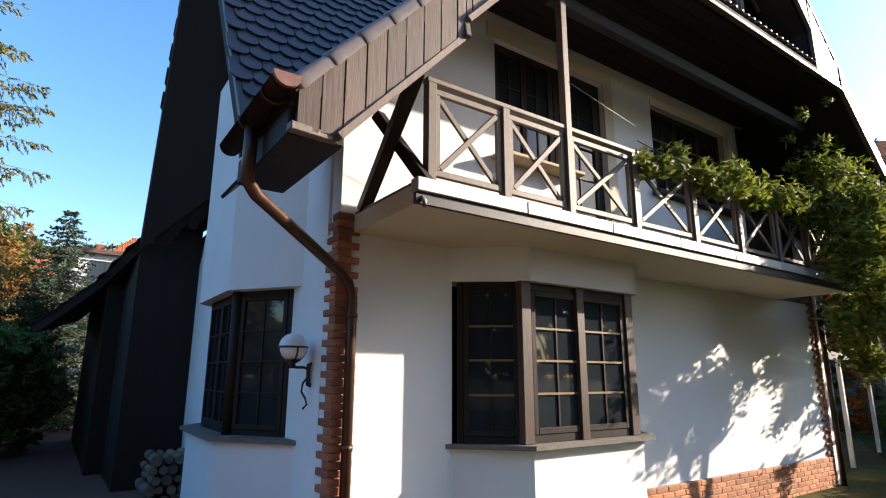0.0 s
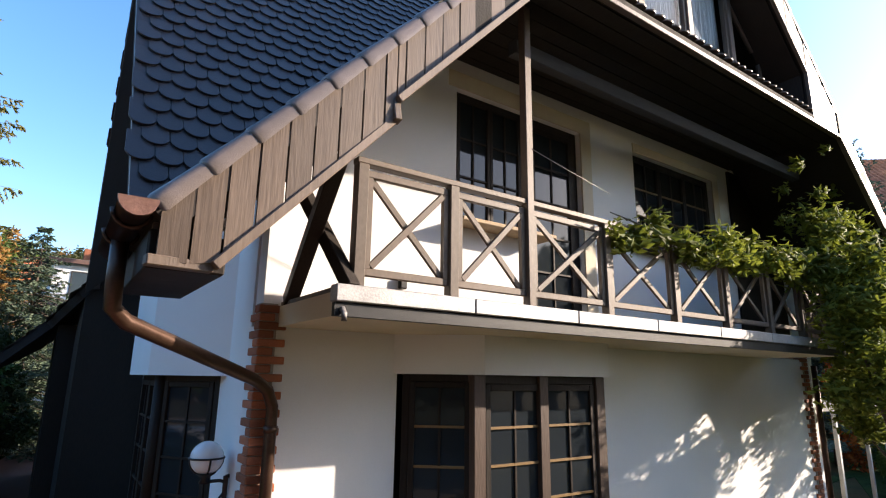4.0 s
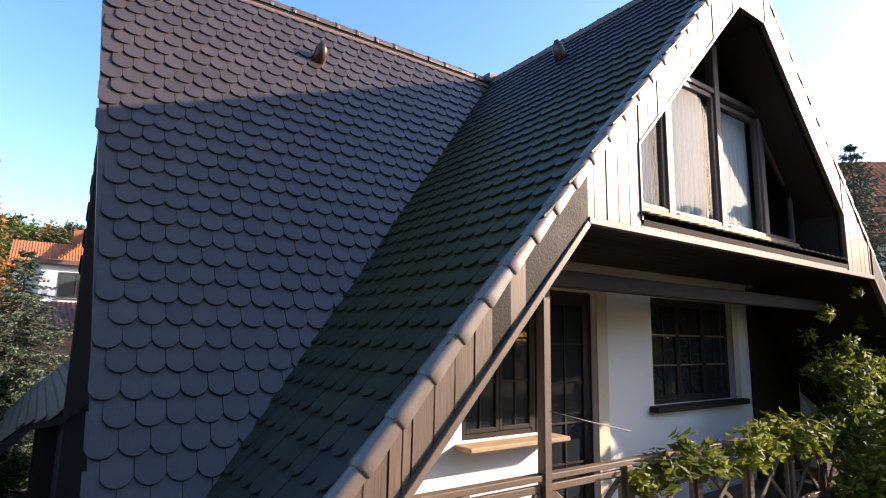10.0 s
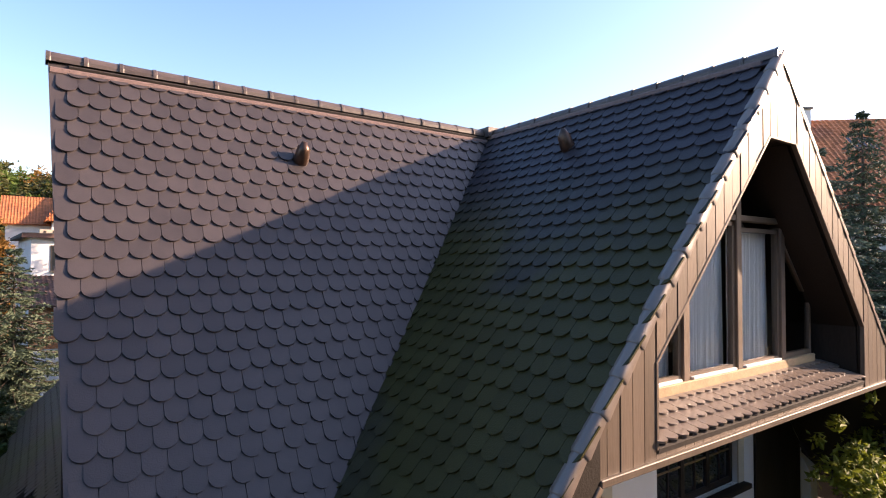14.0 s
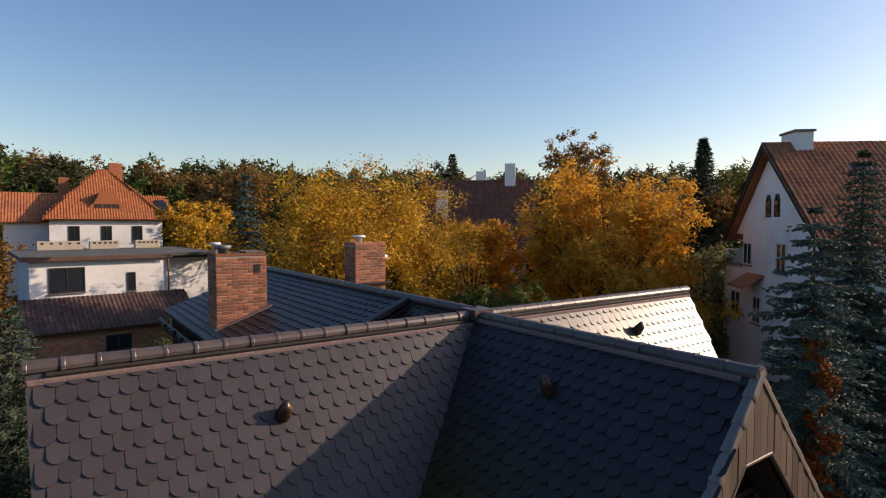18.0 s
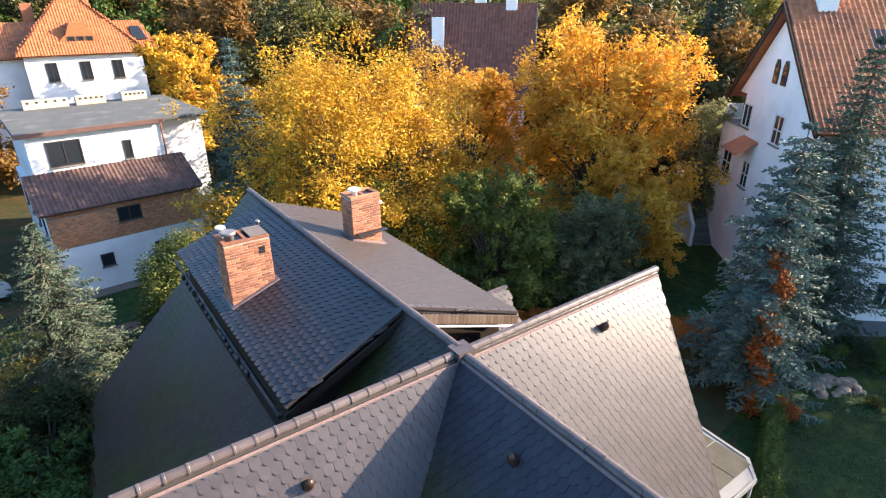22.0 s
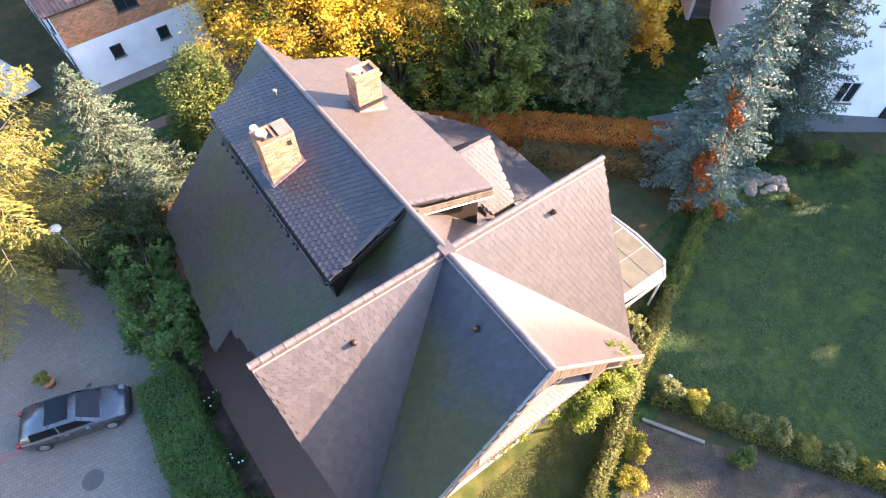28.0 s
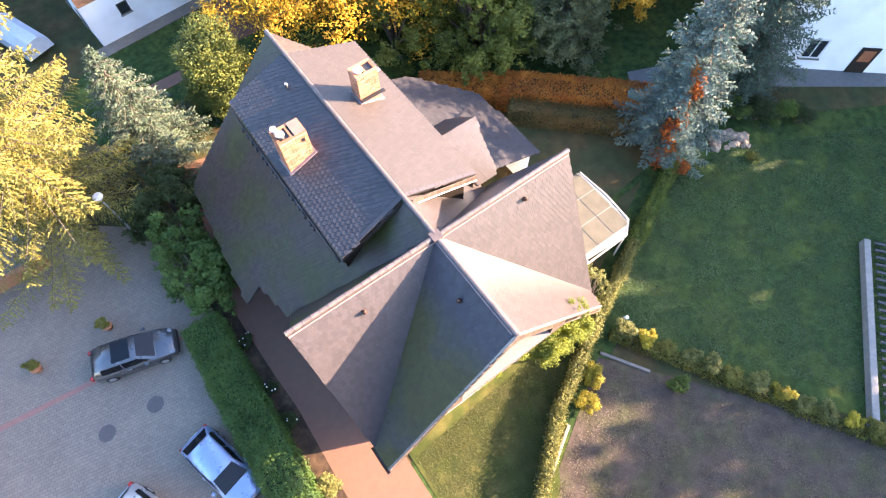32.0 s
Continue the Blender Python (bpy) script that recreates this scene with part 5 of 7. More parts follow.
green_leaf = leaf_mat("green_leaves", (0.04, 0.075, 0.014), (0.11, 0.165, 0.028))
dark_leaf = leaf_mat("dark_green_leaves", (0.018, 0.035, 0.012), (0.055, 0.08, 0.02))
yew_leaf = leaf_mat("yew_leaves", (0.05, 0.075, 0.018), (0.2, 0.215, 0.045), 0.3)
wood_leaf = leaf_mat("woodland_leaves", (0.03, 0.042, 0.012), (0.12, 0.105, 0.028), 0.25)
rust_leaf = leaf_mat("rust_brown_leaves", (0.16, 0.08, 0.025), (0.32, 0.18, 0.045), 0.4)
hedge_leaf = leaf_mat("hedge_leaves", (0.032, 0.08, 0.018), (0.085, 0.16, 0.035), 0.25)
vine_leaf = leaf_mat("vine_leaves", (0.055, 0.085, 0.012), (0.29, 0.32, 0.045), 0.42)
bush_leaf = leaf_mat("lilac_leaves", (0.03, 0.075, 0.016), (0.13, 0.21, 0.045), 0.3)
ivy_leaf = leaf_mat("ivy_leaves", (0.055, 0.07, 0.018), (0.27, 0.25, 0.075), 0.35)
orange_leaf = leaf_mat("orange_hedge_leaves", (0.24, 0.06, 0.012), (0.58, 0.22, 0.035), 0.35)
foot_leaf = leaf_mat("dull_green_red_leaves", (0.05, 0.07, 0.02), (0.2, 0.11, 0.04), 0.3)
red_leaf = leaf_mat("red_creeper_leaves", (0.24, 0.05, 0.014), (0.46, 0.15, 0.02), 0.3)
gold_leaf = leaf_mat("golden_shrub_leaves", (0.16, 0.13, 0.015), (0.42, 0.33, 0.03), 0.3)
blue_needle = leaf_mat("blue_spruce_needles", (0.035, 0.066, 0.058), (0.155, 0.235, 0.19), 0.14)
green_needle = leaf_mat("green_spruce_needles", (0.03, 0.06, 0.04), (0.09, 0.13, 0.08), 0.1)
dark_needle = leaf_mat("dark_spruce_needles", (0.018, 0.035, 0.022), (0.05, 0.075, 0.04), 0.1)
gold_needle = leaf_mat("yellowish_spruce_needles", (0.06, 0.07, 0.015), (0.36, 0.30, 0.075), 0.25)
silver_needle = leaf_mat("silvery_green_spruce_needles", (0.024, 0.05, 0.034), (0.15, 0.195, 0.12), 0.12)
cherry_leaf = leaf_mat("lit_green_leaves", (0.06, 0.095, 0.02), (0.22, 0.25, 0.05), 0.5)
plum_leaf = leaf_mat("grey_green_leaves", (0.075, 0.095, 0.045), (0.17, 0.19, 0.085), 0.4)
willow_leaf = leaf_mat("pale_willow_leaves", (0.12, 0.13, 0.055), (0.34, 0.33, 0.15), 0.45)
# near-black green: the shade between inner leaves, put into the core's colour
hedge_shade_core = mat("hedge_shadow_core", (0.012, 0.022, 0.008), 0.95, 0.3)

# ---- trees round the house ----
plant_tree("walnut_tree", "broad golden-leaved walnut tree behind the house", (*broad_tree_meshes(11, 14.8, 9.0, 112000, 0.1, yellow_leaf, low=0.12, limbs=84, clump=1.1), broad_tree_meshes(92, 9.6, 7.4, 26000, 0.1, cherry_leaf, low=0.14, limbs=40)[1]), 9.2, 24.9, extra=("lower_foliage",))
plant_tree("autumn_tree", "amber-leaved autumn tree beside the lane", broad_tree_meshes(12, 15.8, 7.3, 56000, 0.15, amber_leaf, low=0.14, limbs=60, clump=1.1), 26.2, 18.9)
plant_tree("willow_tree", "pale grey-green tree behind the amber tree", broad_tree_meshes(26, 10.5, 3.6, 17000, 0.13, willow_leaf, low=0.1, limbs=40), 34.0, 15.5)
plant_tree("autumn_tree", "rusty autumn tree among the gardens", broad_tree_meshes(13, 12.6, 5.0, 36000, 0.15, amber_leaf, low=0.14, limbs=56, clump=1.1), 21.2, 28.2)
plant_tree("autumn_tree", "bright yellow autumn tree behind the flat roof", broad_tree_meshes(17, 14.4, 4.6, 18000, 0.2, yellow_leaf, low=0.2, limbs=36, clump=1.3), 7.2, 55.0)
plant_tree("autumn_tree", "orange autumn tree beside the tall spruce", broad_tree_meshes(18, 13, 4.5, 9000, 0.22, yellow_leaf, low=0.2), 13.5, 61.0)
plant_tree("tall_oak", "tall russet oak above the roofs", broad_tree_meshes(19, 22, 8, 30000, 0.24, rust_leaf, low=0.2, limbs=44, clump=1.2), 44.6, 39.9)
plant_tree("dark_spruce", "tall dark spruce above the far gardens", conifer_meshes(46, 20.4, 3.6, dark_needle, layers=58, per=12, size=0.34, sprays=8), 44.4, 23.0)
plant_tree("cherry_tree", "dark green leafy tree behind the hedge", broad_tree_meshes(14, 8.8, 3.7, 30000, 0.115, cherry_leaf, low=0.08, limbs=56), 12.8, 14.5)
plant_tree("plum_tree", "grey-green leafy tree behind the hedge", broad_tree_meshes(15, 7.6, 3.2, 24000, 0.1, plum_leaf, low=0.08, limbs=48), 17.6, 11.4)
plant_tree("pear_tree", "olive and amber tree beside the lane", broad_tree_meshes(20, 9.5, 3.8, 17000, 0.14, amber_leaf, low=0.15), 22.0, 13.0)
plant_tree("hazel_bush", "dark green bush in the garden shade", broad_tree_meshes(25, 6.5, 2.9, 18000, 0.11, cherry_leaf, low=0.1), 8.8, 18.2)
plant_tree("blue_spruce", "tall blue spruce with red creeper on its trunk", (*conifer_meshes(21, 12.7, 3.05, blue_needle, layers=21, per=30, sprays=34, low=0.1, taper=0.55, size=0.135, tuft=0.36, ring=13, widest=0.66), to_mesh("creeper", *leaf_cloud(random.Random(3), [((-0.6 - 0.9 * (1 - k / 22), -0.5 - 0.6 * (1 - k / 22) + 0.3 * math.sin(k), 0.4 + k * 0.33), 0.42) for k in range(22)], 2600, 0.1), red_leaf)), 17.4, 2.1, extra=("creeper",))
plant_tree("dark_spruce", "dark spruce before the white house", conifer_meshes(22, 15.5, 3.8, green_needle, layers=38, per=20, taper=0.7), 24.4, 3.0)
plant_tree("golden_spruce", "tall spruce with sunlit yellowish boughs", conifer_meshes(23, 23.0, 5.7, gold_needle, layers=25, per=38, sprays=40, size=0.115, low=0.12, taper=0.5, tuft=0.55, ring=11, widest=0.72, hang=0.9), -13.0, 17.2)
plant_tree("spruce", "broad green spruce with a pale silvery top", conifer_meshes(24, 8.7, 3.5, silver_needle, layers=28, per=28, sprays=20, size=0.12, tuft=0.5), -7.2, 19.7)
plant_tree("spruce", "silvery spruce beside the flat-roofed house", conifer_meshes(28, 15.1, 2.5, blue_needle, layers=34, per=18, taper=0.7), 4.2, 28.6)
plant_tree("spruce", "dark spruce beside the flat-roofed house", conifer_meshes(29, 11, 3.0, dark_needle, layers=30, per=14), 4.6, 33.5)
plant_tree("yew", "round yew bush on the lawn", yew_meshes(16, 6.4, 2.0), -1.8, 21.0)
for x, y, h, r, m, sd in ((-8.9, 8.5, 3.3, 1.5, bush_leaf, 51), (-9.2, 10.4, 4.1, 1.6, bush_leaf, 52), (-8.6, 12.2, 4.3, 1.6, bush_leaf, 53), (-8.5, 14.1, 4.6, 1.8, dark_leaf, 54), (-9.9, 14.6, 3.6, 1.3, dark_leaf, 56), (-7.9, 16.0, 3.0, 1.4, dark_leaf, 55), (-8.1, 9.8, 3.0, 1.1, bush_leaf, 57)):
    plant_tree("lilac_bush", "tall dark leafy bush at the end of the hedge" if m == dark_leaf else "leafy green bush beside the hedge", broad_tree_meshes(sd, h, r, 8200, 0.085, m, low=0.06, clump=1.25), x, y, category="bush", group="bushes along the driveway")
for x, y, r, m, sd, lab in ((-8.7, 5.6, 0.45, dark_leaf, 61, "low rose bush with white blooms"), (-8.9, 2.6, 0.4, dark_leaf, 62, "low rose bush with white blooms"), (-8.8, 0.6, 0.45, dark_leaf, 63, "low rose bush with white blooms"), (-8.9, -3.0, 0.8, ivy_leaf, 64, "sunlit yellow-green shrub at the hedge end"), (-9.6, -3.9, 0.7, ivy_leaf, 65, "sunlit yellow-green shrub at the hedge end"), (4.4, -6.5, 0.65, gold_leaf, 66, "golden-tipped shrub on the plot"), (3.3, -7.3, 0.75, gold_leaf, 67, "golden-tipped shrub on the plot"), (7.4, -9.3, 0.6, green_leaf, 68, "small green shrub by the kerb"), (22.4, 0.9, 1.0, green_leaf, 69, "dark bush behind the rocks"), (23.4, -0.1, 1.1, dark_leaf, 70, "dark bush behind the rocks"), (24.4, -1.0, 1.1, green_leaf, 76, "dark bush behind the rocks"), (25.3, -1.9, 0.9, dark_leaf, 77, "dark bush behind the rocks"), (20.9, -2.1, 0.45, olive_leaf, 78, "small yellowing shrub before the rocks"), (16.75, -0.02, 0.8, red_leaf, 79, "bright red creeper bush at the foot of the spruce"), (-4.6, 15.8, 0.8, blue_needle, 72, "small blue-green conifer bush"), (-5.4, 20.8, 1.2, dark_leaf, 73, "dark bush with yellowing tips behind the house"), (-4.6, 21.6, 1.0, olive_leaf, 75, "yellow-green bush behind the house"), (1.0, 21.0, 1.0, rust_leaf, 74, "rusty bush behind the house")):
    plant_tree("shrub", lab, bush_meshes(sd, r, r * 1.5, int(2600 * r + 500), 0.055, m), x, y, category="shrub")
    if "white blooms" in lab:
        bl = bmesh.new()
        for k in range(5):
            bmesh.ops.create_icosphere(bl, subdivisions=1, radius=0.045, matrix=Matrix.Translation((random.uniform(-.3, .3), random.uniform(-.3, .3), 0.55 + random.uniform(-.1, .12))))
        tagged_thing = bpy.data.objects[[o.name for o in scene.collection.objects if o.name.startswith("shrub")][-1]]
        part("flower", bl, globe_white, tagged_thing)
row = bush_meshes(81, 0.6, 1.0, 1700, 0.06, ivy_leaf), bush_meshes(82, 0.55, 1.1, 1700, 0.06, gold_leaf), bush_meshes(83, 0.6, 0.9, 1700, 0.06, olive_leaf)
for k in range(13):
    t = k / 12
    plant_tree("hedge_shrub", "young shrub of the boundary row", row[k % 3 if k % 4 else 0], 7.3 + 6.2 * t + random.uniform(-.15, .15), -5.7 - 11.6 * t, turn=k * 1.3, size=random.uniform(0.85, 1.25), category="shrub", group="boundary row of young shrubs")


def hedge(label, a, b, width, z1, count, size, material, z0=0.05):
    a, b = site(*a), site(*b)
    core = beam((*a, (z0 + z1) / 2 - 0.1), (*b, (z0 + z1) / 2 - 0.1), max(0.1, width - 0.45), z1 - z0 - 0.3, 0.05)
    h = part("hedge", core, hedge_shade_core)
    tagged(h, label, "hedge")
    v, f = leaf_box(random.Random(int(abs(a[0]) * 10)), a, b, width, z0, z1, int(count * 1.5), size, 0.09)
    poly_part("foliage", v, f, material, h)
    rl = random.Random(int(abs(b[0]) * 10 + count))
    run = Vector((b[0] - a[0], b[1] - a[1], 0))
    side = Vector((-run.y, run.x, 0)).normalized()
    balls = []
    for k in range(int(run.length * 2.2)):
        c = Vector((*a, 0)) + run * rl.random() + side * rl.uniform(-0.5, 0.5) * width
        balls.append((c + Vector((0, 0, rl.uniform(0.55, 1.0) * z1)), width * rl.uniform(0.12, 0.28)))
    v, f = leaf_cloud(rl, balls, count // 3, size)
    poly_part("outgrowth", v, f, material, h)
    return h


hedge("clipped green hedge along the parking yard", (-10.1, 7.4), (-10.3, -3.6), 1.9, 1.5, 34000, 0.05, hedge_leaf)
hedge("orange autumn hedge behind the lawn", (8.0, 14.0), (12.0, 10.6), 1.5, 1.7, 11000, 0.06, orange_leaf)
hedge("orange autumn hedge behind the lawn", (12.0, 10.6), (18.2, 4.4), 1.8, 1.9, 20000, 0.06, orange_leaf)
hedge("low green foot of the orange hedge", (11.5, 9.3), (16.9, 3.7), 1.2, 1.35, 12000, 0.06, foot_leaf)
hedge("ragged ivy-grown fence beside the lawn", (16.6, 0.3), (11.0, -2.3), 0.6, 1.0, 6000, 0.06, green_leaf)
hedge("ragged ivy-grown fence beside the lawn", (11.0, -2.3), (6.2, -4.6), 0.4, 1.15, 5000, 0.06, ivy_leaf)
hedge("ragged ivy-grown fence beside the lawn", (6.2, -4.6), (1.8, -6.9), 0.4, 1.2, 5000, 0.06, ivy_leaf)
hedge("ragged ivy-grown fence beside the lawn", (1.8, -6.9), (-2.6, -10.4), 0.4, 1.2, 5000, 0.06, ivy_leaf)
hedge("low dark hedge along the plot", (6.6, -5.4), (14.0, -18.4), 0.45, 0.5, 5000, 0.06, olive_leaf)

# climbing vine on the balcony
vr = random.Random(9)
vine = thing("climbing_vine", "leafy green climbing vine spilling over the balcony rail", "vine", at=(3.75, -4.72, 0.04))
vb = bmesh.new()
tube([(0, 0, 0), (0.05, 0.05, 1.2), (-0.2, 0.1, 2.4), (-0.5, 0.2, 3.6), (-1.2, 0.45, 4.4)], [0.07, 0.06, 0.05, 0.04, 0.02], 8, bm=vb)
tube([(0.05, 0.05, 1.0), (0.3, 0.2, 2.6), (0.4, 0.2, 4.2), (0.2, 0.3, 5.6)], [0.05, 0.045, 0.03, 0.015], 7, bm=vb)
tube([(-1.2, 0.45, 4.4), (-3.0, 0.5, 4.45), (-4.6, 0.42, 4.4), (-5.7, 0.4, 4.5)], [0.03, 0.025, 0.015, 0.006], 6, bm=vb)
part("stem", vb, bark, vine)
cs = []
for k in range(40):
    q = k / 39
    cs.append((Vector((-5.6 + 4.6 * q, 0.44 + vr.uniform(-.16, .12) - 0.06 * q, 4.42 + vr.uniform(-.18, .16) + 0.1 * q)), vr.uniform(0.1, 0.2 + 0.12 * q)))
for k in range(85):
    cs.append((Vector((vr.uniform(-1.6, 1.2), vr.uniform(-0.5, 0.5), vr.uniform(2.7, 5.3))), vr.uniform(0.16, 0.4)))
for k in range(14):
    cs.append((Vector((vr.uniform(-1.5, 0.4), vr.uniform(0.1, 0.6), 5.0 + 1.4 * k / 14)), vr.uniform(0.08, 0.2)))
for k in range(30):
    cs.append((Vector((vr.uniform(1.0, 1.8), vr.uniform(0.5, 1.2), vr.uniform(2.0, 3.9))), vr.uniform(0.16, 0.32)))
v, f = leaf_cloud(vr, cs, 21000, 0.06, 0.2)
poly_part("foliage", v, f, vine_leaf, vine)
plant_tree("young_tree", "slim young tree with yellowing leaves", broad_tree_meshes(91, 4.2, 1.1, 1100, 0.08, ivy_leaf, low=0.35, limbs=12), 6.5, -3.4)

# log pile and pots
logs = thing("log_pile", "stack of cut logs beside the house wall", "log pile", at=(-5.45, 1.5, 0))
log_cut = mat("weathered_log_wood", (0.15, 0.11, 0.08), 0.9, 0.35, 6, 50, 0.4, rnd=0.3)
log_meshes = [bm_mesh("log", tube([(0, -0.2, 0), (0.01, 0, 0.008), (0, 0.2, 0)], r, 9), log_cut) for r in (0.062, 0.074, 0.052)]
for k in range(60):
    col, row, rank = k % 5, k // 5 % 6, k // 30
    ob = new("log", log_meshes[(k * 7) % 3])
    ob.parent = logs
    ob.location = (-0.3 + col * 0.145 + 0.07 * (row % 2) + random.uniform(-.015, .015), -0.2 + rank * 0.45 + random.uniform(-.05, .05), 0.115 + row * 0.132)
    ob.rotation_euler = (random.uniform(-.03, .03), random.uniform(0, 3), random.uniform(-.08, .08))

# ---- far woods ----
wood_sets = [broad_tree_meshes(31 + i, 20, 7.5, 7600, 0.36, m, low=0.12, limbs=18, clump=1.7) for i, m in enumerate((wood_leaf, olive_leaf, rust_leaf, wood_leaf, rust_leaf, green_leaf, wood_leaf))]
pine_set = conifer_meshes(41, 22, 4.2, dark_needle, layers=40, per=10, size=0.5, sprays=5)
wr = random.Random(7)
for i in range(270):
    az = radians(-80 + 175 * ((i * 0.618034) % 1))
    d = 62 + 60 * ((i * 0.7548777) % 1) + wr.uniform(-3, 3)
    x, y = -6 + d * math.sin(az), -8 + d * math.cos(az)
    if -12 < x < 12 and y < 78 or (20 < x < 42 and 20 < y < 46):
        continue
    s = pine_set if wr.random() < 0.05 else wr.choice(wood_sets)
    plant_tree("forest_tree", "tall woodland tree in autumn colour", s, x, y, turn=wr.uniform(0, 6.3), size=wr.uniform(0.92, 1.05) * (0.4 + 0.0066 * d), group="woods behind the houses")
for i, (gx, gy) in enumerate(((-22, 38), (-30, 28), (-34, 45), (-20, 52), (-12, 58), (28, 48), (36, 30), (44, 22), (40, 52), (52, 16), (-40, 15), (-16, 66), (12, 64), (22, 60), (48, 30), (58, 4), (-28, 60), (30, 58))):
    plant_tree("garden_tree", "leafy garden tree, some added unseen to dim the sky light", wood_sets[i % 7], gx, gy, turn=i * 1.7, size=0.55 + 0.1 * (i % 3), group="garden trees")
# two staggered rows of unseen trees, added sunward to shade lawn and plot
row_set = [broad_tree_meshes(71 + i, 17.6, 4.6, 9000, 0.34, olive_leaf, low=0.08, limbs=18) for i in range(2)]
for i in range(17):
    q = -24 + 3.9 * (i // 2) + (1.9 if i % 2 else 0)
    d = 51 if i % 2 else 45
    plant_tree("shade_row_tree", "tall unseen tree added to shade the lawn and plot", row_set[i // 2 % 2], 0.911 * d + 0.412 * q, -0.412 * d + 0.911 * q, turn=i * 2.1, size=1.1 if i % 2 else 0.98, group="row of trees beyond the lawn")
# unseen trees behind the drive, added to cut sky light on the front
for i, (gx, gy) in enumerate(((-14, -19.5), (-22, -20), (-6.5, -20.5), (1.5, -21), (-30, -17), (-38, -10), (-10, -27), (-2, -28), (-18, -27))):
    plant_tree("garden_tree", "leafy garden tree, some added unseen to dim the sky light", wood_sets[(i + 1) % 7], gx, gy, turn=i * 2.3, size=0.68 + 0.06 * (i % 3), group="garden trees")


# ---- grass and stubble ----
def tufts(name, label, outline, z, count, size, material, seed, hole=None):
    """Short upright blades strewn over an outline on the ground."""
    rng = random.Random(seed)
    outline = [site(*p) for p in outline]
    xs, ys = [p[0] for p in outline], [p[1] for p in outline]
    v, f = [], []
    made = 0
    while made < count:
        x, y = rng.uniform(min(xs), max(xs)), rng.uniform(min(ys), max(ys))
        inside = False
        for (xa, ya), (xb, yb) in zip(outline, outline[1:] + outline[:1]):
            if (ya > y) != (yb > y) and x < xa + (y - ya) * (xb - xa) / (yb - ya):
                inside = not inside
        if not inside or noise.noise(Vector((x * 0.9, y * 0.9, seed))) < rng.uniform(-0.7, 0.35):
            continue
        made += 1
        for _ in range(3):
            a = rng.uniform(0, math.tau)
            s = size * rng.uniform(0.6, 1.4)
            dx, dy = math.cos(a) * s, math.sin(a) * s
            b = len(v)
            v += [(x - dy * 0.16, y + dx * 0.16, z), (x + dy * 0.16, y - dx * 0.16, z), (x + dx, y + dy, z + s * rng.uniform(0.3, 0.9))]
            f.append((b, b + 1, b + 2))
    ob = new(name, to_mesh(name, v, f, material))
    return tagged(ob, label, "grass", kind="stuff")


blade_leaf = leaf_mat("grass_blades", (0.022, 0.048, 0.018), (0.08, 0.125, 0.045), 0.25)
straw_leaf = leaf_mat("dry_straw", (0.05, 0.042, 0.028), (0.14, 0.11, 0.07), 0.1)
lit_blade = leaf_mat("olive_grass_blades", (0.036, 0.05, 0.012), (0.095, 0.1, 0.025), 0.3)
tufts("grass", "short uneven blades of the mown lawn", [(7.4, -4.6), (16.8, 0.4), (22, -1.5), (31, -6), (30, -21), (18, -20), (9, -8)], 0.03, 42000, 0.09, blade_leaf, 5)
tufts("stubble", "dry straw and stubble on the plot", [(5.2, -6.2), (-0.4, -9.6), (-3.6, -15.8), (6, -25), (15, -19.5)], 0.045, 26000, 0.07, straw_leaf, 6)
tufts("grass", "short olive blades before the balcony", [(-4.9, -9), (-4.8, -4.4), (6.6, -3.6), (1.2, -6.9), (-2, -10)], 0.05, 16000, 0.06, lit_blade, 7)


# ---- neighbouring houses ----
tile_orange = mat("orange_clay_tile", (0.36, 0.12, 0.05), 0.75, 0.2, 4, 50, 0.25, rnd=0.2, spec=0.2)
tile_red = mat("red_clay_tile", (0.42, 0.145, 0.065), 0.75, 0.25, 3, 50, 0.25, rnd=0.2, tint=(0.28, 0.1, 0.055), tint_scale=0.5, spec=0.2)
tile_choc = mat("chocolate_roof_tile", (0.17, 0.07, 0.046), 0.7, 0.25, 3, 50, 0.25, rnd=0.2, spec=0.2)
tile_lean = mat("dull_brown_pantile", (0.115, 0.068, 0.058), 0.75, 0.25, 3, 50, 0.25, rnd=0.25, spec=0.2)
felt = mat("grey_roofing_felt", (0.08, 0.083, 0.074), 0.9, 0.35, 1, 20, 0.3, tint=(0.17, 0.165, 0.155), tint_scale=0.7, tint_at=0.66)
render_far = mat("aged_white_render", (0.78, 0.775, 0.76), 0.9, 0.08, 0.8, 40, 0.15, tint=(0.64, 0.635, 0.62), tint_scale=0.4, tint_at=0.62)
beige_wall = mat("beige_parapet", (0.42, 0.36, 0.28), 0.9, 0.15, 1, 30, 0.2)
frame_dark = mat("dark_window_frame", (0.03, 0.025, 0.022), 0.5, 0.2)


def rows_of_tiles(parent, verts, along, material, w=0.26, step=0.33, thick=0.14, label="", seed=1):
    deck = part("roof", plate(verts, thick), material, parent, label)
    lay_tiles("tile", deck, verts, along, material, w=w, step=step, thick=0.03, rise=0.025, kind="pan", seed=seed, jitter=0.006)
    return deck


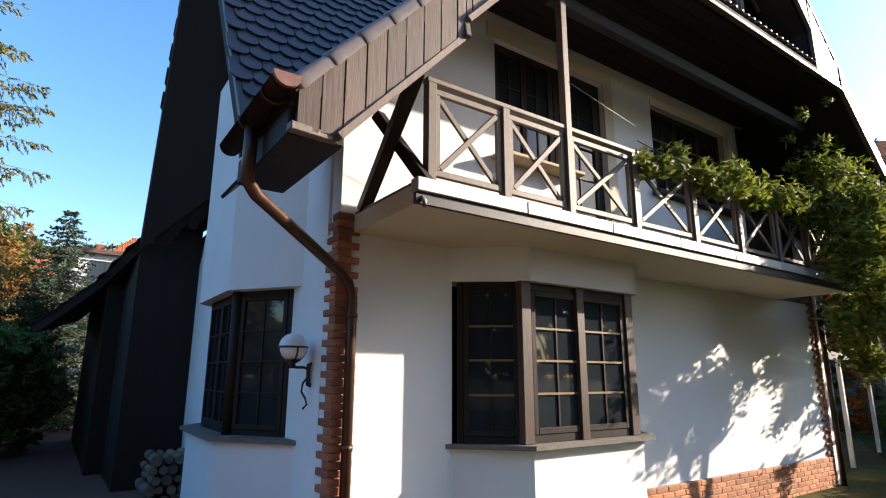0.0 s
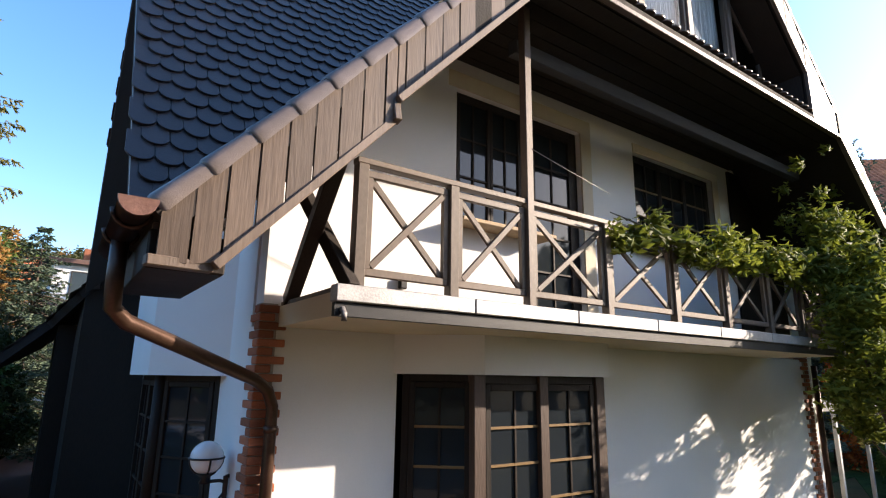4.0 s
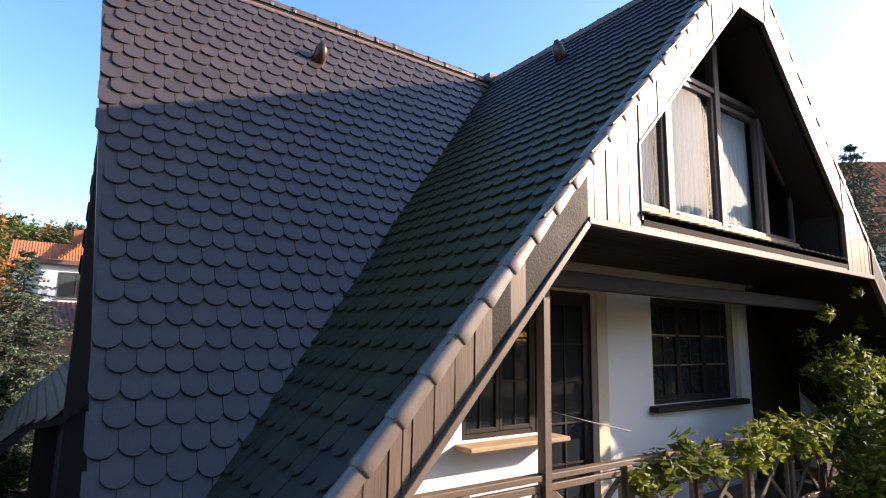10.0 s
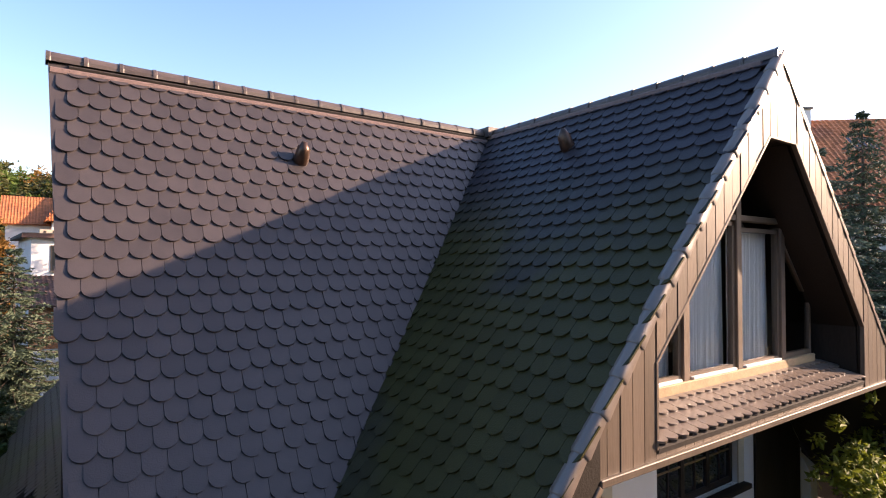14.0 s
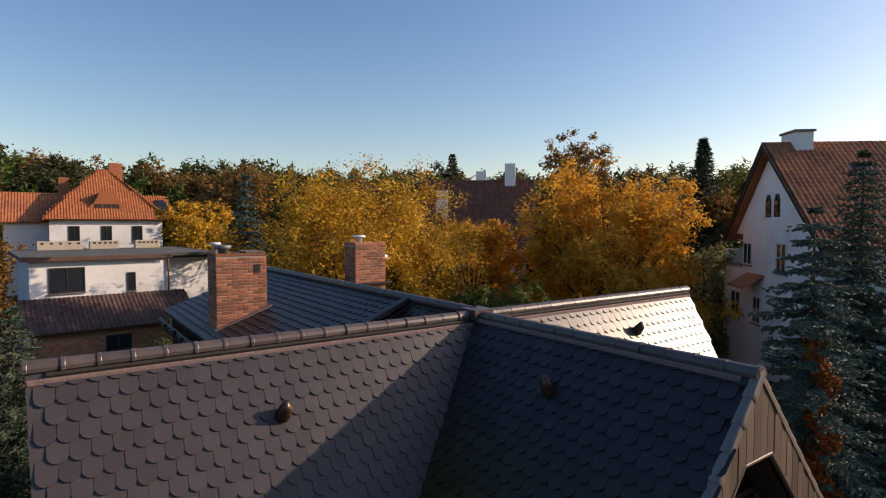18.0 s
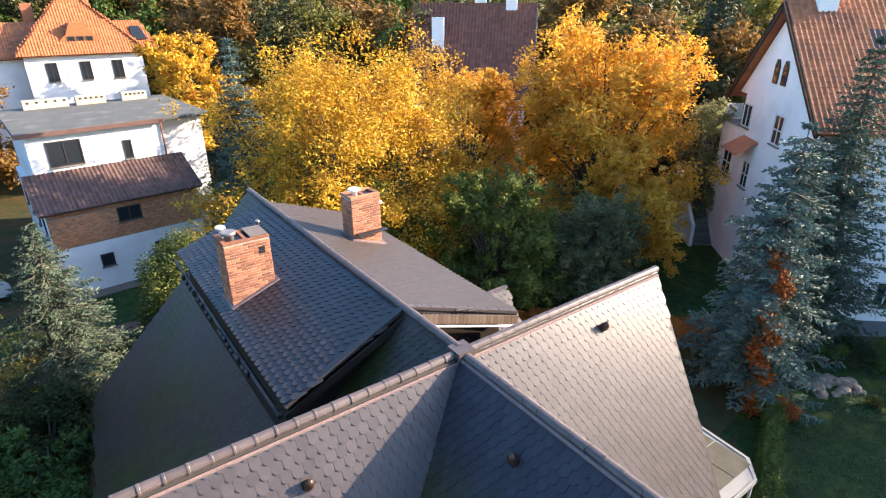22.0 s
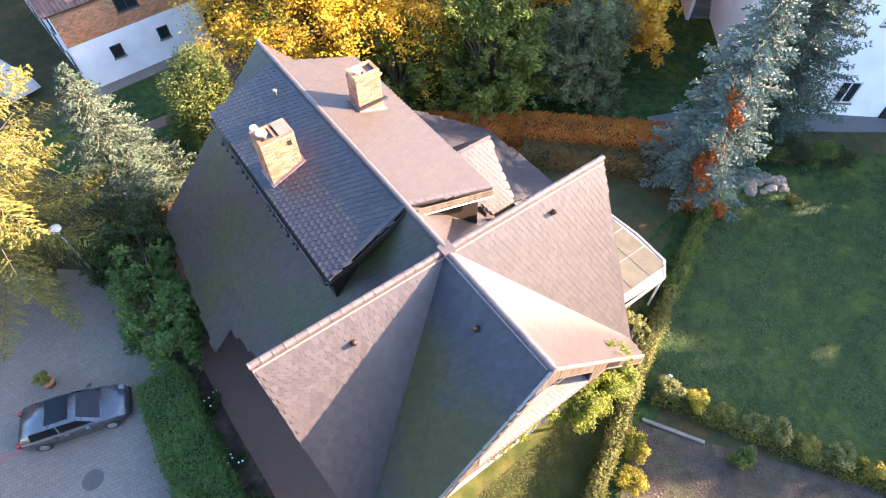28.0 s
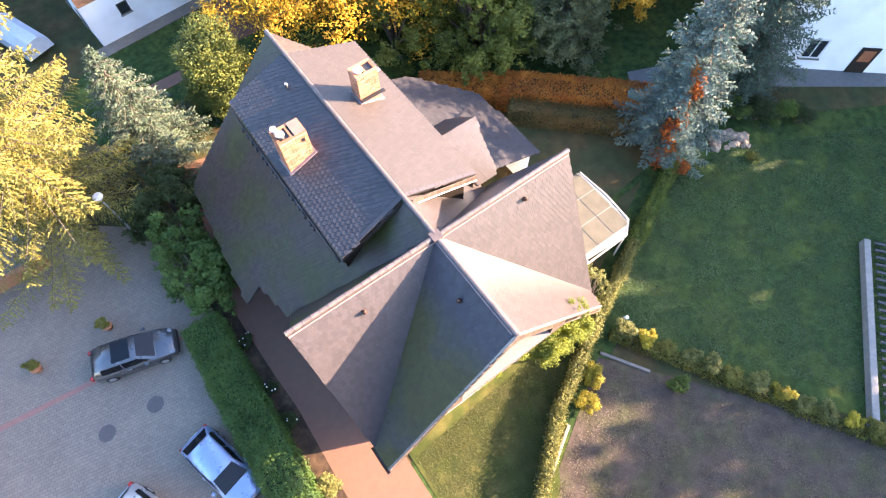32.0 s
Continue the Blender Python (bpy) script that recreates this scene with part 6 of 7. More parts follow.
def far_window(parent, x0, x1, y, z0, z1, cols=2, frame=frame_dark, fw=0.08, normal="y", out=-1, rows=1):
    """A window on a wall of a far house, in the house's own axes: frame, bars, panes and sill. normal: the wall's axis; out: its outward sign."""
    def bx(a, b, p, q, za, zb):
        return box(a, b, min(p, q), max(p, q), za, zb) if normal == "y" else box(min(p, q), max(p, q), a, b, za, zb)

    f = bmesh.new()
    for a, b, za, zb in ((x0, x0 + fw, z0, z1), (x1 - fw, x1, z0, z1), (x0 + fw, x1 - fw, z0, z0 + fw), (x0 + fw, x1 - fw, z1 - fw, z1)):
        t = bx(a, b, y + out * 0.05, y - out * 0.1, za, zb)
        me = bpy.data.meshes.new("t")
        t.to_mesh(me)
        t.free()
        f.from_mesh(me)
        bpy.data.meshes.remove(me)
    win = part("window", f, frame, parent)
    for c in range(cols):
        a, b = x0 + fw + (x1 - x0 - 2 * fw) * c / cols, x0 + fw + (x1 - x0 - 2 * fw) * (c + 1) / cols
        part("pane", bx(a, b, y + out * 0.015, y + out * 0.005, z0 + fw, z1 - fw), glass_dark, win)
        if c:
            part("bar", bx(a - fw * 0.4, a + fw * 0.4, y + out * 0.045, y, z0 + fw, z1 - fw), frame, win)
    for r in range(1, rows):
        z = z0 + (z1 - z0) * r / rows
        part("bar", bx(x0 + fw, x1 - fw, y + out * 0.045, y, z - fw * 0.35, z + fw * 0.35), frame, win)
    part("sill", bx(x0 - 0.06, x1 + 0.06, y + out * 0.14, y, z0 - 0.07, z0 - 0.01), stone_mat, win)
    return win


# flat-roofed house with the brick storey
fa = thing("apartment_house", "white flat-roofed house with a brick storey and brown lean-to roof", "house", at=(-6.9, 31.0, 0))
fa.rotation_euler, fa.scale = (0, 0, radians(5)), (0.95, 0.95, 0.95)
part("wall", box(0, 9.2, 0, 14, 0, 3.4), render_far, fa, "white plastered ground floor")
part("wall", box(0.002, 9.198, 0.002, 13.9, 3.4, 6.1), render_far, fa)
bk = part("brick_storey", box(0.01, 9.19, -0.03, 0.0, 3.42, 6.0), mortar, fa, "orange brick storey")
brick_face(bk, (0.01, -0.03), (5.2, -0.03), 4.5, 5.4, brick_pale, bw=0.26, bh=0.11, joint=0.02)
bb = []
bf = []
for r in range(34):
    for c in range(36):
        x = c * 0.27 - (0.13 if r % 2 else 0)
        z = 3.44 + r * 0.0755
        if 4.45 < z < 5.42 and x < 5.1 or x > 8.95:
            continue
        x0, x1 = max(0.01, x), min(9.18, x + 0.255)
        k = len(bb)
        bb += [(x0, -0.045, z), (x1, -0.045, z), (x1, -0.045, z + 0.064), (x0, -0.045, z + 0.064), (x0, -0.03, z), (x1, -0.03, z), (x1, -0.03, z + 0.064), (x0, -0.03, z + 0.064)]
        bf += [(k, k + 1, k + 2, k + 3), (k + 3, k + 2, k + 6, k + 7), (k, k + 4, k + 5, k + 1), (k, k + 3, k + 7, k + 4), (k + 1, k + 5, k + 6, k + 2)]
tagged(poly_part("bricks", bb, bf, brick_pale, bk), kind="stuff")
part("wall", box(0.3, 8.3, 3.0, 13.8, 6.1, 10.2), render_far, fa, "white upper floor")
part("wall", box(8.3, 11.6, 4.2, 13.8, 0, 10.1), render_far, fa)
rows_of_tiles(fa, [(-0.3, -0.65, 6.0), (9.4, -0.65, 6.0), (9.4, 3.0, 7.7), (-0.3, 3.0, 7.7)], (1, 0, 0), tile_lean, label="brown tiled lean-to roof", seed=21)
part("roof", box(-0.2, 11.9, 2.6, 14.2, 10.2, 10.42, 0.03), felt, fa, "grey felt flat roof")
part("eave_trim", box(-0.22, 8.6, 2.52, 2.6, 10.1, 10.38), tile_lean, fa)
part("eave_trim", box(8.6, 11.95, 3.75, 4.2, 10.0, 10.19), tile_lean, fa)
part("downpipe", tube([(8.4, 2.9, 10.1), (8.4, 2.9, 7.4)], 0.06, 8), tile_choc, fa)
for x0, x1 in ((1.5, 4.5), (5.0, 7.1), (8.3, 10.2)):
    p = part("parapet", box(x0, x1, 12.5, 13.1, 10.42, 11.1, 0.02), beige_wall, fa, "beige vent block on the flat roof")
    for k in range(5):
        xx = x0 + 0.25 + k * (x1 - x0 - 0.6) / 4
        part("vent_hole", box(xx, xx + 0.18, 12.48, 12.5, 10.85, 11.0), frame_dark, p)
far_window(fa, 1.3, 3.3, 3.0, 8.0, 9.65, 2)
far_window(fa, 5.75, 6.3, 3.0, 7.85, 9.15, 1)
far_window(fa, 3.9, 5.35, -0.05, 4.45, 5.45, 2)
far_window(fa, 2.3, 3.1, 0.0, 1.6, 2.5, 1)
far_window(fa, 5.7, 6.5, 0.0, 1.6, 2.5, 1)
for k in range(4):
    far_window(fa, 1.4 + k * 3, 2.2 + k * 3, 0.0, 3.9, 5.2, 1, normal="x")
    far_window(fa, 1.4 + k * 3, 2.2 + k * 3, 0.0, 1.0, 2.2, 1, normal="x")
part("pavement", box(-0.6, 10, -1.1, 0, 0, 0.08), paver_mat, fa)

# white gabled villa
vb_ = thing("villa", "white gabled villa with a red tiled roof", "house", at=(27.3, 5.5, -0.4))
vb_.rotation_euler, vb_.scale = (0, 0, radians(-42)), (1.1, 1.1, 1.1)
# own axes: x along the ridge, y across the gable
part("wall", box(0, 0.3, -1.7, 10, 0, 8.6), render_far, vb_, "white gable wall")
part("wall", box(0, 0.3, -1.7, 7.2, 8.6, 10.6), render_far, vb_)
part("wall", prism([(-1.7, 10.6), (8.2, 10.6), (3.7, 15.3)], "x", 0, 0.3), render_far, vb_, "white gable top")
part("corner_post", box(0, 0.25, 9.72, 9.97, 8.6, 9.5), render_far, vb_)
part("wall", box(0.3, 17, -1.7, -1.4, 0, 10.7), render_far, vb_)
part("wall", box(0.3, 17, 9.7, 10, 0, 8.6), render_far, vb_)
part("wall", box(1.9, 17, 9.7, 10, 8.6, 10.7), render_far, vb_)
part("wall", prism([(-1.7, 0), (10, 0), (8.2, 10.6), (3.7, 15.3), (-1.7, 10.6)], "x", 16.7, 17), render_far, vb_)
rows_of_tiles(vb_, [(-0.5, 3.7, 15.7), (17.5, 3.7, 15.7), (17.5, -2.4, 10.2), (-0.5, -2.4, 10.2)], (1, 0, 0), tile_red, label="red tiled roof slope", seed=22)
rows_of_tiles(vb_, [(-0.5, 3.7, 15.7), (17.5, 3.7, 15.7), (17.5, 8.9, 10.3), (-0.5, 8.9, 10.3)], (1, 0, 0), tile_red, seed=23)
for ye, ze in ((-2.45, 10.05), (8.95, 10.15)):
    part("bargeboard", beam((-0.5, ye, ze), (-0.5, 3.7, 15.55), 0.08, 0.35), wood_dark, vb_)
cc = part("chimney", box(0.9, 1.8, 3.1, 4.7, 14.5, 16.2), render_far, vb_, "white plastered chimney")
part("chimney_cap", box(0.8, 1.9, 3.0, 4.8, 16.2, 16.32, 0.02), stone_mat, cc)
part("skylight", plate([(3, 1.3, 13.6), (4.2, 1.3, 13.6), (4.2, 2.2, 14.41), (3, 2.2, 14.41)], 0.05), glass_dark, vb_)
for y in (2.95, 3.95):
    w = part("window", prism([(y - 0.3, 11.6), (y + 0.3, 11.6), (y + 0.3, 12.5), (y + 0.15, 12.85), (y - 0.15, 12.85), (y - 0.3, 12.5)], "x", -0.05, 0.05), frame_dark, vb_, "narrow arched window")
    part("pane", prism([(y - 0.24, 11.68), (y + 0.24, 11.68), (y + 0.24, 12.45), (y, 12.75), (y - 0.24, 12.45)], "x", -0.07, -0.055), glass_dark, w)
log_ = part("loggia", box(1.6, 1.9, 7.2, 9.98, 8.6, 10.6), render_far, vb_, "open corner loggia with white windows")
part("loggia_wall", box(0.3, 1.6, 7.0, 7.2, 8.6, 10.6), render_far, log_)
part("loggia_floor", box(0.0, 1.6, 7.2, 9.98, 8.5, 8.62), stone_mat, log_)
part("loggia_ceiling", box(0.3, 1.6, 7.2, 8.4, 10.58, 10.66), render_far, log_)
far_window(vb_, 7.5, 8.9, 1.6, 8.7, 10.3, 2, frame=white_frame, normal="x", rows=2)
far_window(vb_, 5.9, 7.1, 0.0, 8.75, 10.1, 2, frame=white_frame, normal="x")
for k in range(3):
    part("baluster_panel", box(0.05 + k * 0.5, 0.5 + k * 0.5, 9.86, 9.9, 8.65, 9.6), white_frame, log_)
part("handrail", box(0.05, 0.13, 8.3, 9.7, 9.5, 9.6), white_frame, log_)
far_window(vb_, 7.4, 8.8, 0.0, 5.4, 7.0, 2, frame=white_frame, normal="x", rows=2)
far_window(vb_, 4.6, 5.6, 0.0, 5.4, 7.0, 2, frame=white_frame, normal="x", rows=2)
far_window(vb_, 1.8, 2.9, 0.0, 8.6, 10.2, 2, frame=white_frame, normal="x", rows=2)
part("canopy", plate([(-1.2, 4.3, 7.6), (-1.2, 6.4, 7.6), (0, 6.4, 8.3), (0, 4.3, 8.3)], 0.1), tile_red, vb_)
for k in range(5):
    far_window(vb_, 1.5 + k * 3.1, 2.6 + k * 3.1, -1.7, 6.0, 7.6, 2, frame=white_frame)
    if k != 2:
        far_window(vb_, 1.5 + k * 3.1, 2.6 + k * 3.1, -1.7, 1.3, 2.7, 2, frame=white_frame)
dr = part("door", box(7.7, 8.8, -1.78, -1.7, 0.1, 2.3, 0.02), wood_dark, vb_, "dark brown front door")
part("door_panel", box(7.9, 8.6, -1.8, -1.78, 1.3, 2.1), tile_red, dr)
part("stair_wall", prism([(7.5, 0), (12.4, 0), (12.4, 4.25), (11.4, 4.25), (7.9, 2.1), (7.5, 1.95)], "x", -1.65, -1.42), render_far, vb_, "solid white wall of the outside stair")
arc = [(math.cos(radians(180 - a * 15)), math.sin(radians(180 - a * 15))) for a in range(7)]
part("stair_wall", prism([(1.65 * c, 12.4 + 1.3 * s) for c, s in arc] + [(1.42 * c, 12.4 + 1.08 * s) for c, s in arc[::-1]], "z", 0, 4.25), render_far, vb_, "rounded end of the stair wall")
part("landing", box(-1.42, 0, 11.4, 13.4, 0, 3.3), stone_mat, vb_)
part("wall", box(0, 0.3, 10, 13.5, 0, 3.3), render_far, vb_)
for k in range(16):
    part("step", box(-1.42, 0, 7.5 + k * 0.24, 11.4, k * 0.2, k * 0.2 + 0.2), stone_mat, vb_)

# orange hip-roofed villa in the distance
vo = thing("hip_roofed_villa", "distant villa with a steep orange hipped roof", "house", at=(*site(-0.4, 62), 0))
part("wall", box(-5.2, 5.2, 0, 11, 0, 12.4), render_far, vo, "white wall")
for quad, al, sd in (([(-5.8, -0.6, 12.3), (5.8, -0.6, 12.3), (0.4, 5.0, 18.0), (-0.4, 5.0, 18.0)], (1, 0, 0), 24), ([(-5.8, 11.6, 12.3), (5.8, 11.6, 12.3), (0.4, 6.0, 18.0), (-0.4, 6.0, 18.0)], (1, 0, 0), 25), ([(-5.8, -0.6, 12.3), (-5.8, 11.6, 12.3), (-0.4, 6.0, 18.0), (-0.4, 5.0, 18.0)], (0, 1, 0), 26), ([(5.8, -0.6, 12.3), (5.8, 11.6, 12.3), (0.4, 6.0, 18.0), (0.4, 5.0, 18.0)], (0, 1, 0), 27)):
    rows_of_tiles(vo, quad, al, tile_orange, label="orange clay tiled roof", seed=sd)
part("wing", box(-9, -5.2, 2, 10, 0, 12.0), render_far, vo)
rows_of_tiles(vo, [(-9.4, 1.5, 12.0), (-3, 1.5, 12.0), (-3, 6, 15.2), (-9.4, 6, 15.2)], (1, 0, 0), tile_red, seed=28)
rows_of_tiles(vo, [(3.5, 2.5, 12.4), (7.4, 2.5, 12.4), (6.4, 6, 15.2), (3.5, 6, 15.2)], (1, 0, 0), tile_orange, seed=29)
part("solar_panel", plate([(5.2, 3.4, 13.35), (6.6, 3.4, 13.35), (6.2, 5.0, 14.65), (5.2, 5.0, 14.65)], 0.05), glass_dark, vo)
dm = part("dormer", prism([(-2.4, 13.1), (2.4, 13.1), (1.2, 14.1), (0.7, 15.2), (-0.7, 15.2), (-1.2, 14.1)], "y", 0.55, 2.5), tile_orange, vo, "wide eyebrow dormer")
for k in range(3):
    far_window(vo, -1.15 + k * 0.8, -0.5 + k * 0.8, 0.55, 13.2, 13.95, 1)
part("chimney", box(0.6, 1.9, 5.0, 6.0, 15.5, 18.8, 0.02), brick_red, vo, "square brick chimney")
part("chimney", box(-4.2, -3.2, 6.0, 7.0, 13, 17.0, 0.02), brick_red, vo)
for k in range(3):
    far_window(vo, -3.6 + k * 2.9, -2.6 + k * 2.9, 0.0, 9.8, 11.6, 2)

# brown gabled house among the trees
vg = thing("brown_roofed_house", "grey house with a steep brown roof among trees", "house", at=(26.1, 41.8, -4.8))
vg.rotation_euler, vg.scale = (0, 0, radians(-44)), (1.3, 1.3, 1.3)
part("wall", prism([(0, 0), (8, 0), (8, 10.5), (4, 16.2), (0, 10.5)], "x", 8.3, 8.6), render_far, vg)
part("wall", box(0, 8.3, 0, 8, 0, 10.6), render_far, vg)
rows_of_tiles(vg, [(-0.5, 4, 16.6), (9.2, 4, 16.6), (9.2, -0.7, 9.9), (-0.5, -0.7, 9.9)], (1, 0, 0), tile_choc, label="steep brown tiled roof", seed=30)
rows_of_tiles(vg, [(-0.5, 4, 16.6), (9.2, 4, 16.6), (9.2, 8.7, 9.9), (-0.5, 8.7, 9.9)], (1, 0, 0), tile_choc, seed=31)
for x, y, z, h in ((1.2, 1.6, 13.2, 2.4), (4.3, 4.0, 16.2, 1.2), (6.8, 3.6, 15.8, 2.2)):
    part("chimney", box(x, x + 0.9, y, y + 0.8, z - 1.5, z + h, 0.02), render_far, vg, "white plastered chimney")
for k in range(3):
    far_window(vg, 1 + k * 2.6, 2 + k * 2.6, 0.0, 7.6, 9.2, 2, frame=white_frame)
part("gable_timber", prism([(1.0, 11.6), (7.0, 11.6), (4, 15.9)], "x", 8.6, 8.75), wood_board, vg, "dark timber-clad gable")
far_window(vg, 3.5, 4.5, 8.75, 12.4, 13.7, 2, frame=white_frame, normal="x", out=1)
far_window(vg, 2.0, 3.2, 8.6, 8.0, 9.8, 2, frame=white_frame, normal="x", out=1)
far_window(vg, 4.9, 6.1, 8.6, 8.0, 9.8, 2, frame=white_frame, normal="x", out=1)
gb2 = part("dormer", prism([(0.2, 10.0), (3.4, 10.0), (1.8, 13.6)], "y", -0.55, 2.4), tile_choc, vg, "small gabled dormer with a brown roof")
for sd in (-1, 1):
    part("bargeboard", beam((1.8 + sd * 1.75, -0.62, 9.9), (1.8, -0.62, 13.7), 0.08, 0.2), wood_board, gb2)
part("dormer_front", prism([(0.5, 10.05), (3.1, 10.05), (1.8, 13.0)], "y", -0.6, -0.56), wood_dark, gb2)
for s, y in ((-1, 0.6), (1, 7.4)):
    part("bargeboard", beam((9.25, 4 + s * 4.75, 9.8), (9.25, 4, 16.5), 0.1, 0.3), wood_board, vg)


# ---- cars ----
def paint(name, color, metal=0.5):
    m = mat(name, color, 0.3, 0.05, 3, 60, 0.0, metal=metal, coat=0.6)
    return m


car_glass = glass_mat("car_window_glass", (0.015, 0.018, 0.022), 0.04)
tyre_mat = mat("black_tyre_rubber", (0.02, 0.02, 0.02), 0.85, 0.2)
rim_mat = mat("silver_wheel_rim", (0.45, 0.45, 0.46), 0.35, 0.1, metal=0.8)
lens_mat = mat("clear_headlamp_lens", (0.16, 0.17, 0.18), 0.12, 0.05)
tail_mat = mat("red_tail_lamp", (0.35, 0.02, 0.015), 0.2, 0.05)
black_trim = mat("black_plastic_trim", (0.015, 0.015, 0.016), 0.6, 0.1)


def car(label, color, x, y, turn, roof_glass=False, slope=0.32, length=4.25, tail=True):
    """A small hatchback, nose towards its own +x."""
    c = thing("car", label, "car", "cars in the parking yard", at=(*site(x, y), 0.03))
    c.rotation_euler = (0, 0, radians(turn))
    k = length / 4.25
    # body: stations along the length with half width, lower edge, waist height
    st = [(-2.12, 0.62, 0.42, 0.62), (-2.08, 0.74, 0.32, 0.84), (-1.9, 0.82, 0.26, 0.93), (-1.3, 0.86, 0.22, 0.94), (-0.4, 0.87, 0.22, 0.93), (0.5, 0.87, 0.22, 0.92), (1.1, 0.86, 0.22, 0.90), (1.55, 0.82, 0.24, 0.80), (1.95, 0.74, 0.3, 0.68), (2.12, 0.58, 0.4, 0.58)]
    v, f = [], []
    for sx, hw, lo, hi in st:
        sec = [(-hw * 0.96, lo), (-hw, (lo + hi) / 2), (-hw * 0.985, hi - 0.08), (-hw * 0.9, hi), (0, hi + 0.035), (hw * 0.9, hi), (hw * 0.985, hi - 0.08), (hw, (lo + hi) / 2), (hw * 0.96, lo), (0, lo)]
        v += [(sx * k, a, b) for a, b in sec]
    n = 10
    for i in range(len(st) - 1):
        for j in range(n):
            f.append((i * n + j, (i + 1) * n + j, (i + 1) * n + (j + 1) % n, i * n + (j + 1) % n))
    f += [tuple(range(n)), tuple(range((len(st) - 1) * n, len(st) * n))[::-1]]
    me = bpy.data.meshes.new("body")
    me.from_pydata(v, [], f)
    me.polygons.foreach_set("use_smooth", [True] * len(me.polygons))
    mesh_part("body", me, color, c)
    # cabin
    rear = -1.95
    cab = [(rear, 0.78, 0.93, 0.76, 0.94), (rear + slope, 0.8, 0.93, 0.62, 1.42), (-0.9, 0.82, 0.93, 0.63, 1.47), (0.1, 0.82, 0.92, 0.62, 1.45), (0.4, 0.82, 0.92, 0.58, 1.38), (1.15, 0.78, 0.88, 0.72, 0.9)]
    v, f = [], []
    for sx, w0, z0, w1, z1 in cab:
        v += [(sx * k, -w0, z0), (sx * k, -w1, z1), (sx * k, 0, z1 + 0.025), (sx * k, w1, z1), (sx * k, w0, z0)]
    for i in range(len(cab) - 1):
        for j in range(4):
            f.append((i * 5 + j, (i + 1) * 5 + j, (i + 1) * 5 + j + 1, i * 5 + j + 1))
    me = bpy.data.meshes.new("cabin")
    me.from_pydata(v, [], f)
    me.polygons.foreach_set("use_smooth", [True] * len(me.polygons))
    mesh_part("cabin", me, color, c)

    def pane(name, pts, lift=(0, 0, 0.012), material=car_glass, label2=""):
        bm = bmesh.new()
        bm.faces.new([bm.verts.new(Vector((p[0] * k, p[1], p[2])) + Vector(lift)) for p in pts])
        bmesh.ops.solidify(bm, geom=bm.faces[:], thickness=0.006)
        return part(name, bm, material, c, label2)

    pane("windscreen", [(1.12, -0.69, 0.925), (1.12, 0.69, 0.925), (0.4, 0.55, 1.4), (0.4, -0.55, 1.4)], (0.012, 0, 0.032))
    pane("rear_window", [(rear + slope * 0.16, -0.68, 1.02), (rear + slope * 0.16, 0.68, 1.02), (rear + slope * 0.97, 0.57, 1.41), (rear + slope * 0.97, -0.57, 1.41)], (-0.025, 0, 0.02))
    if roof_glass:
        pane("glass_roof", [(-0.75, -0.56, 1.48), (-0.75, 0.56, 1.48), (0.12, 0.56, 1.463), (0.12, -0.56, 1.463)], (0, 0, 0.022))
    for s in (-1, 1):
        pane("side_window", [(-1.5, s * 0.775, 1.0), (-0.45, s * 0.79, 1.0), (-0.45, s * 0.675, 1.38), (-1.4, s * 0.665, 1.38)], (0, s * 0.02, 0))
        pane("side_window", [(-0.38, s * 0.79, 1.0), (0.85, s * 0.765, 0.98), (0.35, s * 0.66, 1.32), (-0.38, s * 0.675, 1.38)], (0, s * 0.02, 0))
        part("mirror", box(0.62 * k, 0.82 * k, s * 0.98 - 0.08, s * 0.98 + 0.08, 0.95, 1.08, 0.03), color, c)
        part("headlamp", box(1.7 * k, 2.03 * k, s * 0.6 - 0.14, s * 0.6 + 0.12, 0.58, 0.73, 0.05), lens_mat, c, "clear headlamp")
        part("tail_lamp", box(-2.1 * k, -1.92 * k, s * 0.7 - 0.1, s * 0.7 + 0.1, 0.7, 0.98 if tail else 0.86, 0.03), tail_mat, c, "red tail lamp")
        part("door_handle", box(-0.3 * k, -0.12 * k, s * 0.885 - 0.012, s * 0.885 + 0.012, 0.8, 0.83), rim_mat, c)
        for wx in (-1.33, 1.32):
            w = part("wheel", tube([(wx * k, s * 0.68, 0.31), (wx * k, s * 0.71, 0.31), (wx * k, s * 0.85, 0.31), (wx * k, s * 0.875, 0.31)], [0.27, 0.31, 0.31, 0.27], 20), tyre_mat, c)
            part("rim", tube([(wx * k, s * 0.86, 0.31), (wx * k, s * 0.885, 0.31)], [0.2, 0.18], 14), rim_mat, w)
    part("bumper", box(-2.16 * k, -2.02 * k, -0.7, 0.7, 0.3, 0.52, 0.05), color, c)
    part("bumper", box(1.98 * k, 2.16 * k, -0.66, 0.66, 0.28, 0.5, 0.05), black_trim, c)
    part("plate", box(-2.19 * k, -2.165 * k, -0.26, 0.26, 0.55, 0.66), white_frame, c)
    return c


car("dark grey hatchback with a glass roof panel", paint("dark_grey_car_paint", (0.085, 0.085, 0.09)), -13.65, 8.27, -15, roof_glass=True)
car("pale blue silver hatchback parked by the hedge", paint("pale_blue_car_paint", (0.20, 0.28, 0.42)), -12.4, 0.55, -75, slope=0.62, tail=False)
car("silver estate car with red tail lamps", paint("silver_car_paint", (0.42, 0.42, 0.43)), -16.0, 0.2, -68)

# ---- yard details ----
strip_red = mat("red_paving_blocks", (0.24, 0.11, 0.085), 0.85, 0.2, 3, 50, 0.3)
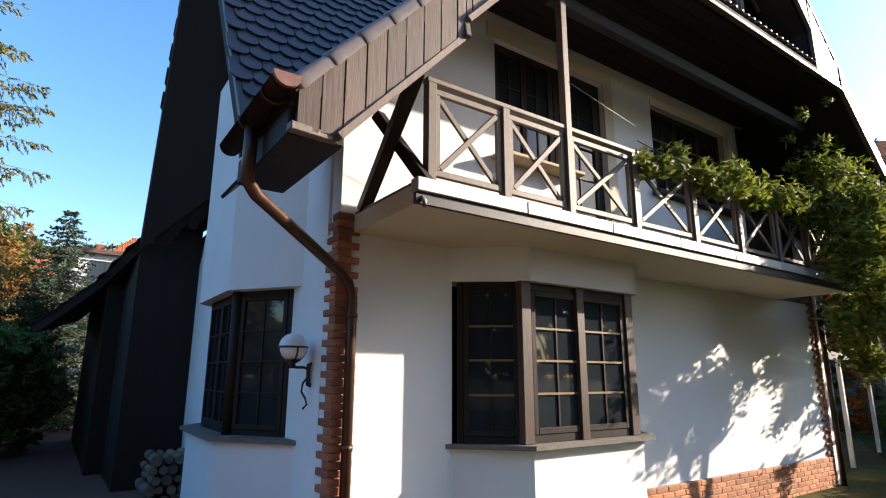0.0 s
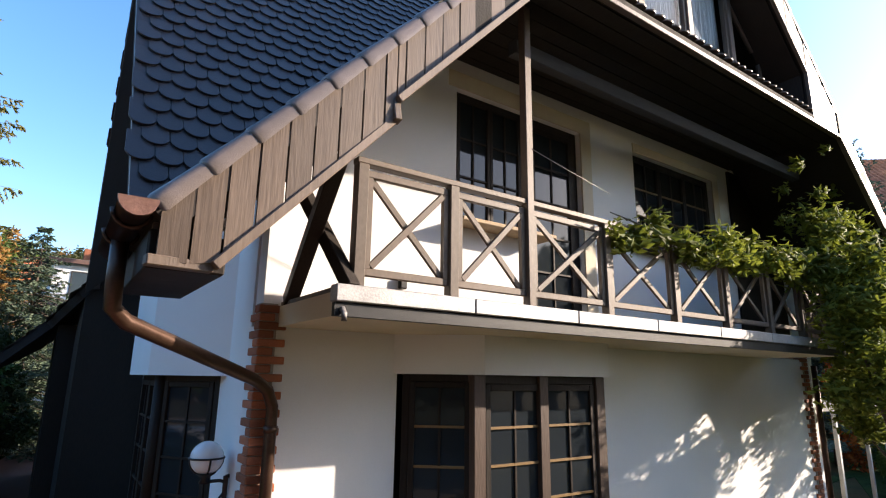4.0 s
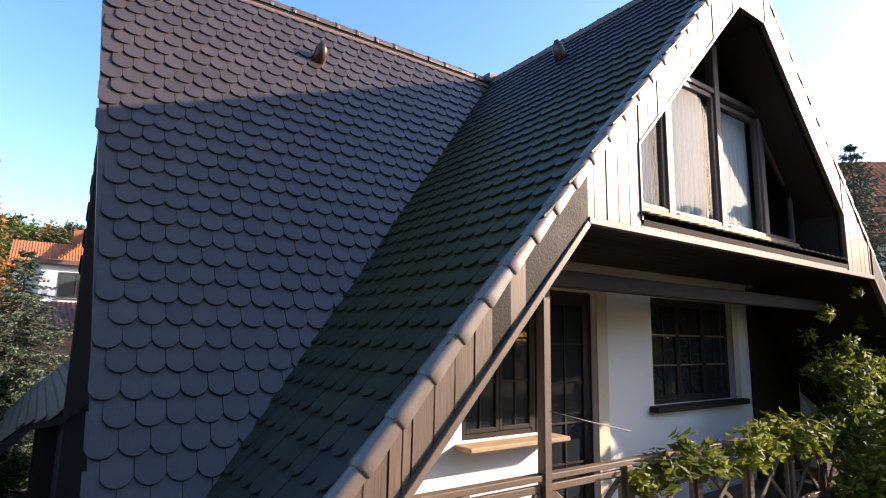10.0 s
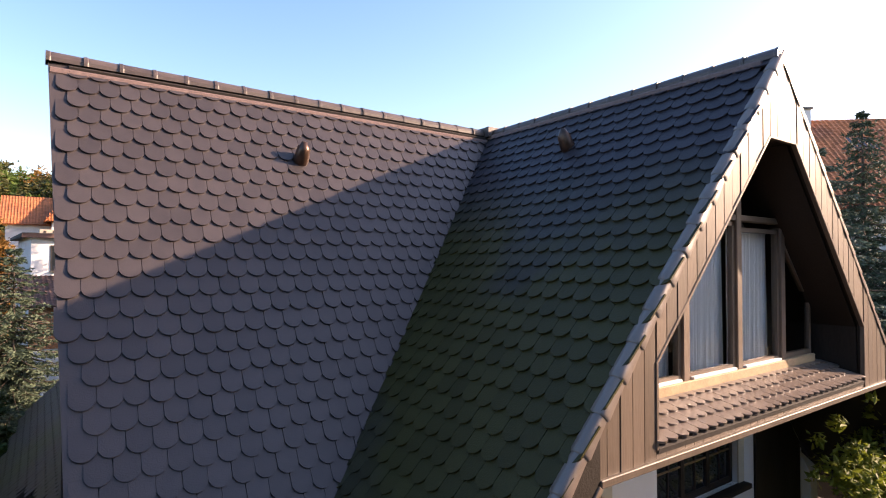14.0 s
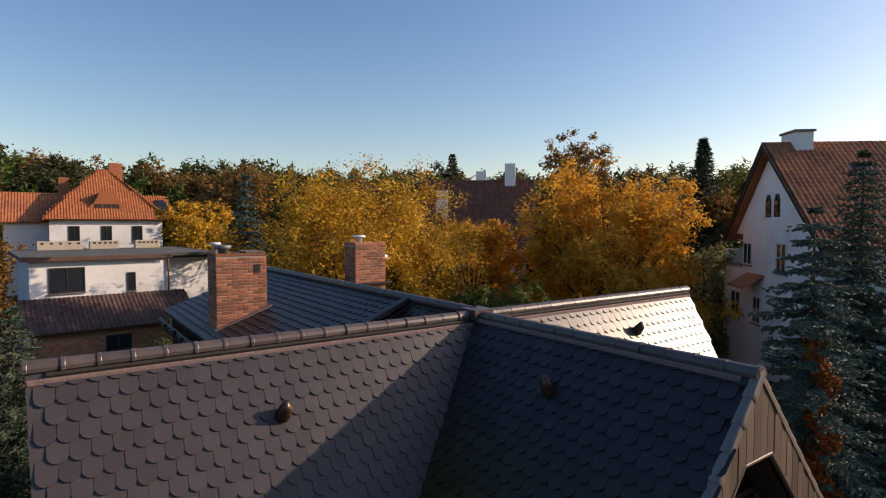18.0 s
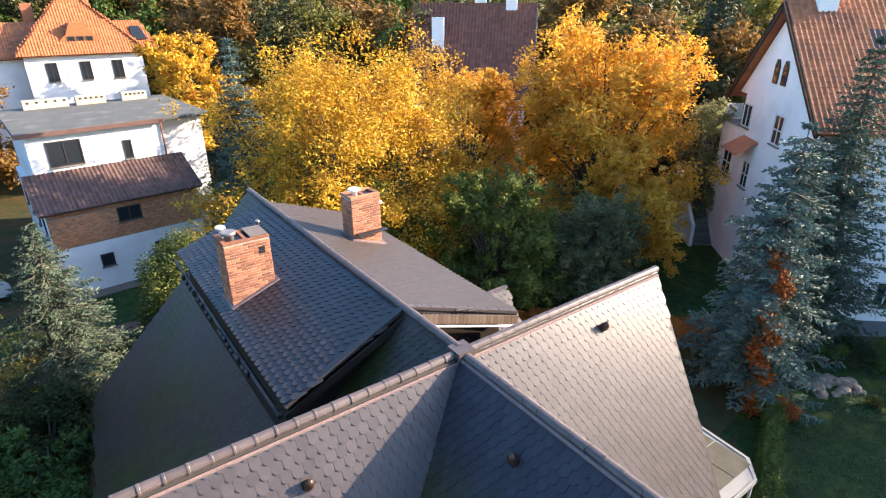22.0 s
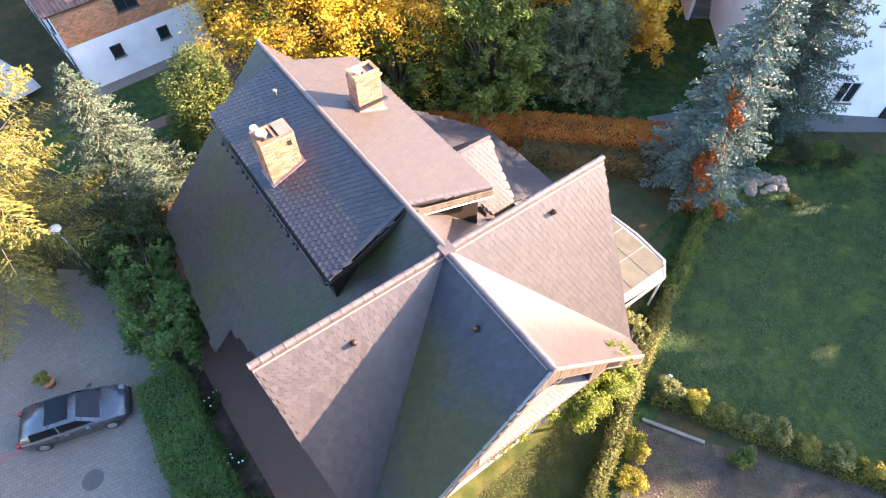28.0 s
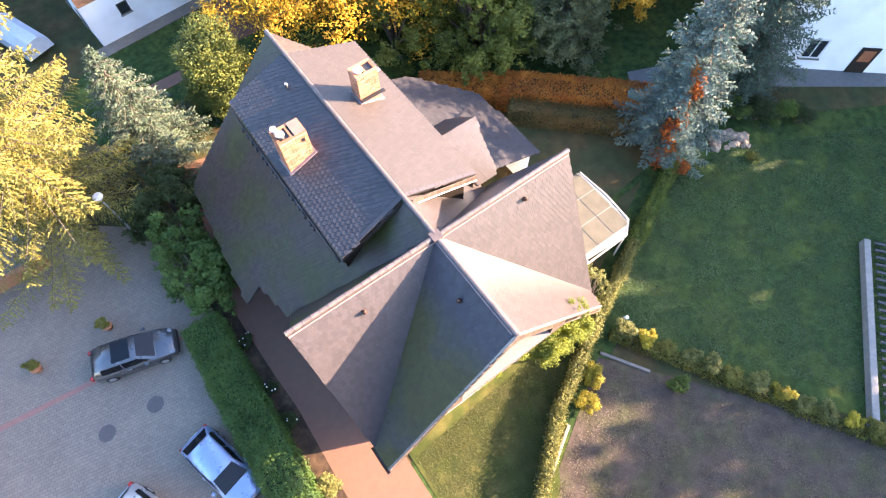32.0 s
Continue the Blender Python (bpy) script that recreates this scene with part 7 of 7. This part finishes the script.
stripe = sheet("drain_strip", [(-30, 10.1), (-30, 9.8), (-10.9, 7.75), (-10.9, 8.05)], 0.036, strip_red, "red-brown strip across the paving", "paving")
for x, y in ((-16.5, 5.4), (-14.0, 5.3)):
    mh = tagged(part("manhole_cover", tube([(x, y, 0.0), (x, y, 0.042)], 0.42, 28), mat("rusty_cast_iron", (0.075, 0.06, 0.055), 0.7, 0.25, 6, 60, 0.3)), "round rusty manhole cover in the paving", "manhole cover")
terracotta = mat("terracotta", (0.40, 0.15, 0.07), 0.8, 0.2)
for x, y, sd in ((-18.2, 10.6, 101), (-14.36, 10.6, 102)):
    pot = thing("flower_pot", "terracotta pot with a round green shrub", "plant pot", "pots on the parking yard", at=(x, y, 0.03))
    part("pot", tube([(0, 0, 0), (0, 0, 0.3), (0, 0, 0.34)], [0.17, 0.26, 0.28], 18), terracotta, pot)
    tm, cm = bush_meshes(sd, 0.42, 0.75, 1500, 0.045, olive_leaf)
    for nm, me in (("stem", tm), ("foliage", cm)):
        o = new(nm, me)
        o.parent = pot
        o.location = (0, 0, 0.3)
pole_mat = mat("galvanised_pole", (0.42, 0.43, 0.44), 0.5, 0.15, metal=0.5)
sl = thing("street_lamp", "slim grey street lamp with a round white head", "street lamp", at=(-10.98, 15.4, 0))
part("pole", tube([(0, 0, 0), (0, 0, 1.9), (0.01, -0.01, 3.86)], [0.06, 0.05, 0.035], 12), pole_mat, sl)
part("head", tube([(0.01, -0.01, 3.8), (0.01, -0.01, 3.87), (0.01, -0.01, 3.97), (0.01, -0.01, 4.03)], [0.08, 0.27, 0.26, 0.12], 20), white_frame, sl, "round white lamp head")
# kerbs and rocks
for a, b in (((5.6, -5.8), (6.9, -8.0)), ((2.0, -7.6), (-0.4, -9.0))):
    tagged(part("kerb", beam((*site(*a), 0.06), (*site(*b), 0.06), 0.16, 0.2, 0.02), stone_mat), "pale concrete kerb at the edge of the plot", "kerb", kind="structure")
rr = random.Random(4)


def rock(sx, sy, sz, seed):
    bm = bmesh.new()
    bmesh.ops.create_icosphere(bm, subdivisions=2, radius=1)
    for q in bm.verts:
        q.co *= 0.8 + 0.45 * noise.noise(q.co * 1.3 + Vector((seed * 3.1, 0, 0)))
        q.co = Vector((q.co.x * sx, q.co.y * sy, q.co.z * sz))
    return bm


def pile_place(rng, s):
    """A place along the rock pile's two metres, running off the lawn's edge."""
    a, b = rng.uniform(0, 1), rng.uniform(-0.6, 0.6)
    return (19.9 + 1.9 * a + 0.55 * b, 0.35 - 1.3 * a + 0.8 * b, s * 0.3)


pile_stone = mat("pale_brown_field_stone", (0.27, 0.19, 0.13), 0.9, 0.3, 5, 40, 0.5, rnd=0.3)
for k in range(40):
    s = rr.uniform(0.14, 0.36)
    ob = tagged(part("rock", rock(s * 1.2, s, s * 0.8, k), pile_stone), "pale brown field stone in the rock pile", "rock", "rock pile on the lawn")
    px, py, pz = pile_place(rr, s)
    ob.location = (*site(px, py), pz)
    ob.rotation_euler = (0, 0, rr.uniform(0, 6))
for x, y in ((7.9, -5.2), (2.6, -6.4), (7.4, -3.9)):
    tagged(part("rock", rock(0.22, 0.16, 0.14, x), globe_white), "white stone beside the fence", "rock").location = (*site(x, y), 0.12)
gw2 = thing("garden_terrace", "long grey garden wall with slatted steps", "garden wall")
part("wall", beam((22.2, -10.2, 0.25), (13.4, -16.9, 0.25), 0.35, 0.5, 0.02), stone_mat, gw2)
for k in range(24):
    t = k / 24
    part("slat", beam((22.5 - 8.8 * t, -10.6 - 6.7 * t, 0.3), (23.6 - 8.8 * t, -12.0 - 6.7 * t, 0.3), 0.14, 0.06), wood_grey, gw2)
# things under the spruce
trailer = thing("covered_trailer", "trailer under a pale grey tarpaulin", "trailer", at=(-11.3, 34.5, 0))
trailer.rotation_euler = (0, 0, radians(110))
part("tarpaulin", prism([(-1.0, 0.5), (1.0, 0.5), (0.9, 1.2), (0.4, 1.6), (-0.4, 1.6), (-0.9, 1.2)], "x", -2.2, 2.2), mat("pale_blue_tarpaulin", (0.42, 0.47, 0.52), 0.5, 0.15, 3, 20, 0.4), trailer)
for s in (-1, 1):
    part("wheel", tube([(0, s * 0.95, 0.3), (0, s * 1.12, 0.3)], 0.3, 16), tyre_mat, trailer)
tagged(part("garden_path", box(-6.6, -3.2, 24.6, 25.6, 0.0, 0.07), paver_red), "red-brown garden path on the lawn", "paving", kind="structure")
tagged(part("side_wall", box(-19.5, -15.6, 16.2, 16.5, 0, 0.9, 0.02), brick_pale), "low brick wall by the spruce", "wall", kind="structure")
tagged(part("terrace", box(0.6, 7.5, 25.8, 33.5, 0, 0.06), paver_red), "red-brown terrace beside the white house", "paving", kind="structure")
